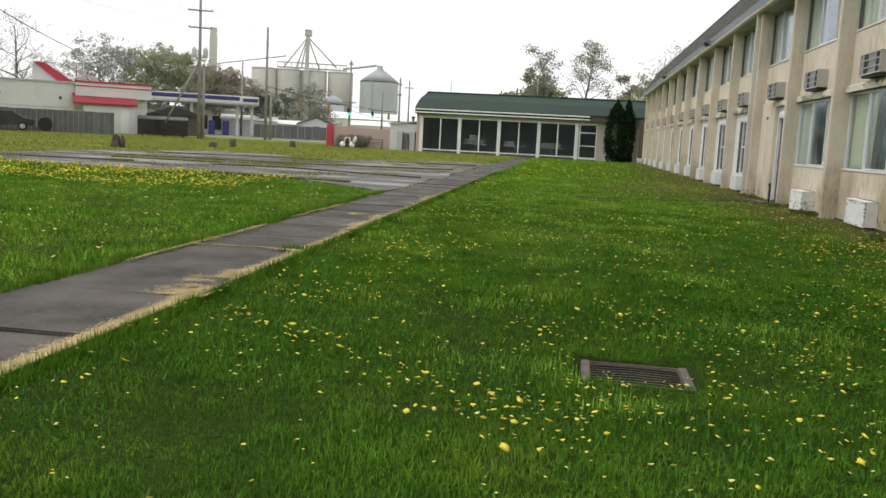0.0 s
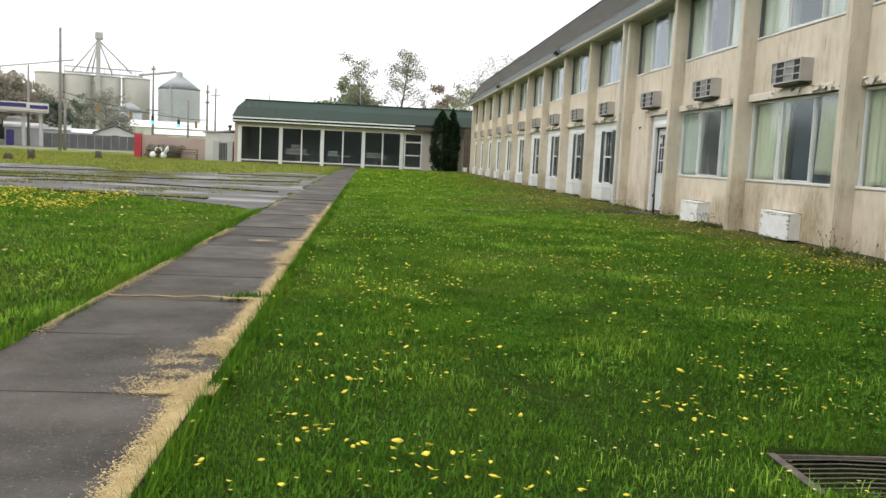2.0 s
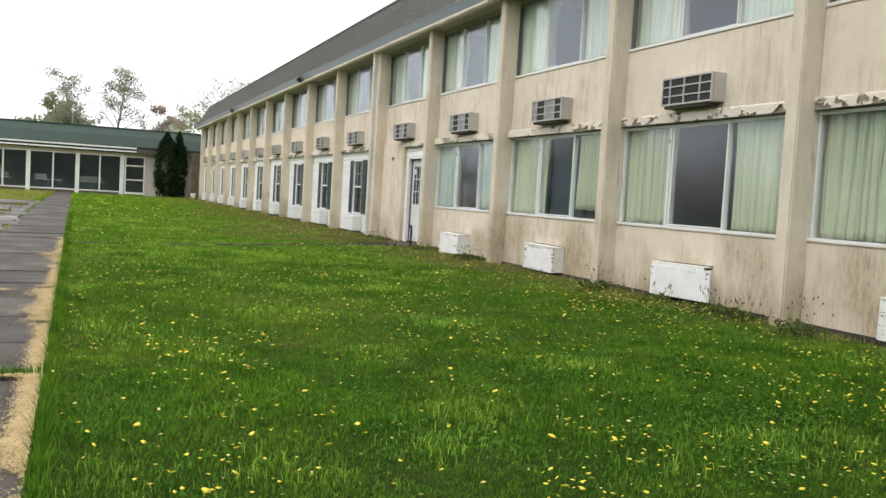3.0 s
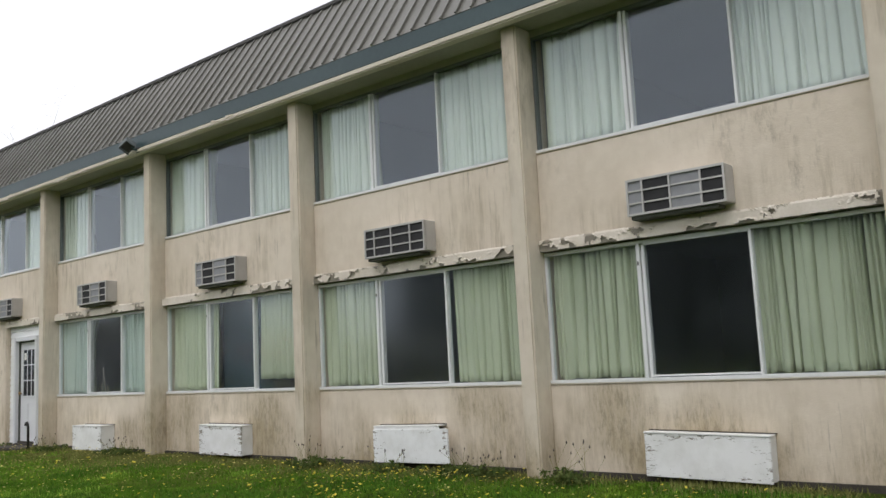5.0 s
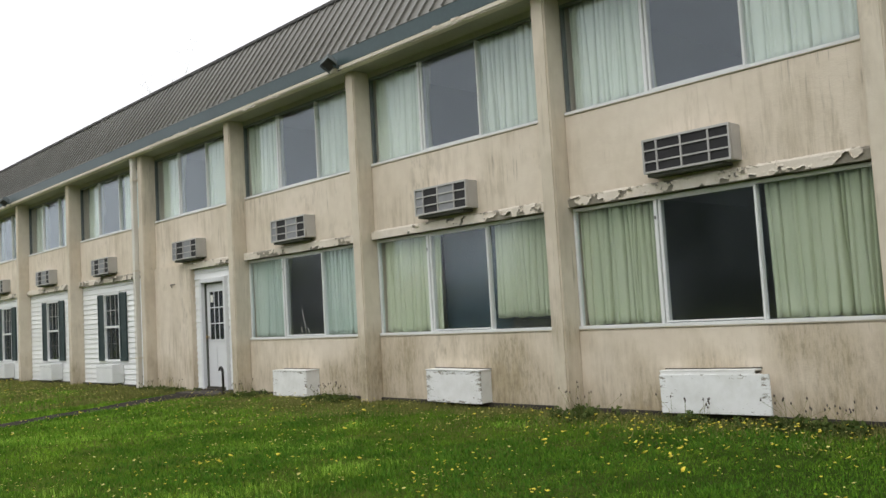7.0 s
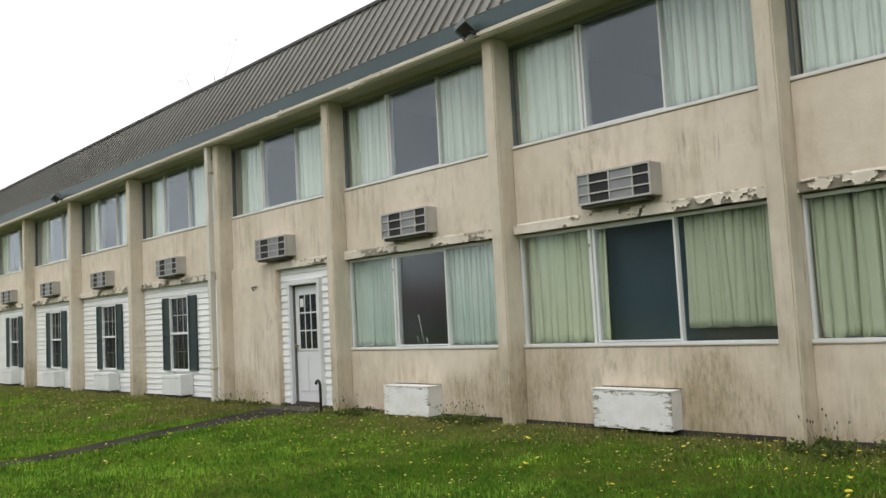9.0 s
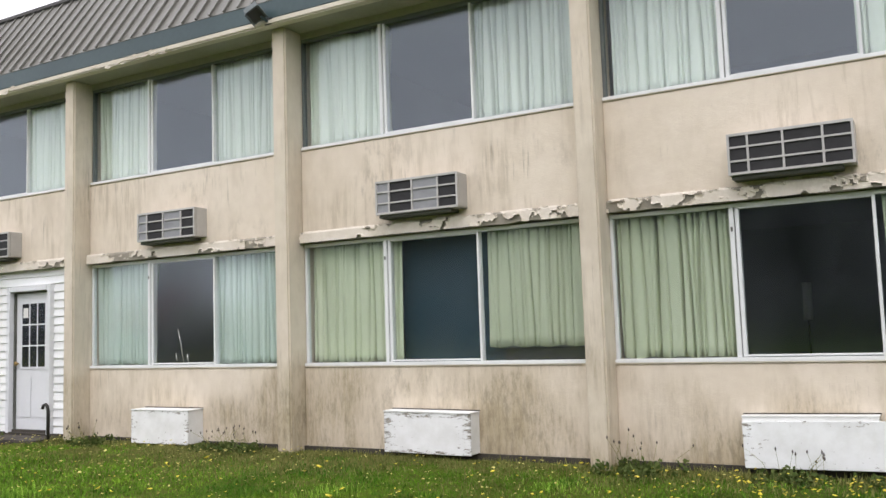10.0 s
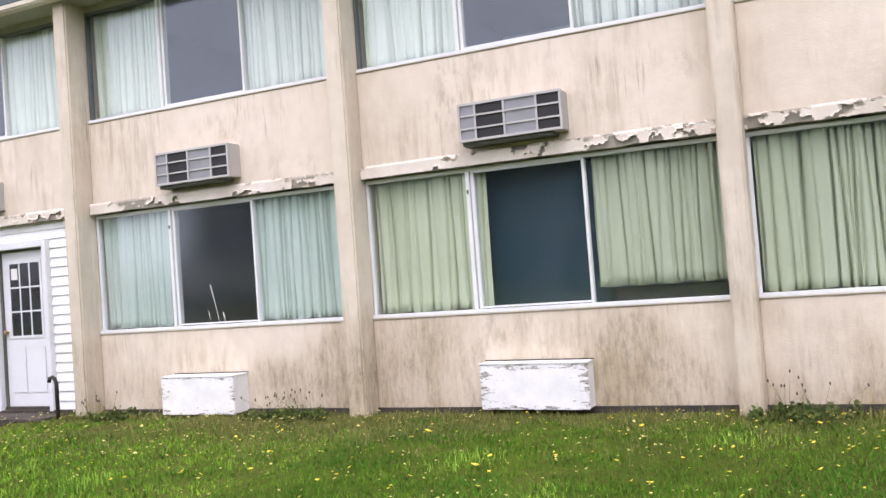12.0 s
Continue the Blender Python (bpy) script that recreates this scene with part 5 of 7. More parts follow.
# ---- trees and shrubs ----
def leaf_cloud(name, centres, spreads, count, size, material, parent, seed, flat=0.7):
    """Many small leaves scattered round centres."""
    r = np.random.default_rng(seed)
    c, s = np.array(centres, float), np.array(spreads, float)
    pick = r.integers(0, len(c), count)
    d = r.normal(size=(count, 3))
    d /= np.linalg.norm(d, axis=1)[:, None]
    pos = c[pick] + d * (s[pick] * r.uniform(0.15, 1.0, count) ** 0.5)[:, None] * (1, 1, flat)
    a, b = r.normal(size=(count, 3)), r.normal(size=(count, 3))
    a /= np.linalg.norm(a, axis=1)[:, None]
    b -= a * (a * b).sum(1)[:, None]
    b /= np.linalg.norm(b, axis=1)[:, None]
    k = (size * r.uniform(0.5, 1.3, count))[:, None]
    co = np.stack([pos - a * k, pos + b * k * 0.55, pos + a * k, pos - b * k * 0.55], 1).reshape(-1, 3)
    i = np.arange(count)[:, None] * 4
    ob = new(name, tri_mesh(name, co, np.concatenate([i + (0, 1, 2), i + (0, 2, 3)]), material))
    ob.parent = parent
    return ob


def tree(at, height, leaves, label, seed, spread=0.33, trunk=0.22, first=0.3, count=2600, size=0.22, lean=(0, 0), density=1.0, clump=1.0):
    """Tapered trunk, forking limbs and a loose crown of leaves."""
    r = random.Random(seed)
    ob = thing("tree", at, label, "tree", "trees behind the buildings")
    wood, tips = bmesh.new(), []
    top = Vector((lean[0], lean[1], height * 0.9))

    def stem(u):
        return Vector((top.x * u + 0.25 * math.sin(3 * u + seed), top.y * u, height * 0.9 * u))

    tube(wood, [stem(u / 8) for u in range(9)], [trunk * (1 - 0.88 * u / 8) for u in range(9)], 8)
    n = int(13 * density)
    for i in range(n):
        u = first + (0.97 - first) * (i + r.random()) / n
        a = i * 2.4 + r.uniform(-0.5, 0.5)
        reach = height * spread * (1.15 - 0.75 * abs(u - 0.5)) * r.uniform(0.65, 1.1) * (1.05 - 0.45 * u)
        p0 = stem(u)
        ends = p0 + Vector((math.cos(a) * reach, math.sin(a) * reach, reach * r.uniform(0.45, 0.95)))
        mid = p0.lerp(ends, 0.5) + Vector((r.uniform(-0.2, 0.2), r.uniform(-0.2, 0.2), -0.08 * reach))
        w = trunk * (1 - 0.88 * u) * 0.55
        tube(wood, [p0, mid, ends], [w, w * 0.6, w * 0.15], 5)
        tips.append(ends)
        for _ in range(4):
            q0 = p0.lerp(ends, r.uniform(0.35, 0.95))
            q1 = q0 + Vector((r.uniform(-1, 1), r.uniform(-1, 1), r.uniform(0.1, 1.1))) * reach * 0.42
            tube(wood, [q0, q0.lerp(q1, 0.5) + Vector((0, 0, -0.05 * reach)), q1], [w * 0.4, w * 0.25, w * 0.08], 4)
            tips.append(q1)
            for _ in range(2):
                q2 = q1 + Vector((r.uniform(-1, 1), r.uniform(-1, 1), r.uniform(-0.2, 0.9))) * reach * 0.25
                tube(wood, [q1.lerp(q0, 0.3), q2], [w * 0.16, w * 0.05], 3)
                tips.append(q2)
    part("trunk", wood, BARK, ob)
    leaf_cloud("crown", tips, [height * 0.06 * clump * r.uniform(0.6, 1.3) for _ in tips], count, size, leaves, ob, seed)
    return ob


BASE_EYE = Vector((-4.9, -20.73, 0))


def spot(bearing, distance, z=0.0):
    """A place by bearing (degrees, to the right of the motel's line) and distance from where the walk begins."""
    a = radians(bearing)
    return (BASE_EYE.x + distance * math.sin(a), BASE_EYE.y + distance * math.cos(a), z)


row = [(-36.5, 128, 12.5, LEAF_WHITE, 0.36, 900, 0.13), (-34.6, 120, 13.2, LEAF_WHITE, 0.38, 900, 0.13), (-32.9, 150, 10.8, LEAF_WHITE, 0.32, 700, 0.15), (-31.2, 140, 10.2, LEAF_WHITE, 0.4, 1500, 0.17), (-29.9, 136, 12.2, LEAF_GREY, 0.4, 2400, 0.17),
       (-28.6, 142, 12.0, LEAF_GREY, 0.4, 2600, 0.17), (-27.4, 139, 10.8, LEAF_SPRING, 0.4, 3000, 0.2), (-26.1, 144, 11.4, LEAF_SPRING, 0.42, 3400, 0.2), (-24.9, 141, 11.0, LEAF_SPRING, 0.42, 3600, 0.2), (-23.9, 150, 10.0, LEAF_GREY, 0.42, 3200, 0.2), (-23.0, 143, 9.4, LEAF_HAZE_RUST, 0.42, 3600, 0.2), (-22.0, 146, 9.0, LEAF_HAZE_RUST, 0.42, 3600, 0.2), (-21.2, 150, 7.8, LEAF_HAZE_RUST, 0.42, 3000, 0.2),
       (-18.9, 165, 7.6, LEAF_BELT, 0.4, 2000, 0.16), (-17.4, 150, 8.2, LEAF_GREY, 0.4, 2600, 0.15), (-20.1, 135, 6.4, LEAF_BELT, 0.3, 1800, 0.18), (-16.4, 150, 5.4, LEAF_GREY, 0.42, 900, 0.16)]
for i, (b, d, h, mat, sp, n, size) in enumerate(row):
    text = {"white_blossom": "bare spring tree with pale whitish buds", "spring_leaves": "spring tree with thin yellow-green leaves", "grey_buds": "twiggy grey tree coming into bud", "belt_leaves": "dull green tree by the street", "haze_paled_rusty_buds": "tree with rust-coloured spring buds"}[mat.name]
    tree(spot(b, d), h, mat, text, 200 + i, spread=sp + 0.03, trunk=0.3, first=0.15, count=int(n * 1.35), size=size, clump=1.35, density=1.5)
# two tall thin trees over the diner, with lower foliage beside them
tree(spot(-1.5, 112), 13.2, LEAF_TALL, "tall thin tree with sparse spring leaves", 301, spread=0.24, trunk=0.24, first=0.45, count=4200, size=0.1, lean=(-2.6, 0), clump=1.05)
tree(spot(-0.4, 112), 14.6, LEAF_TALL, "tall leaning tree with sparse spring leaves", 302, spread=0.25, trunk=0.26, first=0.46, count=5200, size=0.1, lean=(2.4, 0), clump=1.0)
tree(spot(-2.6, 118), 9.6, LEAF_HAZE_GREEN, "broad leafy green tree behind the diner", 303, spread=0.36, trunk=0.25, first=0.2, count=4200, size=0.24, clump=1.4)
tree(spot(-4.2, 122), 7.6, LEAF_HAZE_GREEN, "broad leafy green tree behind the diner", 304, spread=0.4, trunk=0.25, first=0.2, count=3400, size=0.24, clump=1.4)
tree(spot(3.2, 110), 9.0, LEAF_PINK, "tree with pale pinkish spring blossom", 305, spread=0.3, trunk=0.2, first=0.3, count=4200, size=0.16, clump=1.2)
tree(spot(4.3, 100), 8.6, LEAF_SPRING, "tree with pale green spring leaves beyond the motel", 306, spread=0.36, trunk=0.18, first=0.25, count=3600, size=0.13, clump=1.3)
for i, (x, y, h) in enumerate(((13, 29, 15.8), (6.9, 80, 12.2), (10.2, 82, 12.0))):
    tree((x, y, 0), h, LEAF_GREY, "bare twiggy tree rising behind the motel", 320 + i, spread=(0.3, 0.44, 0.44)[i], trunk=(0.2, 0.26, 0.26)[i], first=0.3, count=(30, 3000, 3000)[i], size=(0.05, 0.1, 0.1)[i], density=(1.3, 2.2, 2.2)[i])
# unseen trees added across the street side and south, to darken the windows' mirror image
REFLECTION_BELT = [(-56 - 7 * (i % 3), -85 + 6.2 * i) for i in range(19)] + [(-52 + 7.5 * i, -72 - 5 * (i % 3)) for i in range(13)]
for i, (x, y) in enumerate(REFLECTION_BELT):
    tree((x, y, 0), 13.2 + 1.8 * ((i * 7) % 5) / 4, LEAF_BELT, "leafy unseen tree added across the lot to darken window reflections", 340 + i, spread=0.46, first=0.1, count=1900, size=0.6, density=0.6, clump=2.1)
def woods():
    """A long uneven belt of distant woods, west and south; unseen, it darkens reflections."""
    r = random.Random(90)
    line = [(-84, 70 - 2.5 * k) for k in range(70)] + [(-84 + 2.5 * k, -105) for k in range(64)]
    bm, rows = bmesh.new(), []
    for i, (x, y) in enumerate(line):
        h = 17.0 + 1.3 * math.sin(i * 0.37) + 0.8 * math.sin(i * 0.9 + 1) + r.uniform(-0.7, 0.7)
        rows.append([bm.verts.new((x + r.uniform(-0.8, 0.8), y + r.uniform(-0.8, 0.8), z)) for z in (-0.5, h * 0.35, h * 0.7, h)])
    for p, q in zip(rows, rows[1:]):
        for k in range(3):
            bm.faces.new((p[k], q[k], q[k + 1], p[k + 1]))
    return bm


WOODS = surface("reflection_woods", (0.14, 0.165, 0.165), (0.22, 0.245, 0.24), 0.35, 2.2, 0.95, 0, 1.0, 0.5)
solid("reflection_backdrop", woods(), WOODS, "unseen belt of dark woods added across the lot to darken window reflections", "woods", kind="structure")
under = tagged(new("undergrowth"), "dark unseen shrubs under the trees, added across the lot to darken window reflections", "shrubs", kind="stuff")
leaf_cloud("shrubs", [(-53 - 4 * (i % 2), -88 + 2.5 * i, 1.6) for i in range(47)] + [(-52 + 2.6 * i, -70, 1.6) for i in range(36)], [2.6] * 83, 14000, 0.7, LEAF_BELT, under, 77)


def cedar(at, height, radius, seed):
    ob = thing("arborvitae", at, "dark green columnar arborvitae at the diner wall", "shrub", "columnar shrubs")
    part("trunk", tubed([(0, 0, -0.1), (0, 0, height * 0.8)], [0.1, 0.03], 6), BARK, ob)
    r = random.Random(seed)
    centres, spreads = [], []
    for i in range(170):
        u = r.random()
        w = radius * (min(1.0, 0.75 + u) if u < 0.35 else max(0.06, 1 - ((u - 0.35) / 0.65) ** 2.6))
        a = r.uniform(0, 6.3)
        centres.append((0.75 * w * math.cos(a), 0.75 * w * math.sin(a), 0.1 + u * (height - 0.25)))
        spreads.append(0.34 * w + 0.05)
    leaf_cloud("foliage", centres, spreads, 9000, 0.075, CEDAR, ob, seed, flat=1.5)
    return ob


cedar((-1.95, 48.6, 0), 4.75, 0.85, 1)
cedar((-1.1, 48.9, 0), 4.9, 0.62, 2)

# ---- low walls and ornaments across the verge ----
low_wall = thing("garden_wall", (-20.6, 51.6, 0), "low pinkish block wall with a red end post", "wall")
part("wall", boxes((-2.9, 0.2, 0, 0.25, -0.2, 1.58)), PINK_WALL, low_wall)
part("wall", boxes((-4.75, -2.9, 0.05, 0.3, -0.2, 1.68)), PINK_WALL, low_wall)
part("post", boxes((-5.3, -4.75, -0.15, 0.45, -0.2, 1.75), bevel=0.02), RED, low_wall)
hedge = thing("hedge", (-23.5, 50.7, -0.1), "dull brownish hedge before the low wall", "hedge")
leaf_cloud("foliage", [(-1.25 + 0.085 * k, 0.25 * (k % 2), 0.25 + 0.22 * (k % 4)) for k in range(32)], [0.3] * 32, 5000, 0.07, LEAF_HAZE_RUST, hedge, 9)


def goose(at, seed, spread_wings):
    bm = lathe([(0.02, 0.0), (0.16, 0.06), (0.24, 0.22), (0.2, 0.4), (0.09, 0.52)], sides=12)
    tube(bm, [(0.1, 0, 0.42), (0.2, 0, 0.6), (0.18, 0, 0.78), (0.28, 0, 0.84), (0.42, 0, 0.8)], [0.09, 0.06, 0.055, 0.075, 0.02], 8)
    if spread_wings:
        tube(bm, [(-0.05, 0, 0.35), (-0.35, 0.05, 0.75), (-0.4, 0.05, 1.0)], [0.12, 0.16, 0.03], 8)
    solid("goose_statue", bm, WHITE_METAL, "white ornamental goose standing on the grass", "statue", "goose ornaments", at=pose(*at, 0, 0, seed))


goose((-23.95, 49.5, -0.1), 20, False)
goose((-23.15, 49.5, -0.1), 160, True)
bench = thing("bench", (-21.6, 50.4, -0.1), "thin metal garden bench by the wall", "bench")
part("seat", boxes((-0.8, 0.8, -0.22, 0.22, 0.42, 0.46)), IRON, bench)
part("backrest", boxes((-0.8, 0.8, 0.2, 0.24, 0.75, 0.8), (-0.8, 0.8, 0.2, 0.24, 0.55, 0.59)), IRON, bench)
for x in (-0.78, 0.74):
    part("leg", boxes((x, x + 0.05, -0.22, -0.17, 0, 0.42), (x, x + 0.05, 0.19, 0.24, 0, 0.82)), IRON, bench)

# ---- stumps of posts along the lot ----
for i, (x, y, h) in enumerate(((-25.8, 16.9, 0.55), (-25.4, 29.8, 0.5), (-25.3, 26.6, 0.28), (-25.0, 39.8, 0.45))):
    st = thing("stump", (x, y, -0.12), "weathered wooden post stump in the grass", "stump", "post stumps")
    r = random.Random(70 + i)
    bm = lathe([(0.26, 0), (0.22, 0.15), (0.2, h * 0.8), (0.17, h), (0.02, h * 0.93)], sides=9)
    for v in bm.verts:
        v.co += Vector((r.uniform(-0.04, 0.04), r.uniform(-0.04, 0.04), r.uniform(-0.05, 0.08) if v.co.z > 0.2 else 0))
    part("wood", bm, STUMP, st)
    if i == 0:
        part("splinter", tubed([(0.3, 0, 0), (0.33, 0, 0.35), (0.31, 0, 0.6)], [0.12, 0.11, 0.04], 7), STUMP, st)

# ---- the white restaurant with red roofs ----
white = thing("restaurant_building", spot(-31.4, 88), "white flat-roofed restaurant with red trim and awning", "building", turn=33.5)
part("wall", boxes((-16, 0, 0, 9, -0.2, 4.3)), WHITE_WALL, white)
part("wall", boxes((0, 6.3, 0.2, 9, -0.2, 4.2)), WHITE_WALL, white)
part("coping", boxes((-16.1, 0.05, -0.12, 9, 4.3, 4.46)), STEEL, white)
part("parapet", boxes((0.05, 6.7, -0.5, 9, 3.2, 4.45)), WHITE_WALL, white)
part("red_trim", boxes((0.05, 6.75, -0.56, 9.05, 4.45, 4.62), (0.05, 6.75, -0.54, -0.5, 4.1, 4.2)), RED, white)
part("awning", prism([(-1.9, 2.5), (-1.9, 2.64), (0.2, 3.55), (0.2, 3.38)], "x", -0.2, 5.3), RED_DULL, white, "dull red sloping porch roof")
part("porch", prism([(-1.6, -0.2), (-1.6, 2.6), (0.2, 3.36), (0.2, -0.2)], "x", 0.7, 5.1), WHITE_WALL, white)
part("roof_light", prism([(-3.5, 4.4), (-3.5, 6.0), (-3.2, 6.0), (-1.1, 4.6), (-1.1, 4.4)], "y", 1.0, 4.0), WHITE_WALL, white)
part("red_slope", prism([(-3.4, 6.1), (-2.5, 6.1), (-0.1, 4.5), (-1.4, 4.5)], "y", 0.8, 4.1), RED, white, "bright red roof slope")
for x, z in ((-12.0, 2.9), (-6.3, 3.0), (-1.3, 2.8)):
    part("wall_lamp", boxes((x, x + 0.22, -0.12, 0, z, z + 0.26), bevel=0.02), DARK, white)
part("conduit", boxes((-9, -0.5, -0.04, 0, 2.05, 2.12)), STEEL, white)
for x in (0.4, 1.4):
    part("rooftop_unit", boxes((x, x + 0.7, 1.5, 2.4, 4.4, 5.1), bevel=0.03), STEEL, white)
part("door", boxes((3.9, 4.6, -1.64, -1.58, 0, 2.1)), WHITE_METAL, white)

fence_g = thing("grey_fence", spot(-31.6, 80), "weathered grey board fence before the restaurant", "fence", turn=32)
board_g = mesh_of("board", boxes((0, 0.39, 0, 0.04, -0.1, 1.75), bevel=0.006), FENCE_GREY)
for k in range(40):
    piece("board", board_g, fence_g, Matrix.Translation((-12.6 + 0.4 * k, 0, 0.01 * (k % 4))))


def parked_car(at, turn, paint, label):
    ob = thing("car", at, label, "car", turn=turn)
    part("body", prism([(-2.2, 0.35), (-2.25, 0.8), (-1.5, 0.95), (-0.9, 1.42), (0.7, 1.45), (1.4, 0.98), (2.2, 0.85), (2.25, 0.4)], "y", -0.85, 0.85), paint, ob)
    part("glass", prism([(-1.35, 0.98), (-0.88, 1.36), (0.66, 1.38), (1.25, 1.0)], "y", -0.87, 0.87), DARK, ob)
    for x in (-1.4, 1.35):
        for y in (-0.86, 0.66):
            wh = part("wheel", tubed([(x, y, 0.33), (x, y + 0.2, 0.33)], 0.33, 16), RUBBER, ob)
            part("rim", tubed([(x, y - 0.01, 0.33), (x, y + 0.21, 0.33)], 0.2, 12), STEEL, wh)
    return ob


parked_car(spot(-35.2, 77), 32, DARK, "dark parked car beside the grey fence")
tyre = solid("tyre", tubed([(0, 0, 0.55), (0, 0.25, 0.55)], 0.55, 20), RUBBER, "big black tyre leaning on the grey fence", "tyre", at=pose(*spot(-33.0, 79), 0, 0, 30))

for b, d, w, text in ((-26.9, 85, 2.7, "dark brown rubbish container with open lids"), (-25.7, 84, 2.4, "dark brown rubbish container")):
    sk = thing("dumpster", spot(b, d, -0.1), text, "dumpster", "rubbish containers", turn=26)
    part("bin", prism([(-0.9, 0.15), (-1.1, 1.5), (1.0, 1.75), (0.9, 0.15)], "x", -w / 2, w / 2), DARK, sk)
    part("lid", prism([(-1.15, 1.5), (-1.1, 1.58), (1.05, 1.86), (1.05, 1.76)], "x", -w / 2 - 0.05, w / 2 + 0.05), DARK, sk)
    for x in (-w / 2 + 0.3, w / 2 - 0.5):
        part("skid", boxes((x, x + 0.2, -0.8, 0.8, 0, 0.15)), DARK, sk)
shed = thing("shed", spot(-25.6, 100), "dark-roofed wooden storage shed", "shed", turn=24)
part("wall", boxes((-3, 3, 0, 3, -0.1, 2.0)), FENCE_BROWN, shed)
part("roof", prism([(-3.3, 2.0), (0, 3.0), (3.3, 2.0)], "y", -0.3, 3.3), DARK, shed)

# ---- the filling station ----
st = thing("filling_station", spot(-24.3, 125), "filling station canopy, white with a blue band", "filling station", turn=24)
part("canopy", boxes((-9.5, 8.2, 0, 9, 4.2, 5.4), bevel=0.05), WHITE_WALL, st)
part("band", boxes((-9.6, 5.6, -0.06, 0, 4.75, 5.25)), BLUE, st)
part("band", boxes((6.0, 8.1, -0.06, 0, 4.65, 5.1)), BLUE, st)
part("stripe", boxes((-9.6, 8.25, -0.05, 0, 4.3, 4.42)), PINK_WALL, st)
for x in (-7, -1, 5.2, 7.2):
    part("column", boxes((x, x + 0.4, 2, 2.4, -0.1, 4.2)), WHITE_WALL, st)
for x in (-4.5, 1.5, 3.4):
    part("pump", boxes((x, x + 0.9, 2, 2.8, -0.1, 1.9), bevel=0.06), BLUE, st)
shop = thing("shop_building", spot(-25.2, 142), "white filling station shop behind the canopy", "building", turn=24)
part("wall", boxes((-9, 9, 0, 7, -0.1, 3.6)), WHITE_WALL, shop)
part("roof", boxes((-9.3, 9.3, -0.5, 7, 3.6, 3.95)), STEEL, shop)
for k in range(5):
    part("window", boxes((-7.5 + 3 * k, -5.2 + 3 * k, -0.05, 0, 0.6, 2.7)), DARK, shop)


# ---- poles and wires ----
def utility_pole(at, height, arms, label, turn=0.0):
    ob = thing("utility_pole", at, label, "utility pole", "utility poles", turn=turn)
    part("pole", tubed([(0, 0, -0.2), (0, 0, height)], [0.17, 0.11], 10), POLE_WOOD, ob)
    for z, w in arms:
        arm = part("crossarm", boxes((-w, w, -0.16, -0.05, z - 0.06, z + 0.06)), POLE_WOOD, ob)
        for x in (-w + 0.1, -w * 0.45, w * 0.45, w - 0.1):
            part("insulator", lathe([(0.04, z + 0.06), (0.06, z + 0.12), (0.03, z + 0.2)], x, -0.1, 8), STEEL, arm)
    return ob


main = utility_pole(spot(-24.2, 80), 12.6, ((10.9, 1.05), (9.45, 1.0)), "grey wooden utility pole with crossarms and transformers", 24)
for x in (-0.48, 0.48):
    tr = part("transformer", lathe([(0.2, 6.9), (0.22, 6.95), (0.22, 7.6), (0.16, 7.7), (0.05, 7.85)], x, -0.05, 12), STEEL, main)
part("second_pole", tubed([(0.34, 0.1, -0.2), (0.34, 0.1, 6.4)], [0.15, 0.13], 10), POLE_WOOD, main)
part("brace", tubed([(-0.05, 0, 6.6), (-2.8, 0.3, 1.2)], 0.09, 8), POLE_WOOD, main)
utility_pole(spot(-20.1, 95), 11.6, ((4.6, 0.5),), "slim wooden utility pole by the street", 20)
utility_pole(spot(-19.8, 100), 5.0, (), "short wooden pole by the street")
utility_pole(spot(-14.8, 120), 10.8, ((10.3, 0.3), (5.2, 0.9)), "grey utility pole at the crossing", 15)
utility_pole(spot(-12.7, 130), 7.2, (), "slim grey pole at the crossing")
utility_pole(spot(-11.6, 125), 9.2, ((8.2, 0.3), (6.8, 0.3)), "slim grey pole at the crossing", 12)
utility_pole(spot(-21.6, 130), 10.4, (), "slim pole behind the filling station")
utility_pole(spot(-11.0, 150), 10.4, ((9.2, 0.8),), "far slim utility pole beyond the crossing", 12)


def wire(a, b, sag, thick, label):
    a, b = Vector(a), Vector(b)
    pts = [a.lerp(b, k / 10) - Vector((0, 0, sag * 4 * (k / 10) * (1 - k / 10))) for k in range(11)]
    solid("overhead_wire", tubed(pts, thick, 5), WIRE, label, "wire", "overhead wires")


mast_top = white.matrix_basis.inverted() @ Vector(spot(-30.9, 88, 7.0))
part("service_mast", tubed([(mast_top.x, mast_top.y, 2.0), tuple(mast_top)], 0.06, 8), STEEL, white)
wire(spot(-42, 62, 12.0), spot(-30.9, 88, 7.0), 0.5, 0.035, "black service cable sagging to the restaurant")
for z in (11.1, 10.9, 9.6):
    wire(spot(-24.9, 80, z), spot(-46, 70, z + 4.5), 0.8, 0.012, "thin overhead power line")
    wire(spot(-23.5, 80, z), spot(-20.1, 95, z + 0.3), 0.6, 0.012, "thin overhead power line")
SPANS = ((spot(-20.1, 95, 5.6), spot(-11.6, 125, 4.4)), (spot(-20.1, 95, 5.0), spot(-14.8, 120, 5.0)))
for a, b in SPANS:
    wire(a, b, 0.5, 0.03, "dark span wire that carries the signals")
wire(spot(-14.8, 120, 5.2), spot(-11.6, 125, 4.6), 0.4, 0.02, "overhead line at the crossing")
wire(spot(-14.8, 120, 4.2), spot(-11.6, 125, 3.6), 0.4, 0.02, "overhead line at the crossing")
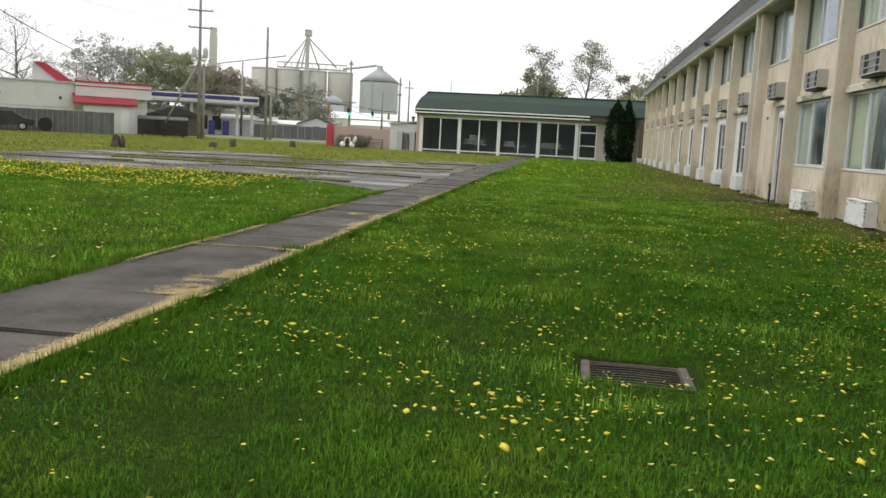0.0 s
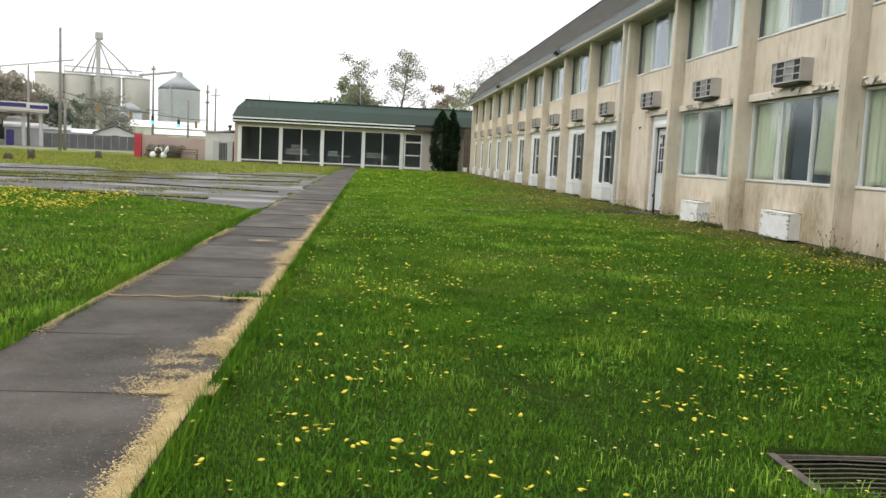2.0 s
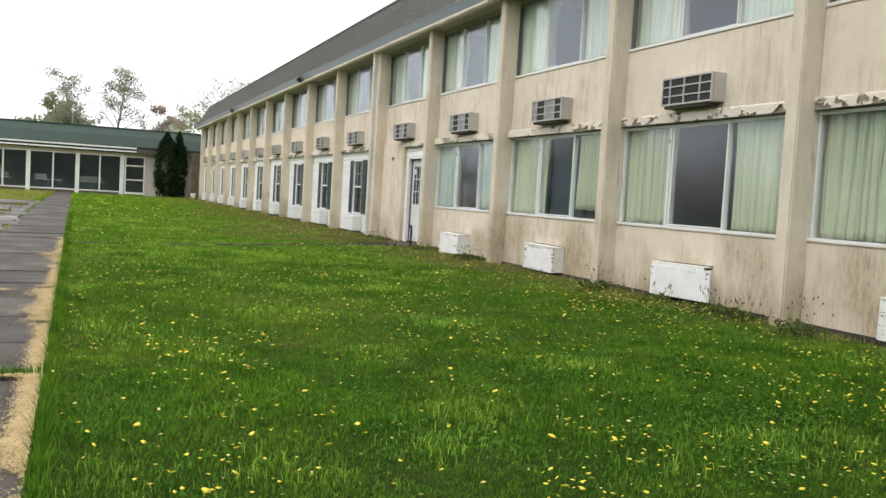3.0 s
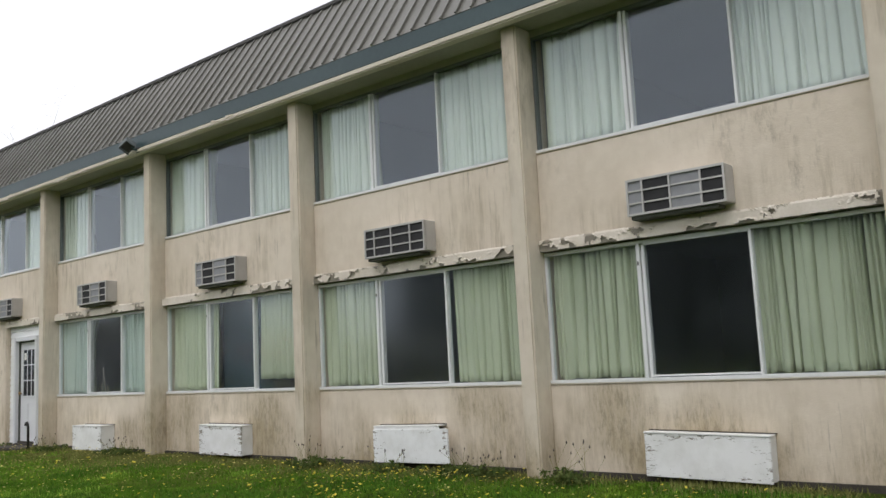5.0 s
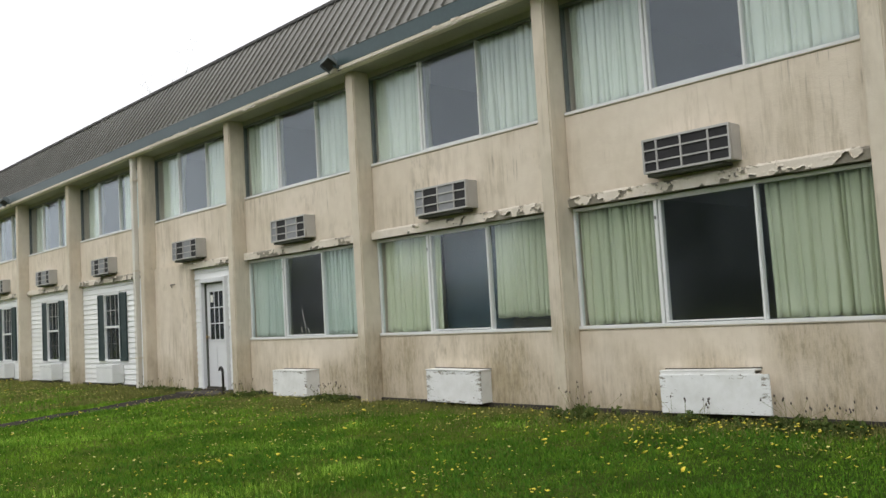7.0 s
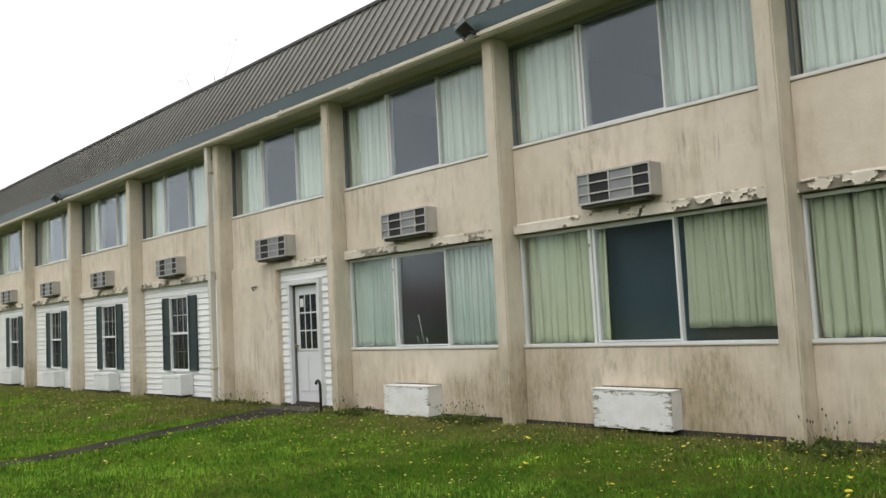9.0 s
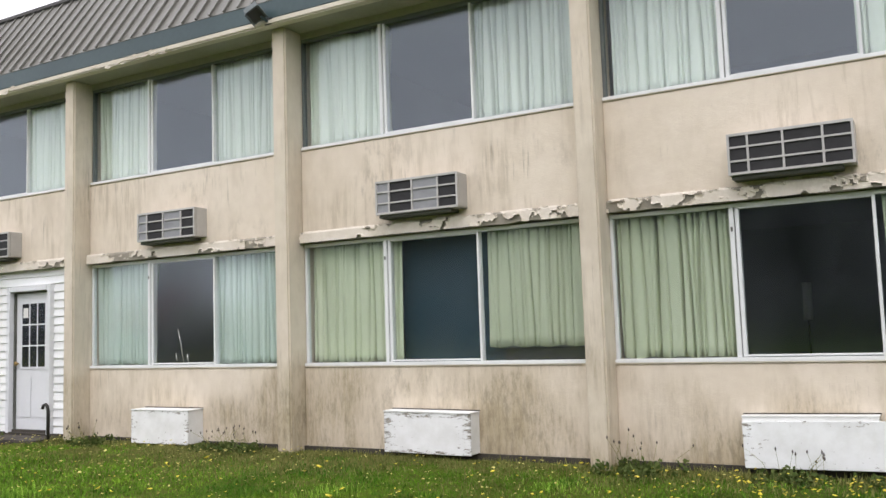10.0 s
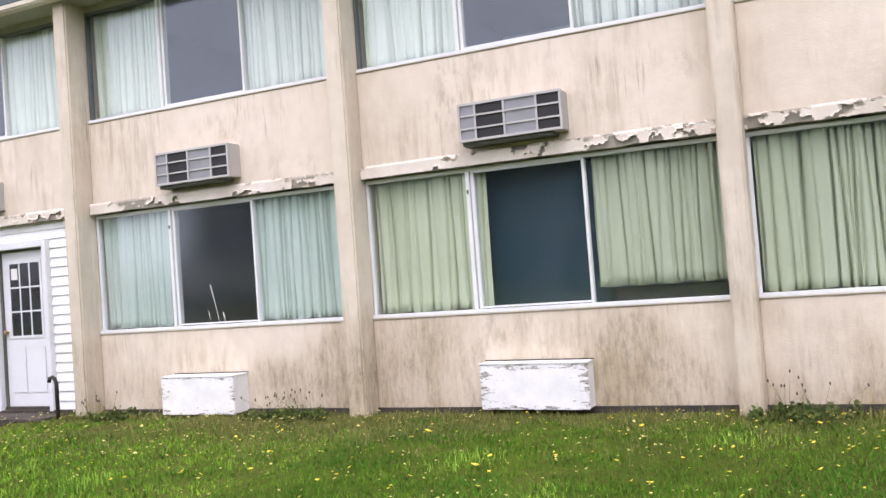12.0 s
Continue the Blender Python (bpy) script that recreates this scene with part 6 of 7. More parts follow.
for span, u, lit in ((0, 0.55, True), (0, 0.75, True), (0, 0.2, False), (0, 0.4, False), (0, 0.9, False)):
    a, b = (Vector(p) for p in SPANS[span])
    at = a.lerp(b, u) - Vector((0, 0, 0.5 * 4 * u * (1 - u)))
    sg = thing("traffic_signal", at, "traffic signal hung from the span wire" + (", showing green" if lit else ""), "traffic signal", "traffic signals")
    part("housing", boxes((-0.15, 0.15, -0.12, 0.12, -1.1, -0.2), bevel=0.03), DARK if lit else SIGNAL_YELLOW, sg)
    part("hanger", tubed([(0, 0, -0.22), (0, 0, 0.03)], 0.03, 6), DARK, sg)
    if lit:
        part("lens", tubed([(0, -0.16, -0.95), (0, -0.12, -0.95)], 0.17, 14), SIGNAL_GREEN, sg)

# ---- far houses and the grain elevator ----
house = thing("house", spot(-16.9, 128), "small white gabled house beyond the street", "house", turn=17)
part("wall", prism([(-2.4, 0), (-2.4, 2.1), (0, 3.0), (2.4, 2.1), (2.4, 0)], "y", 0, 7), WHITE_WALL, house)
part("roof", prism([(-2.8, 2.0), (0, 3.15), (2.8, 2.0), (2.8, 2.15), (0, 3.35), (-2.8, 2.15)], "y", -0.3, 7.3), SHINGLE, house)
part("window", boxes((-0.4, 0.5, -0.05, 0, 0.7, 1.8)), DARK, house)
for b, d, w, h in ((-13.6, 170, 9, 5.2), (-12.0, 150, 7, 3.4), (-18.8, 135, 6, 2.6), (-21.1, 132, 4, 3.0)):
    s2 = thing("far_building", spot(b, d), "pale low building beyond the street", "building", "far buildings", turn=-b)
    part("wall", boxes((-w, w, 0, 8, -0.1, h * 0.75)), WHITE_WALL, s2)
    part("roof", prism([(-0.3, h * 0.75), (4, h), (8.3, h * 0.75)], "x", -w - 0.2, w + 0.2), WHITE_METAL, s2)
fence_w = thing("street_fence", spot(-17.6, 124), "grey board fence along the street", "fence", turn=18)
board_w = mesh_of("board", boxes((0, 0.97, 0, 0.05, -0.1, 1.7)), FENCE_GREY)
for k in range(12):
    piece("board", board_w, fence_w, Matrix.Translation((-7 + k, 0, 0)))

for k, b in enumerate((-20.25, -18.72, -17.12, -15.45)):
    sl = thing("silo", spot(b, 262), "tall pale concrete grain silo", "silo", "grain silos", turn=-b)
    part("shell", lathe([(3.65, -0.2), (3.65, 18.4), (3.5, 18.7), (0.5, 18.9)], sides=36), SILO, sl)
    part("rim", lathe([(3.75, 18.2), (3.75, 18.55), (3.6, 18.6)], sides=36), SILO, sl)
link = thing("silo_gallery", spot(-17.5, 262), "steel conveyor gallery across the silo tops", "conveyor", turn=17)
part("gallery", boxes((-9, 11, -0.5, 0.5, 19.0, 19.4), (-9, 11, -0.5, 0.5, 20.5, 20.8)), STEEL, link)
for k in range(11):
    part("stanchion", boxes((-9 + 2 * k, -8.85 + 2 * k, -0.5, 0.5, 18.6, 20.5)), STEEL, link)
part("incline", tubed([(10, 0, 19.6), (20.0, 0, 21.3)], 0.35, 8), STEEL, link)
part("incline", tubed([(-26, 0, 19.0), (-6.5, 0, 22.4)], 0.2, 8), STEEL, link)
leg = thing("elevator_leg", spot(-17.6, 258), "tall steel grain elevator leg with spouts", "elevator tower", turn=17)
part("leg", boxes((-0.55, 0.55, -0.6, 0.6, 0, 28.2)), STEEL, leg)
part("head", boxes((-0.9, 1.2, -0.9, 0.9, 28.0, 29.8), bevel=0.1), STEEL, leg)
for x, z in ((-6.5, 19), (-3, 19), (3.5, 19), (8.5, 19.5), (-1.6, 19)):
    part("spout", tubed([(0, 0, 27.8), (x, 0, z)], 0.2, 6), STEEL, leg)
big = thing("grain_bin", spot(-12.95, 255), "big galvanised steel grain bin with conical roof", "grain bin")
part("shell", lathe([(5.5, 0)] + [(5.5 + 0.05 * (k % 2), 0.8 * k) for k in range(1, 21)], sides=40), BIN_STEEL, big)
part("roof", lathe([(5.75, 16.0), (3.0, 18.2), (0.9, 19.6), (0.8, 20.6), (0.1, 20.8)], sides=40), BIN_ROOF, big)
part("ladder", boxes((-1.2, -0.9, -5.75, -5.6, 0, 16.5)), STEEL, big)
small = thing("grain_bin", spot(-15.9, 225), "small pale domed grain bin", "grain bin")
part("shell", lathe([(2.9, 0), (2.9, 8.2)], sides=30), BIN_STEEL, small)
part("roof", lathe([(3.0, 8.2), (2.2, 9.4), (0.6, 10.2), (0.1, 10.4)], sides=30), BIN_ROOF, small)
tower = thing("far_tower", spot(-23.4, 240), "hazy square tower beyond the trees", "tower", turn=23)
part("shaft", boxes((-1.0, 1.0, -1.0, 1.0, 0, 24.5), bevel=0.1), SILO, tower)
part("head", boxes((-0.9, 0.9, -0.9, 0.9, 24.5, 26.5)), SILO, tower)


# ---- grass, flowers, weeds ----
def on_lawn(x, y):
    """True where grass grows: off the walk, the lot, the drain and the path."""
    right = -7.46 - 0.012 * (y + 13) + 0.05 * np.sin(3.1 * y) + 0.03 * np.sin(11 * y)
    left = -8.63 - 0.012 * (y + 13) + 0.04 * np.sin(2.3 * y)
    off_walk = (x > right) | (x < left)
    off_lot = ~inside(LOT, x + 0.1 * np.sin(5 * y), y + 0.12 * np.sin(4.3 * x))
    off_drain = ~((x > GRATE[0] - 0.04) & (x < GRATE[1] + 0.06) & (y > GRATE[2] + 0.03) & (y < GRATE[3] + 0.03))
    mid = np.interp(-x, [0, 1.6, 3.6, 5.6, 7.5], [1.45, 1.3, 0.42, -0.33, -0.75])
    off_path = np.abs(y - mid) > np.interp(-x, [0, 2, 7.5], [0.6, 0.3, 0.08])
    return off_walk & off_lot & off_drain & off_path & (x < -0.2 - 0.1 * np.sin(2.1 * y))


def blades(name, x0, x1, y0, y1, count, tall, wide, material, seed, bend=True, keep=None, label="short green lawn grass"):
    r = np.random.default_rng(seed)
    x, y = r.uniform(x0, x1, count), r.uniform(y0, y1, count)
    ok = on_lawn(x, y)
    if keep is not None:
        ok &= keep(x, y, r)
    x, y = x[ok], y[ok]
    n = len(x)
    patch = 0.25 + 0.75 * speckle(x, y, 0.8, 11) + 0.75 * speckle(x, y, 0.23, 12)
    h = tall * r.uniform(0.45, 1.15, n) * np.clip(patch, 0.4, 1.5)
    h *= np.clip(0.5 - 0.5 * x / 1.6, 0.5, 1.0)
    a, lean = r.uniform(0, 2 * np.pi, n), r.uniform(0.1, 1.0, n)
    z = ground_z(x, y) - 0.004
    side = np.stack([-np.sin(a), np.cos(a), 0 * a], 1) * (wide * r.uniform(0.6, 1.2, n))[:, None]
    go = np.stack([np.cos(a), np.sin(a), 0 * a], 1)
    foot = np.stack([x, y, z], 1)
    tip = foot + go * (h * lean)[:, None] + np.array([0, 0, 1.0]) * (h * (1 - 0.35 * lean))[:, None]
    if bend:
        mid = foot + go * (h * lean * 0.28)[:, None] + np.array([0, 0, 1.0]) * (h * 0.6)[:, None]
        co = np.stack([foot - side, foot + side, mid - side * 0.75, mid + side * 0.75, tip], 1).reshape(-1, 3)
        i = np.arange(n)[:, None] * 5
        tris = np.concatenate([i + (0, 1, 3), i + (0, 3, 2), i + (2, 3, 4)])
    else:
        co = np.stack([foot - side, foot + side, tip], 1).reshape(-1, 3)
        tris = np.arange(n)[:, None] * 3 + np.array([0, 1, 2])
    return tagged(new(name, tri_mesh(name, co, tris, material)), label, "grass", kind="stuff")


def tufts(x, y, r):
    """Keeps blades inside loose clumps only."""
    c = np.random.default_rng(8)
    cx, cy, cr = c.uniform(-9, -0.3, 130), -17 + 29 * c.uniform(0, 1, 130) ** 0.85, c.uniform(0.12, 0.42, 130)
    known = np.array(((-6.5, -11.85, 0.36), (-5.15, -11.83, 0.28), (-5.05, -13.45, 0.32), (-7.17, -10.6, 0.25), (-5.56, -7.33, 0.3)))
    cx, cy, cr = np.append(cx, known[:, 0]), np.append(cy, known[:, 1]), np.append(cr, known[:, 2])
    d = np.min(((x[:, None] - cx) ** 2 + 1.6 * (y[:, None] - cy) ** 2) / cr**2, axis=1)
    return r.uniform(0, 1, len(x)) < np.exp(-d)


blades("lawn_grass", -8.0, -1.6, -18.6, -11.5, 320000, 0.04, 0.0018, GRASS, 1)
blades("lawn_grass", -8.0, 0.0, -13.5, -4.0, 240000, 0.04, 0.0034, GRASS, 2, bend=False)
blades("lawn_grass", -8.0, 0.0, -13.5, -4.0, 95000, 0.04, 0.0034, GRASS_FAR, 10, bend=False)
blades("lawn_grass", -1.6, 0.0, -18.6, -12.0, 34000, 0.044, 0.0035, GRASS, 3)
blades("lawn_grass", -8.6, 0.0, -4.0, 10.0, 170000, 0.055, 0.007, GRASS_FAR, 4, bend=False)
blades("lawn_grass", -9.5, 0.0, 10.0, 49.0, 90000, 0.1, 0.016, GRASS_FAR, 5, bend=False)
blades("lawn_grass", -16.0, -8.5, -17.5, 1.4, 180000, 0.06, 0.006, GRASS_FAR, 6, bend=False)
blades("lawn_grass", -30.0, -16.0, -10.0, 0.4, 60000, 0.1, 0.014, GRASS_FAR, 7, bend=False)
blades("lawn_grass", -8.0, -0.2, -28.0, -18.6, 45000, 0.06, 0.007, GRASS_FAR, 12, bend=False)
blades("lawn_grass", -30.0, -8.5, -28.0, -10.0, 60000, 0.08, 0.011, GRASS_FAR, 13, bend=False)
blades("verge_grass", -50.0, -8.6, 0.0, 62.0, 150000, 0.1, 0.034, VERGE, 8, bend=False, label="yellowish rough grass on the verge")
blades("grass_tufts", -9.0, -0.3, -18.6, 12.0, 420000, 0.075, 0.0026, GRASS_TALL, 9, keep=tufts, label="taller bright green grass tufts in the lawn")


def strip(name, count, place, tall, wide, material, seed, label):
    """Upright blades at places drawn by a function."""
    r = np.random.default_rng(seed)
    x, y, z = place(r, count)
    n = len(x)
    a, lean, h = r.uniform(0, 2 * np.pi, n), r.uniform(0.1, 0.8, n), tall * r.uniform(0.3, 1.2, n)
    side = np.stack([-np.sin(a), np.cos(a), 0 * a], 1) * (wide * r.uniform(0.6, 1.3, n))[:, None]
    foot = np.stack([x, y, z], 1)
    tip = foot + np.stack([np.cos(a) * h * lean, np.sin(a) * h * lean, h * (1 - 0.3 * lean)], 1)
    co = np.stack([foot - side, foot + side, tip], 1).reshape(-1, 3)
    return tagged(new(name, tri_mesh(name, co, np.arange(n)[:, None] * 3 + np.array([0, 1, 2]), material)), label, "weeds", kind="stuff")


def along_wall(r, n):
    x, y = -0.1 - np.abs(r.normal(0, 0.28, n)), r.uniform(-18, 44, n)
    keep = (np.sin(2.3 * y) + np.sin(5.9 * y + 1) + r.normal(0, 0.9, n) > -0.2) & ~((y > 0.7) & (y < 1.9))
    x, y = x[keep], y[keep]
    return x, y, ground_z(x, y)


def along_walk(r, n):
    y = r.uniform(-18.5, 12, n)
    x = np.where(r.uniform(0, 1, n) < 0.55, walk_right(y) + 0.0 + np.abs(r.normal(0, 0.035, n)), walk_right(y) - 1.2 - np.abs(r.normal(0, 0.05, n)))
    keep = (x > walk_right(y) - 0.6) | (y < -3)
    x, y = x[keep], y[keep]
    return x, y, ground_z(x, y) - 0.01


strip("edge_grass", 52000, along_walk, 0.115, 0.0035, GRASS, 35, "longer green grass hanging over the edge of the walk")
strip("wall_weeds", 70000, along_wall, 0.075, 0.005, WEED, 31, "brownish weeds along the foot of the wall")


def by_the_door(r, n):
    x, y = -0.15 - np.abs(r.normal(0, 0.65, n)), r.normal(0.2, 4.2, n)
    keep = on_lawn(x, y) & (speckle(x, y, 0.5, 21) + 0.6 * speckle(x, y, 0.17, 22) + r.normal(0, 0.1, n) > 0.72)
    return x[keep], y[keep], ground_z(x[keep], y[keep])


strip("dry_sward", 110000, by_the_door, 0.05, 0.005, WEED, 37, "dry brownish weeds spread before the door")


def far_wall_weeds(r, n):
    """Dry brownish growth that thins out from the far wall."""
    y = 2.0 + 42 * r.uniform(0, 1, n) ** 1.3
    x = -0.25 - np.abs(r.normal(0, 1.3, n)) * (0.5 + speckle(y, y * 0, 3.0, 25))
    keep = on_lawn(x, y) & (speckle(x, y, 1.2, 26) + 0.5 * speckle(x, y, 0.4, 27) + r.normal(0, 0.12, n) > 0.62)
    return x[keep], y[keep], ground_z(x[keep], y[keep])


strip("dry_verge", 90000, far_wall_weeds, 0.085, 0.011, WEED, 45, "dry brownish weeds along the far part of the wall")
clumps = ((-0.45, -7.6, 0.34), (-0.4, -3.1, 0.26), (-0.4, -2.6, 0.2), (-0.45, -0.35, 0.22), (-0.5, -11.45, 0.36), (-0.4, -9.9, 0.24), (-0.4, -10.4, 0.2), (-0.35, 2.4, 0.2), (-0.4, 3.3, 0.22), (-0.4, -8.9, 0.2))


for k, (cx, cy, ch) in enumerate(clumps):
    weed = thing("weed_clump", (cx, cy, float(ground_z(cx, cy))), "bushy green weed with thin stalks at the wall", "weeds", "weeds along the wall")
    wr = random.Random(300 + k)
    low_leaves = [(wr.gauss(0, 0.1), wr.gauss(0, 0.17), wr.uniform(0.01, 0.3 * ch)) for _ in range(26)]
    leaf_cloud("leaf_mat", low_leaves, [0.075] * 26, 520, 0.026, OLIVE, weed, 310 + k, flat=0.8)["kind"] = "stuff"
    stalks, heads = bmesh.new(), bmesh.new()
    for _ in range(11):
        x, y, h = wr.gauss(0, 0.07), wr.gauss(0, 0.15), ch * wr.uniform(0.6, 1.35)
        dx, dy = wr.gauss(0, 0.06), wr.gauss(0, 0.11)
        tube(stalks, [(x, y, 0), (x + 0.3 * dx, y + 0.3 * dy, 0.55 * h), (x + dx, y + dy, h)], [0.0024, 0.002, 0.0016], 3)
        tube(heads, [(x + dx, y + dy, h - 0.004), (x + dx, y + dy, h + 0.008), (x + dx, y + dy, h + 0.026)], [0.003, 0.009, 0.002], 5)
    part("stalk_tuft", stalks, WEED, weed)["kind"] = "stuff"
    part("seed_tuft", heads, FENCE_BROWN, weed, "brown seed heads")["kind"] = "stuff"


def at_joint(r, n):
    x, y = -7.56 + r.normal(0, 0.1, n), -12.44 + r.normal(0, 0.05, n)
    return x, y, np.full(n, -0.085)


strip("joint_weed", 260, at_joint, 0.075, 0.007, CLOVER, 36, "small green weed in a joint of the walk")


def crack_weeds(r, n):
    """Rows of grass in the joints of the lot."""
    x, y = r.uniform(-23.2, -9.3, n * 4), r.uniform(0.8, 24.5, n * 4)
    u, v = x + 0.4 * y, y - 0.4 * x
    islands = 0.55 * speckle(u, v, 2.6, 31) + 0.45 * speckle(v, u, 0.8, 32)
    seams = np.abs((y + 0.5 * np.sin(0.9 * x) + 0.25 * np.sin(2.7 * x)) % 7.3 - 3.65) < 0.05 + 0.3 * speckle(x, y, 1.1, 33) ** 2
    keep = inside(LOT, x, y) & ((islands + r.normal(0, 0.05, n * 4) > 0.67) | (seams & (speckle(x, y, 1.7, 34) > 0.42)))
    x, y = x[keep][:n], y[keep][:n]
    return x, y, np.full(len(x), -0.078)




def seam_weeds(r, n):
    """Grass that grows along the broken edges of the lot."""
    xs, ys = [], []
    for k, line in enumerate(SEAMS):
        for (ax, ay), (bx, by) in zip(line, line[1:]):
            m = int(n * math.dist((ax, ay), (bx, by)) / 45)
            u = r.uniform(0, 1, m)
            x, y = ax + (bx - ax) * u, ay + (by - ay) * u + 0.12 + r.normal(0, 0.13, m)
            keep = speckle(x, y, 0.9, 70 + k) > 0.35
            xs.append(x[keep])
            ys.append(y[keep])
    x, y = np.concatenate(xs), np.concatenate(ys)
    return x, y, np.full(len(x), -0.07)


strip("lot_seam_grass", 26000, seam_weeds, 0.07, 0.012, VERGE, 39, "yellow-green grass along the broken edges of the lot")
strip("lot_weeds", 20000, crack_weeds, 0.05, 0.014, WEED, 33, "weeds growing in the cracks of the parking lot")


def flowers(name, count, size, material, seed, label, area, cluster=0.5, rise=0.07, near=()):
    """Small round many-petalled heads; part of them in clusters."""
    r = np.random.default_rng(seed)
    x0, x1, y0, y1 = area
    many = count * 9
    x, y = r.uniform(x0, x1, many), r.uniform(y0, y1, many)
    dense = (0.5 * speckle(x, y, 1.3, seed) + 0.5 * speckle(x, y, 0.42, seed + 1)) ** 5
    weight = (1 - cluster) * 0.06 + cluster * dense
    chosen = r.uniform(0, 1, many) < weight * count / weight.sum()
    x, y = x[chosen], y[chosen]
    for nx, ny, spread in near:
        x, y = np.append(x, nx + r.normal(0, spread, 24)), np.append(y, ny + r.normal(0, spread * 1.2, 24))
    ok = on_lawn(x, y)
    x, y = x[ok], y[ok]
    n, m = len(x), 9
    s = size * np.clip(r.lognormal(-0.15, 0.32, n), 0.45, 1.7)
    z = ground_z(x, y) + rise * r.uniform(0.5, 1.35, n)
    tx, ty = r.normal(0, 0.25, n), r.normal(0, 0.25, n) - 0.1
    co = np.zeros((n, m + 2, 3))
    co[:, 0] = np.stack([x, y, z + 0.3 * s], 1)
    for j in range(m):
        a = 2 * np.pi * j / m + r.uniform(0, 0.3, n)
        q = s * r.uniform(0.62, 1.2, n)
        px, py = q * np.cos(a), q * np.sin(a)
        co[:, 1 + j] = np.stack([x + px, y + py, z + tx * px + ty * py + 0.1 * s], 1)
    co[:, m + 1] = np.stack([x, y, z - 0.35 * s], 1)
    base = np.arange(n)[:, None] * (m + 2)
    tris = np.concatenate([base + (0, 1 + j, 1 + (j + 1) % m) for j in range(m)] + [base + (m + 1, 1 + (j + 1) % m, 1 + j) for j in range(m)])
    return tagged(new(name, tri_mesh(name, co.reshape(-1, 3), tris, material)), label, "dandelions", kind="stuff")


yellow_text, pale_text = "yellow dandelion flowers scattered in the lawn", "pale closed dandelion heads scattered in the lawn"
flowers("dandelions", 1250, 0.0135, PETAL, 51, yellow_text, (-7.4, -0.3, -18.5, -6.0), 0.7)
flowers("dandelions", 60, 0.014, PETAL, 50, yellow_text, (-7.4, -2.0, -18.0, -8.0), 0.5, near=((-6.9, -15.6, 0.13), (-6.4, -15.8, 0.14), (-6.6, -14.5, 0.16), (-4.98, -14.85, 0.16), (-4.4, -14.1, 0.2), (-5.2, -16.8, 0.2), (-4.8, -16.9, 0.2), (-4.0, -16.6, 0.25), (-3.2, -8.5, 0.2), (-0.7, -8.6, 0.2), (-0.6, -9.6, 0.22), (-0.75, -10.3, 0.25), (-1.0, -9.2, 0.3), (-5.8, -16.3, 0.2)))
flowers("dandelions", 420, 0.015, PETAL, 52, yellow_text, (-7.6, -0.3, -6.0, 12.0), 0.6)
flowers("dandelions", 3600, 0.026, PETAL, 53, yellow_text, (-24.0, -11.5, -5.5, 0.2), 0.6, 0.09)
flowers("dandelions", 700, 0.03, PETAL, 54, yellow_text, (-9.0, -0.3, 12.0, 46.0), 0.5)
flowers("dandelions", 110, 0.018, PETAL, 55, yellow_text, (-2.2, -0.3, -12.0, -3.0), 0.8)
flowers("pale_dandelions", 2000, 0.0095, PETAL_PALE, 56, pale_text, (-7.6, -0.3, -18.5, -2.0), 0.6)
flowers("pale_dandelions", 700, 0.012, PETAL_PALE, 59, pale_text, (-2.2, -0.25, -5.0, 9.0), 0.5, 0.09)
flowers("pale_dandelions", 600, 0.018, PETAL_PALE, 57, pale_text, (-14.0, -9.1, -16.0, 0.0), 0.2)
flowers("pale_dandelions", 500, 0.016, PETAL_PALE, 58, pale_text, (-7.6, -0.3, -2.0, 12.0), 0.3)


def broad(r, n):
    x, y = r.uniform(-7.3, -0.4, n), r.uniform(-18.4, -4.0, n)
    keep = on_lawn(x, y) & (speckle(x, y, 0.9, 14) + 0.8 * speckle(x, y, 0.3, 15) + r.normal(0, 0.12, n) > 1.0)
    return x[keep], y[keep], ground_z(x[keep], y[keep])


strip("broad_leaves", 90000, broad, 0.045, 0.008, CLOVER, 34, "low broad-leaved plantain in the lawn")


def leaflets(name, count, size, seed, area, label):
    """Small flat leaves in low mats, nearly level, three to a stalk."""
    r = np.random.default_rng(seed)
    x, y = r.uniform(area[0], area[1], count), r.uniform(area[2], area[3], count)
    keep = on_lawn(x, y) & (0.6 * speckle(x, y, 1.5, 17) + 0.4 * speckle(x, y, 0.4, 18) + r.normal(0, 0.09, count) > 0.68)
    x, y = np.repeat(x[keep], 3), np.repeat(y[keep], 3)
    n = len(x)
    a = np.tile([0.0, 2.1, 4.2], n // 3) + np.repeat(r.uniform(0, 6.3, n // 3), 3)
    k = size * np.repeat(r.uniform(0.6, 1.3, n // 3), 3)
    z = ground_z(x, y) + np.repeat(r.uniform(0.014, 0.05, n // 3), 3)
    u = np.stack([np.cos(a), np.sin(a), r.normal(0.1, 0.35, n)], 1) * k[:, None]
    v = np.stack([-np.sin(a), np.cos(a), r.normal(0, 0.3, n)], 1) * (0.48 * k)[:, None]
    c = np.stack([x, y, z], 1)
    co = np.stack([c, c + 0.6 * u - v, c + u, c + 0.6 * u + v], 1).reshape(-1, 3)
    i = np.arange(n)[:, None] * 4
    return tagged(new(name, tri_mesh(name, co, np.concatenate([i + (0, 1, 2), i + (0, 2, 3)]), CLOVER)), label, "clover", kind="stuff")


leaflets("clover", 30000, 0.015, 41, (-7.4, -2.4, -18.6, -12.0), "dark green clover in low mats in the lawn")


# ---- the walk, slab by slab, and dry clippings on it ----
pavement = thing("pavement", (0, 0, 0), "dark weathered concrete walk of square slabs", "pavement", kind="structure")
SLAB = 1.27
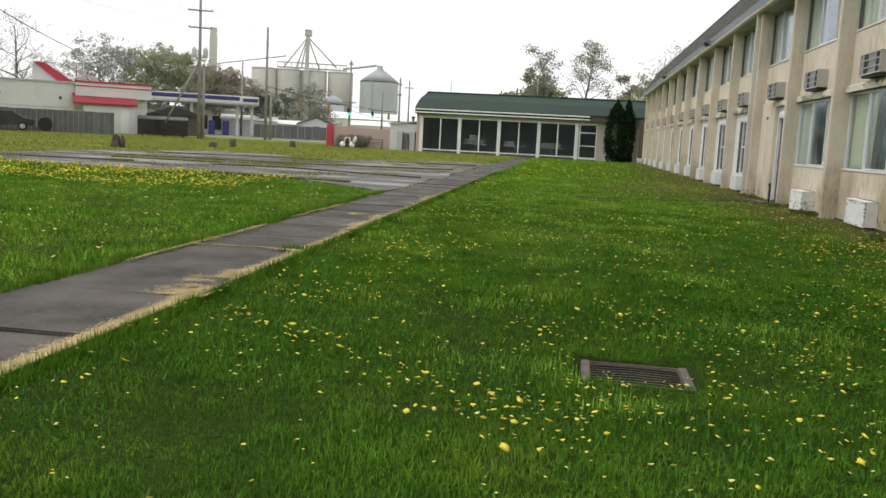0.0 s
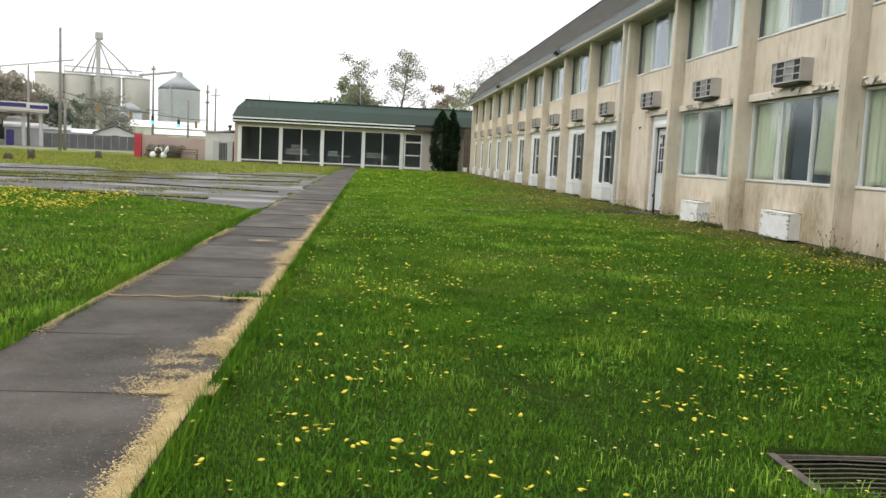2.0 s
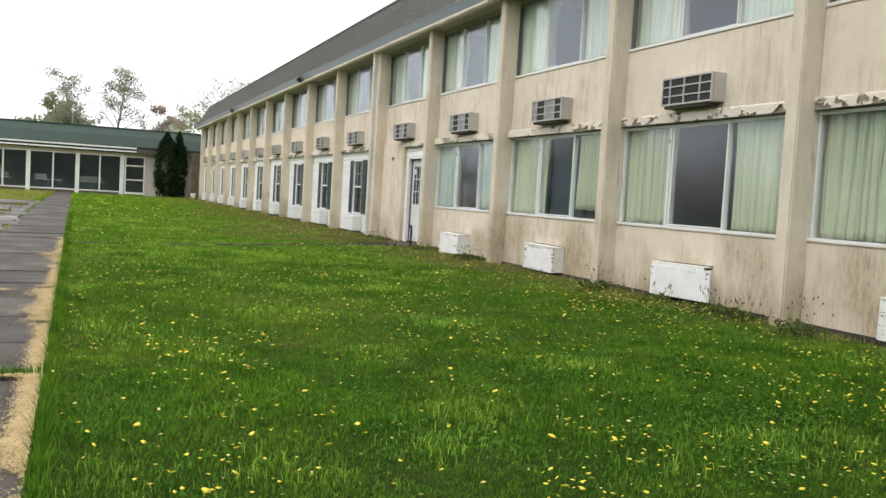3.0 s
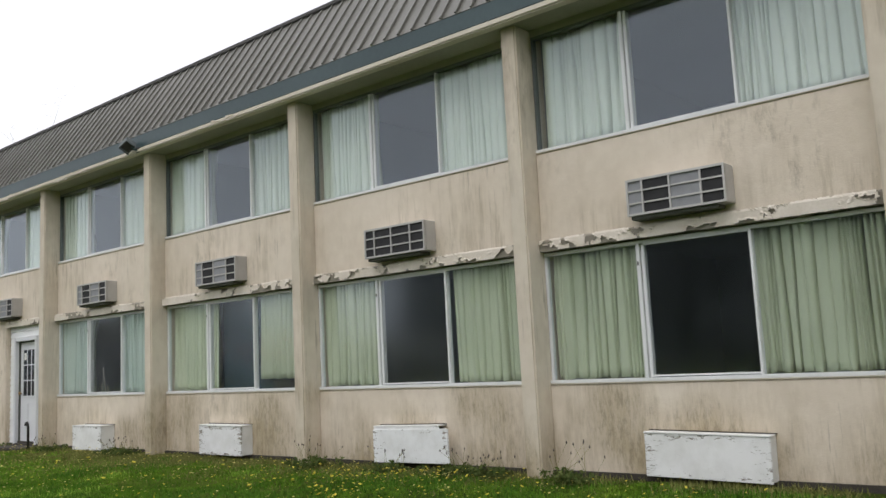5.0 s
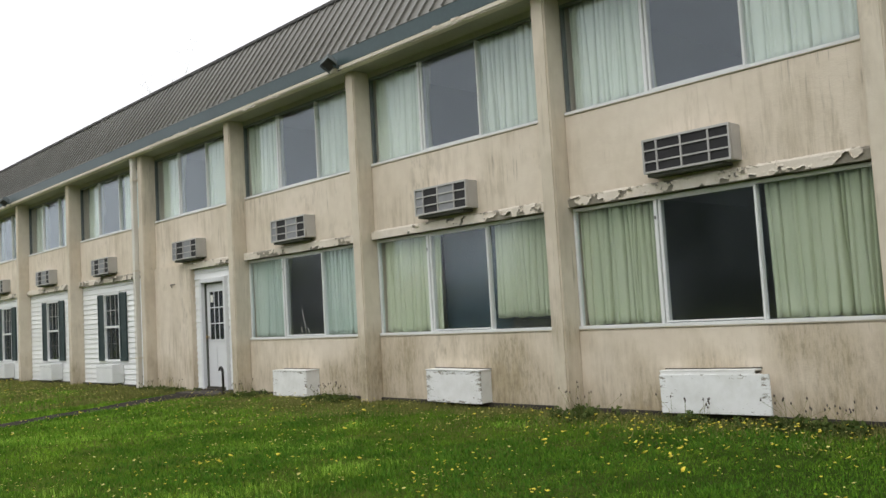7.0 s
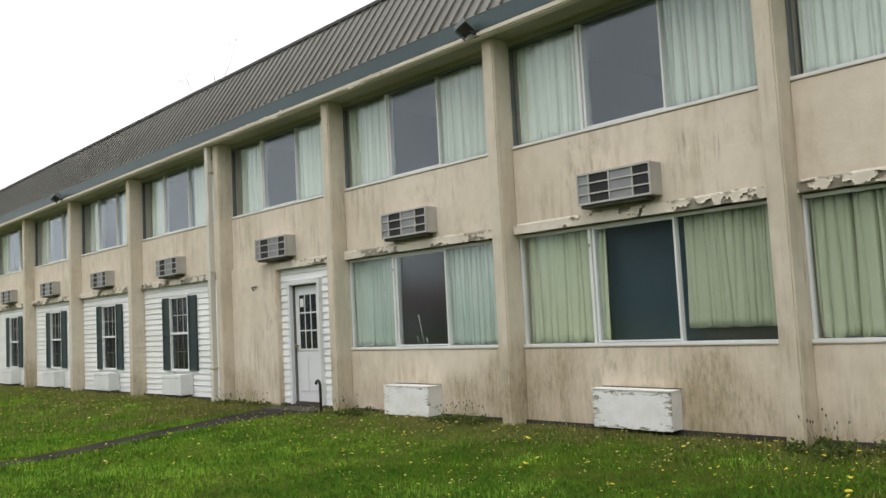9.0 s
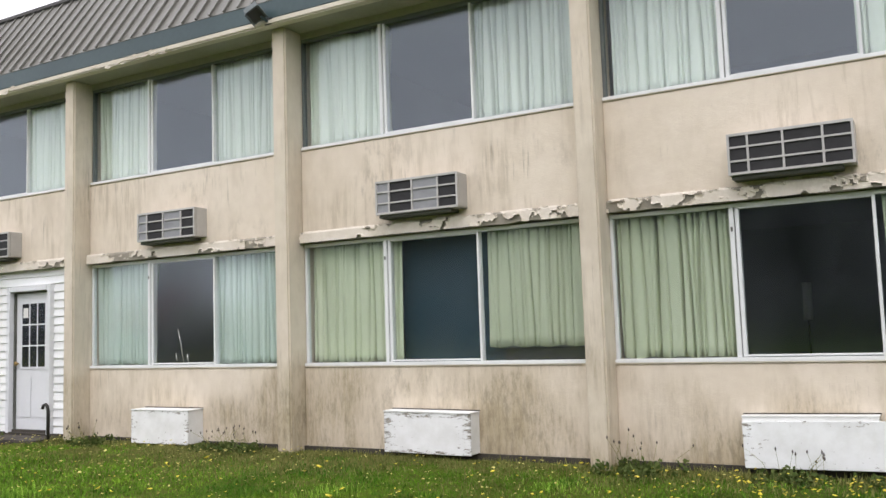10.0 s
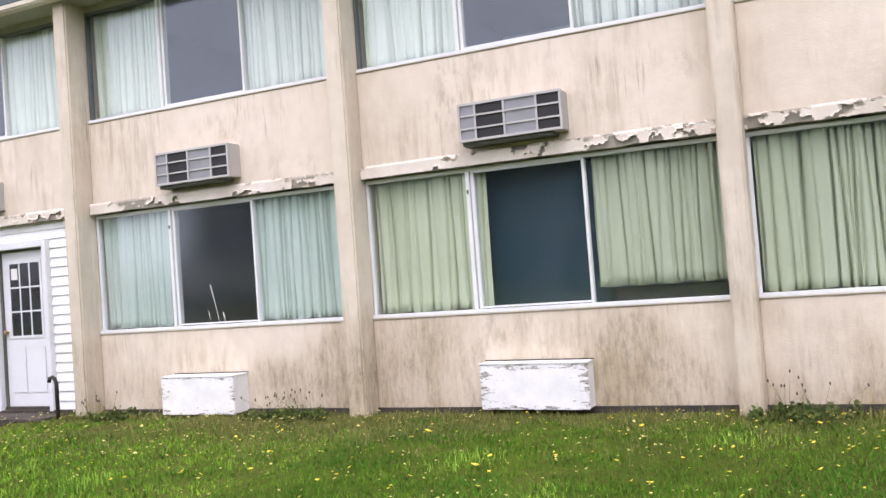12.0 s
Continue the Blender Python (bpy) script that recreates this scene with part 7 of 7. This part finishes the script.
slab_data = [mesh_of("slab", boxes((-0.61, 0.61, 0.009, SLAB - 0.009, -0.12, 0.0), bevel=0.01), CONCRETE) for _ in range(1)][0]
joint = new("bedding", mesh_of("bedding", prism([(-7.2, -32), (-8.17, 49.5), (-9.42, 49.5), (-8.45, -32)], "z", -0.3, -0.105), DARK_BASE))
joint.parent = pavement
slab_rng = random.Random(12)
for k in range(64):
    y = -15.1 - SLAB * 13 + SLAB * k
    if y < 49:
        piece("slab", slab_data, pavement, pose(walk_right(y) - 0.61, y, -0.085 + slab_rng.uniform(-0.008, 0.008), slab_rng.uniform(-0.3, 0.3), slab_rng.uniform(-0.4, 0.4), slab_rng.uniform(0.4, 1.0)))


def on_walk_edge(r, n):
    """Drifts of clippings along the walk's edge and in some joints."""
    y = -17.5 + 17.5 * r.uniform(0, 1, n) ** 1.25
    far = np.abs(r.normal(0, 1, n)) * (0.05 + 0.1 * np.clip(np.sin(1.25 * y + 0.6) + 0.6 * np.sin(2.9 * y), 0, 2))
    x = walk_right(y) - 0.01 - far
    rough = 0.55 * speckle(x, y, 0.3, 3) + 0.3 * speckle(x, y, 0.11, 4) + 0.15 * speckle(x, y, 0.04, 5)
    keep = rough > 0.33 + 1.0 * far + r.normal(0, 0.07, n)
    x, y = x[keep], y[keep]
    k, j = n // 16, n // 40
    jx = 1.15 * r.uniform(0, 1, k) ** 1.4
    x = np.concatenate([x, walk_right(-12.55) - jx, walk_right(-15.1) + 0.05 - np.abs(r.normal(0, 0.15, j)), walk_right(-8.3) - 0.55 + r.normal(0, 0.07, j // 5)])
    y = np.concatenate([y, -12.55 + 0.035 * np.sin(5 * jx) + 0.02 * np.sin(17 * jx) + r.normal(0, 0.005 + 0.03 * np.exp(-6 * jx)), -15.14 + np.abs(r.normal(0, 0.07, j)), -8.3 + r.normal(0, 0.06, j // 5)])
    ly = -17.5 + 20 * r.uniform(0, 1, n // 6)
    lx = walk_right(ly) - 1.2 + np.abs(r.normal(0, 0.03, n // 6)) * (0.4 + 1.6 * speckle(ly, ly * 0, 0.7, 6))
    some = speckle(ly, ly * 0, 0.9, 7) + r.normal(0, 0.12, n // 6) > 0.6
    return np.append(x, lx[some]), np.append(y, ly[some])


def clippings(count, length, wide, seed):
    r = np.random.default_rng(seed)
    x, y = on_walk_edge(r, count)
    n = len(x)
    a = r.uniform(0, 2 * np.pi, n)
    z = -0.083 + 0.012 + r.uniform(0, 0.012, n)
    l, w = length * r.uniform(0.4, 1.2, n), wide * r.uniform(0.5, 1.3, n)
    u, v = np.stack([np.cos(a), np.sin(a), r.normal(0, 0.12, n)], 1), np.stack([-np.sin(a), np.cos(a), 0 * a], 1)
    c = np.stack([x, y, z], 1)
    co = np.stack([c - u * l[:, None] - v * w[:, None], c + u * l[:, None], c - u * l[:, None] * 0.6 + v * w[:, None]], 1).reshape(-1, 3)
    return tagged(new("dry_clippings", tri_mesh("dry_clippings", co, np.arange(n)[:, None] * 3 + np.array([0, 1, 2]), STRAW)), "tan dry grass clippings lying along the walk", "clippings", kind="stuff")


clippings(170000, 0.009, 0.003, 61)
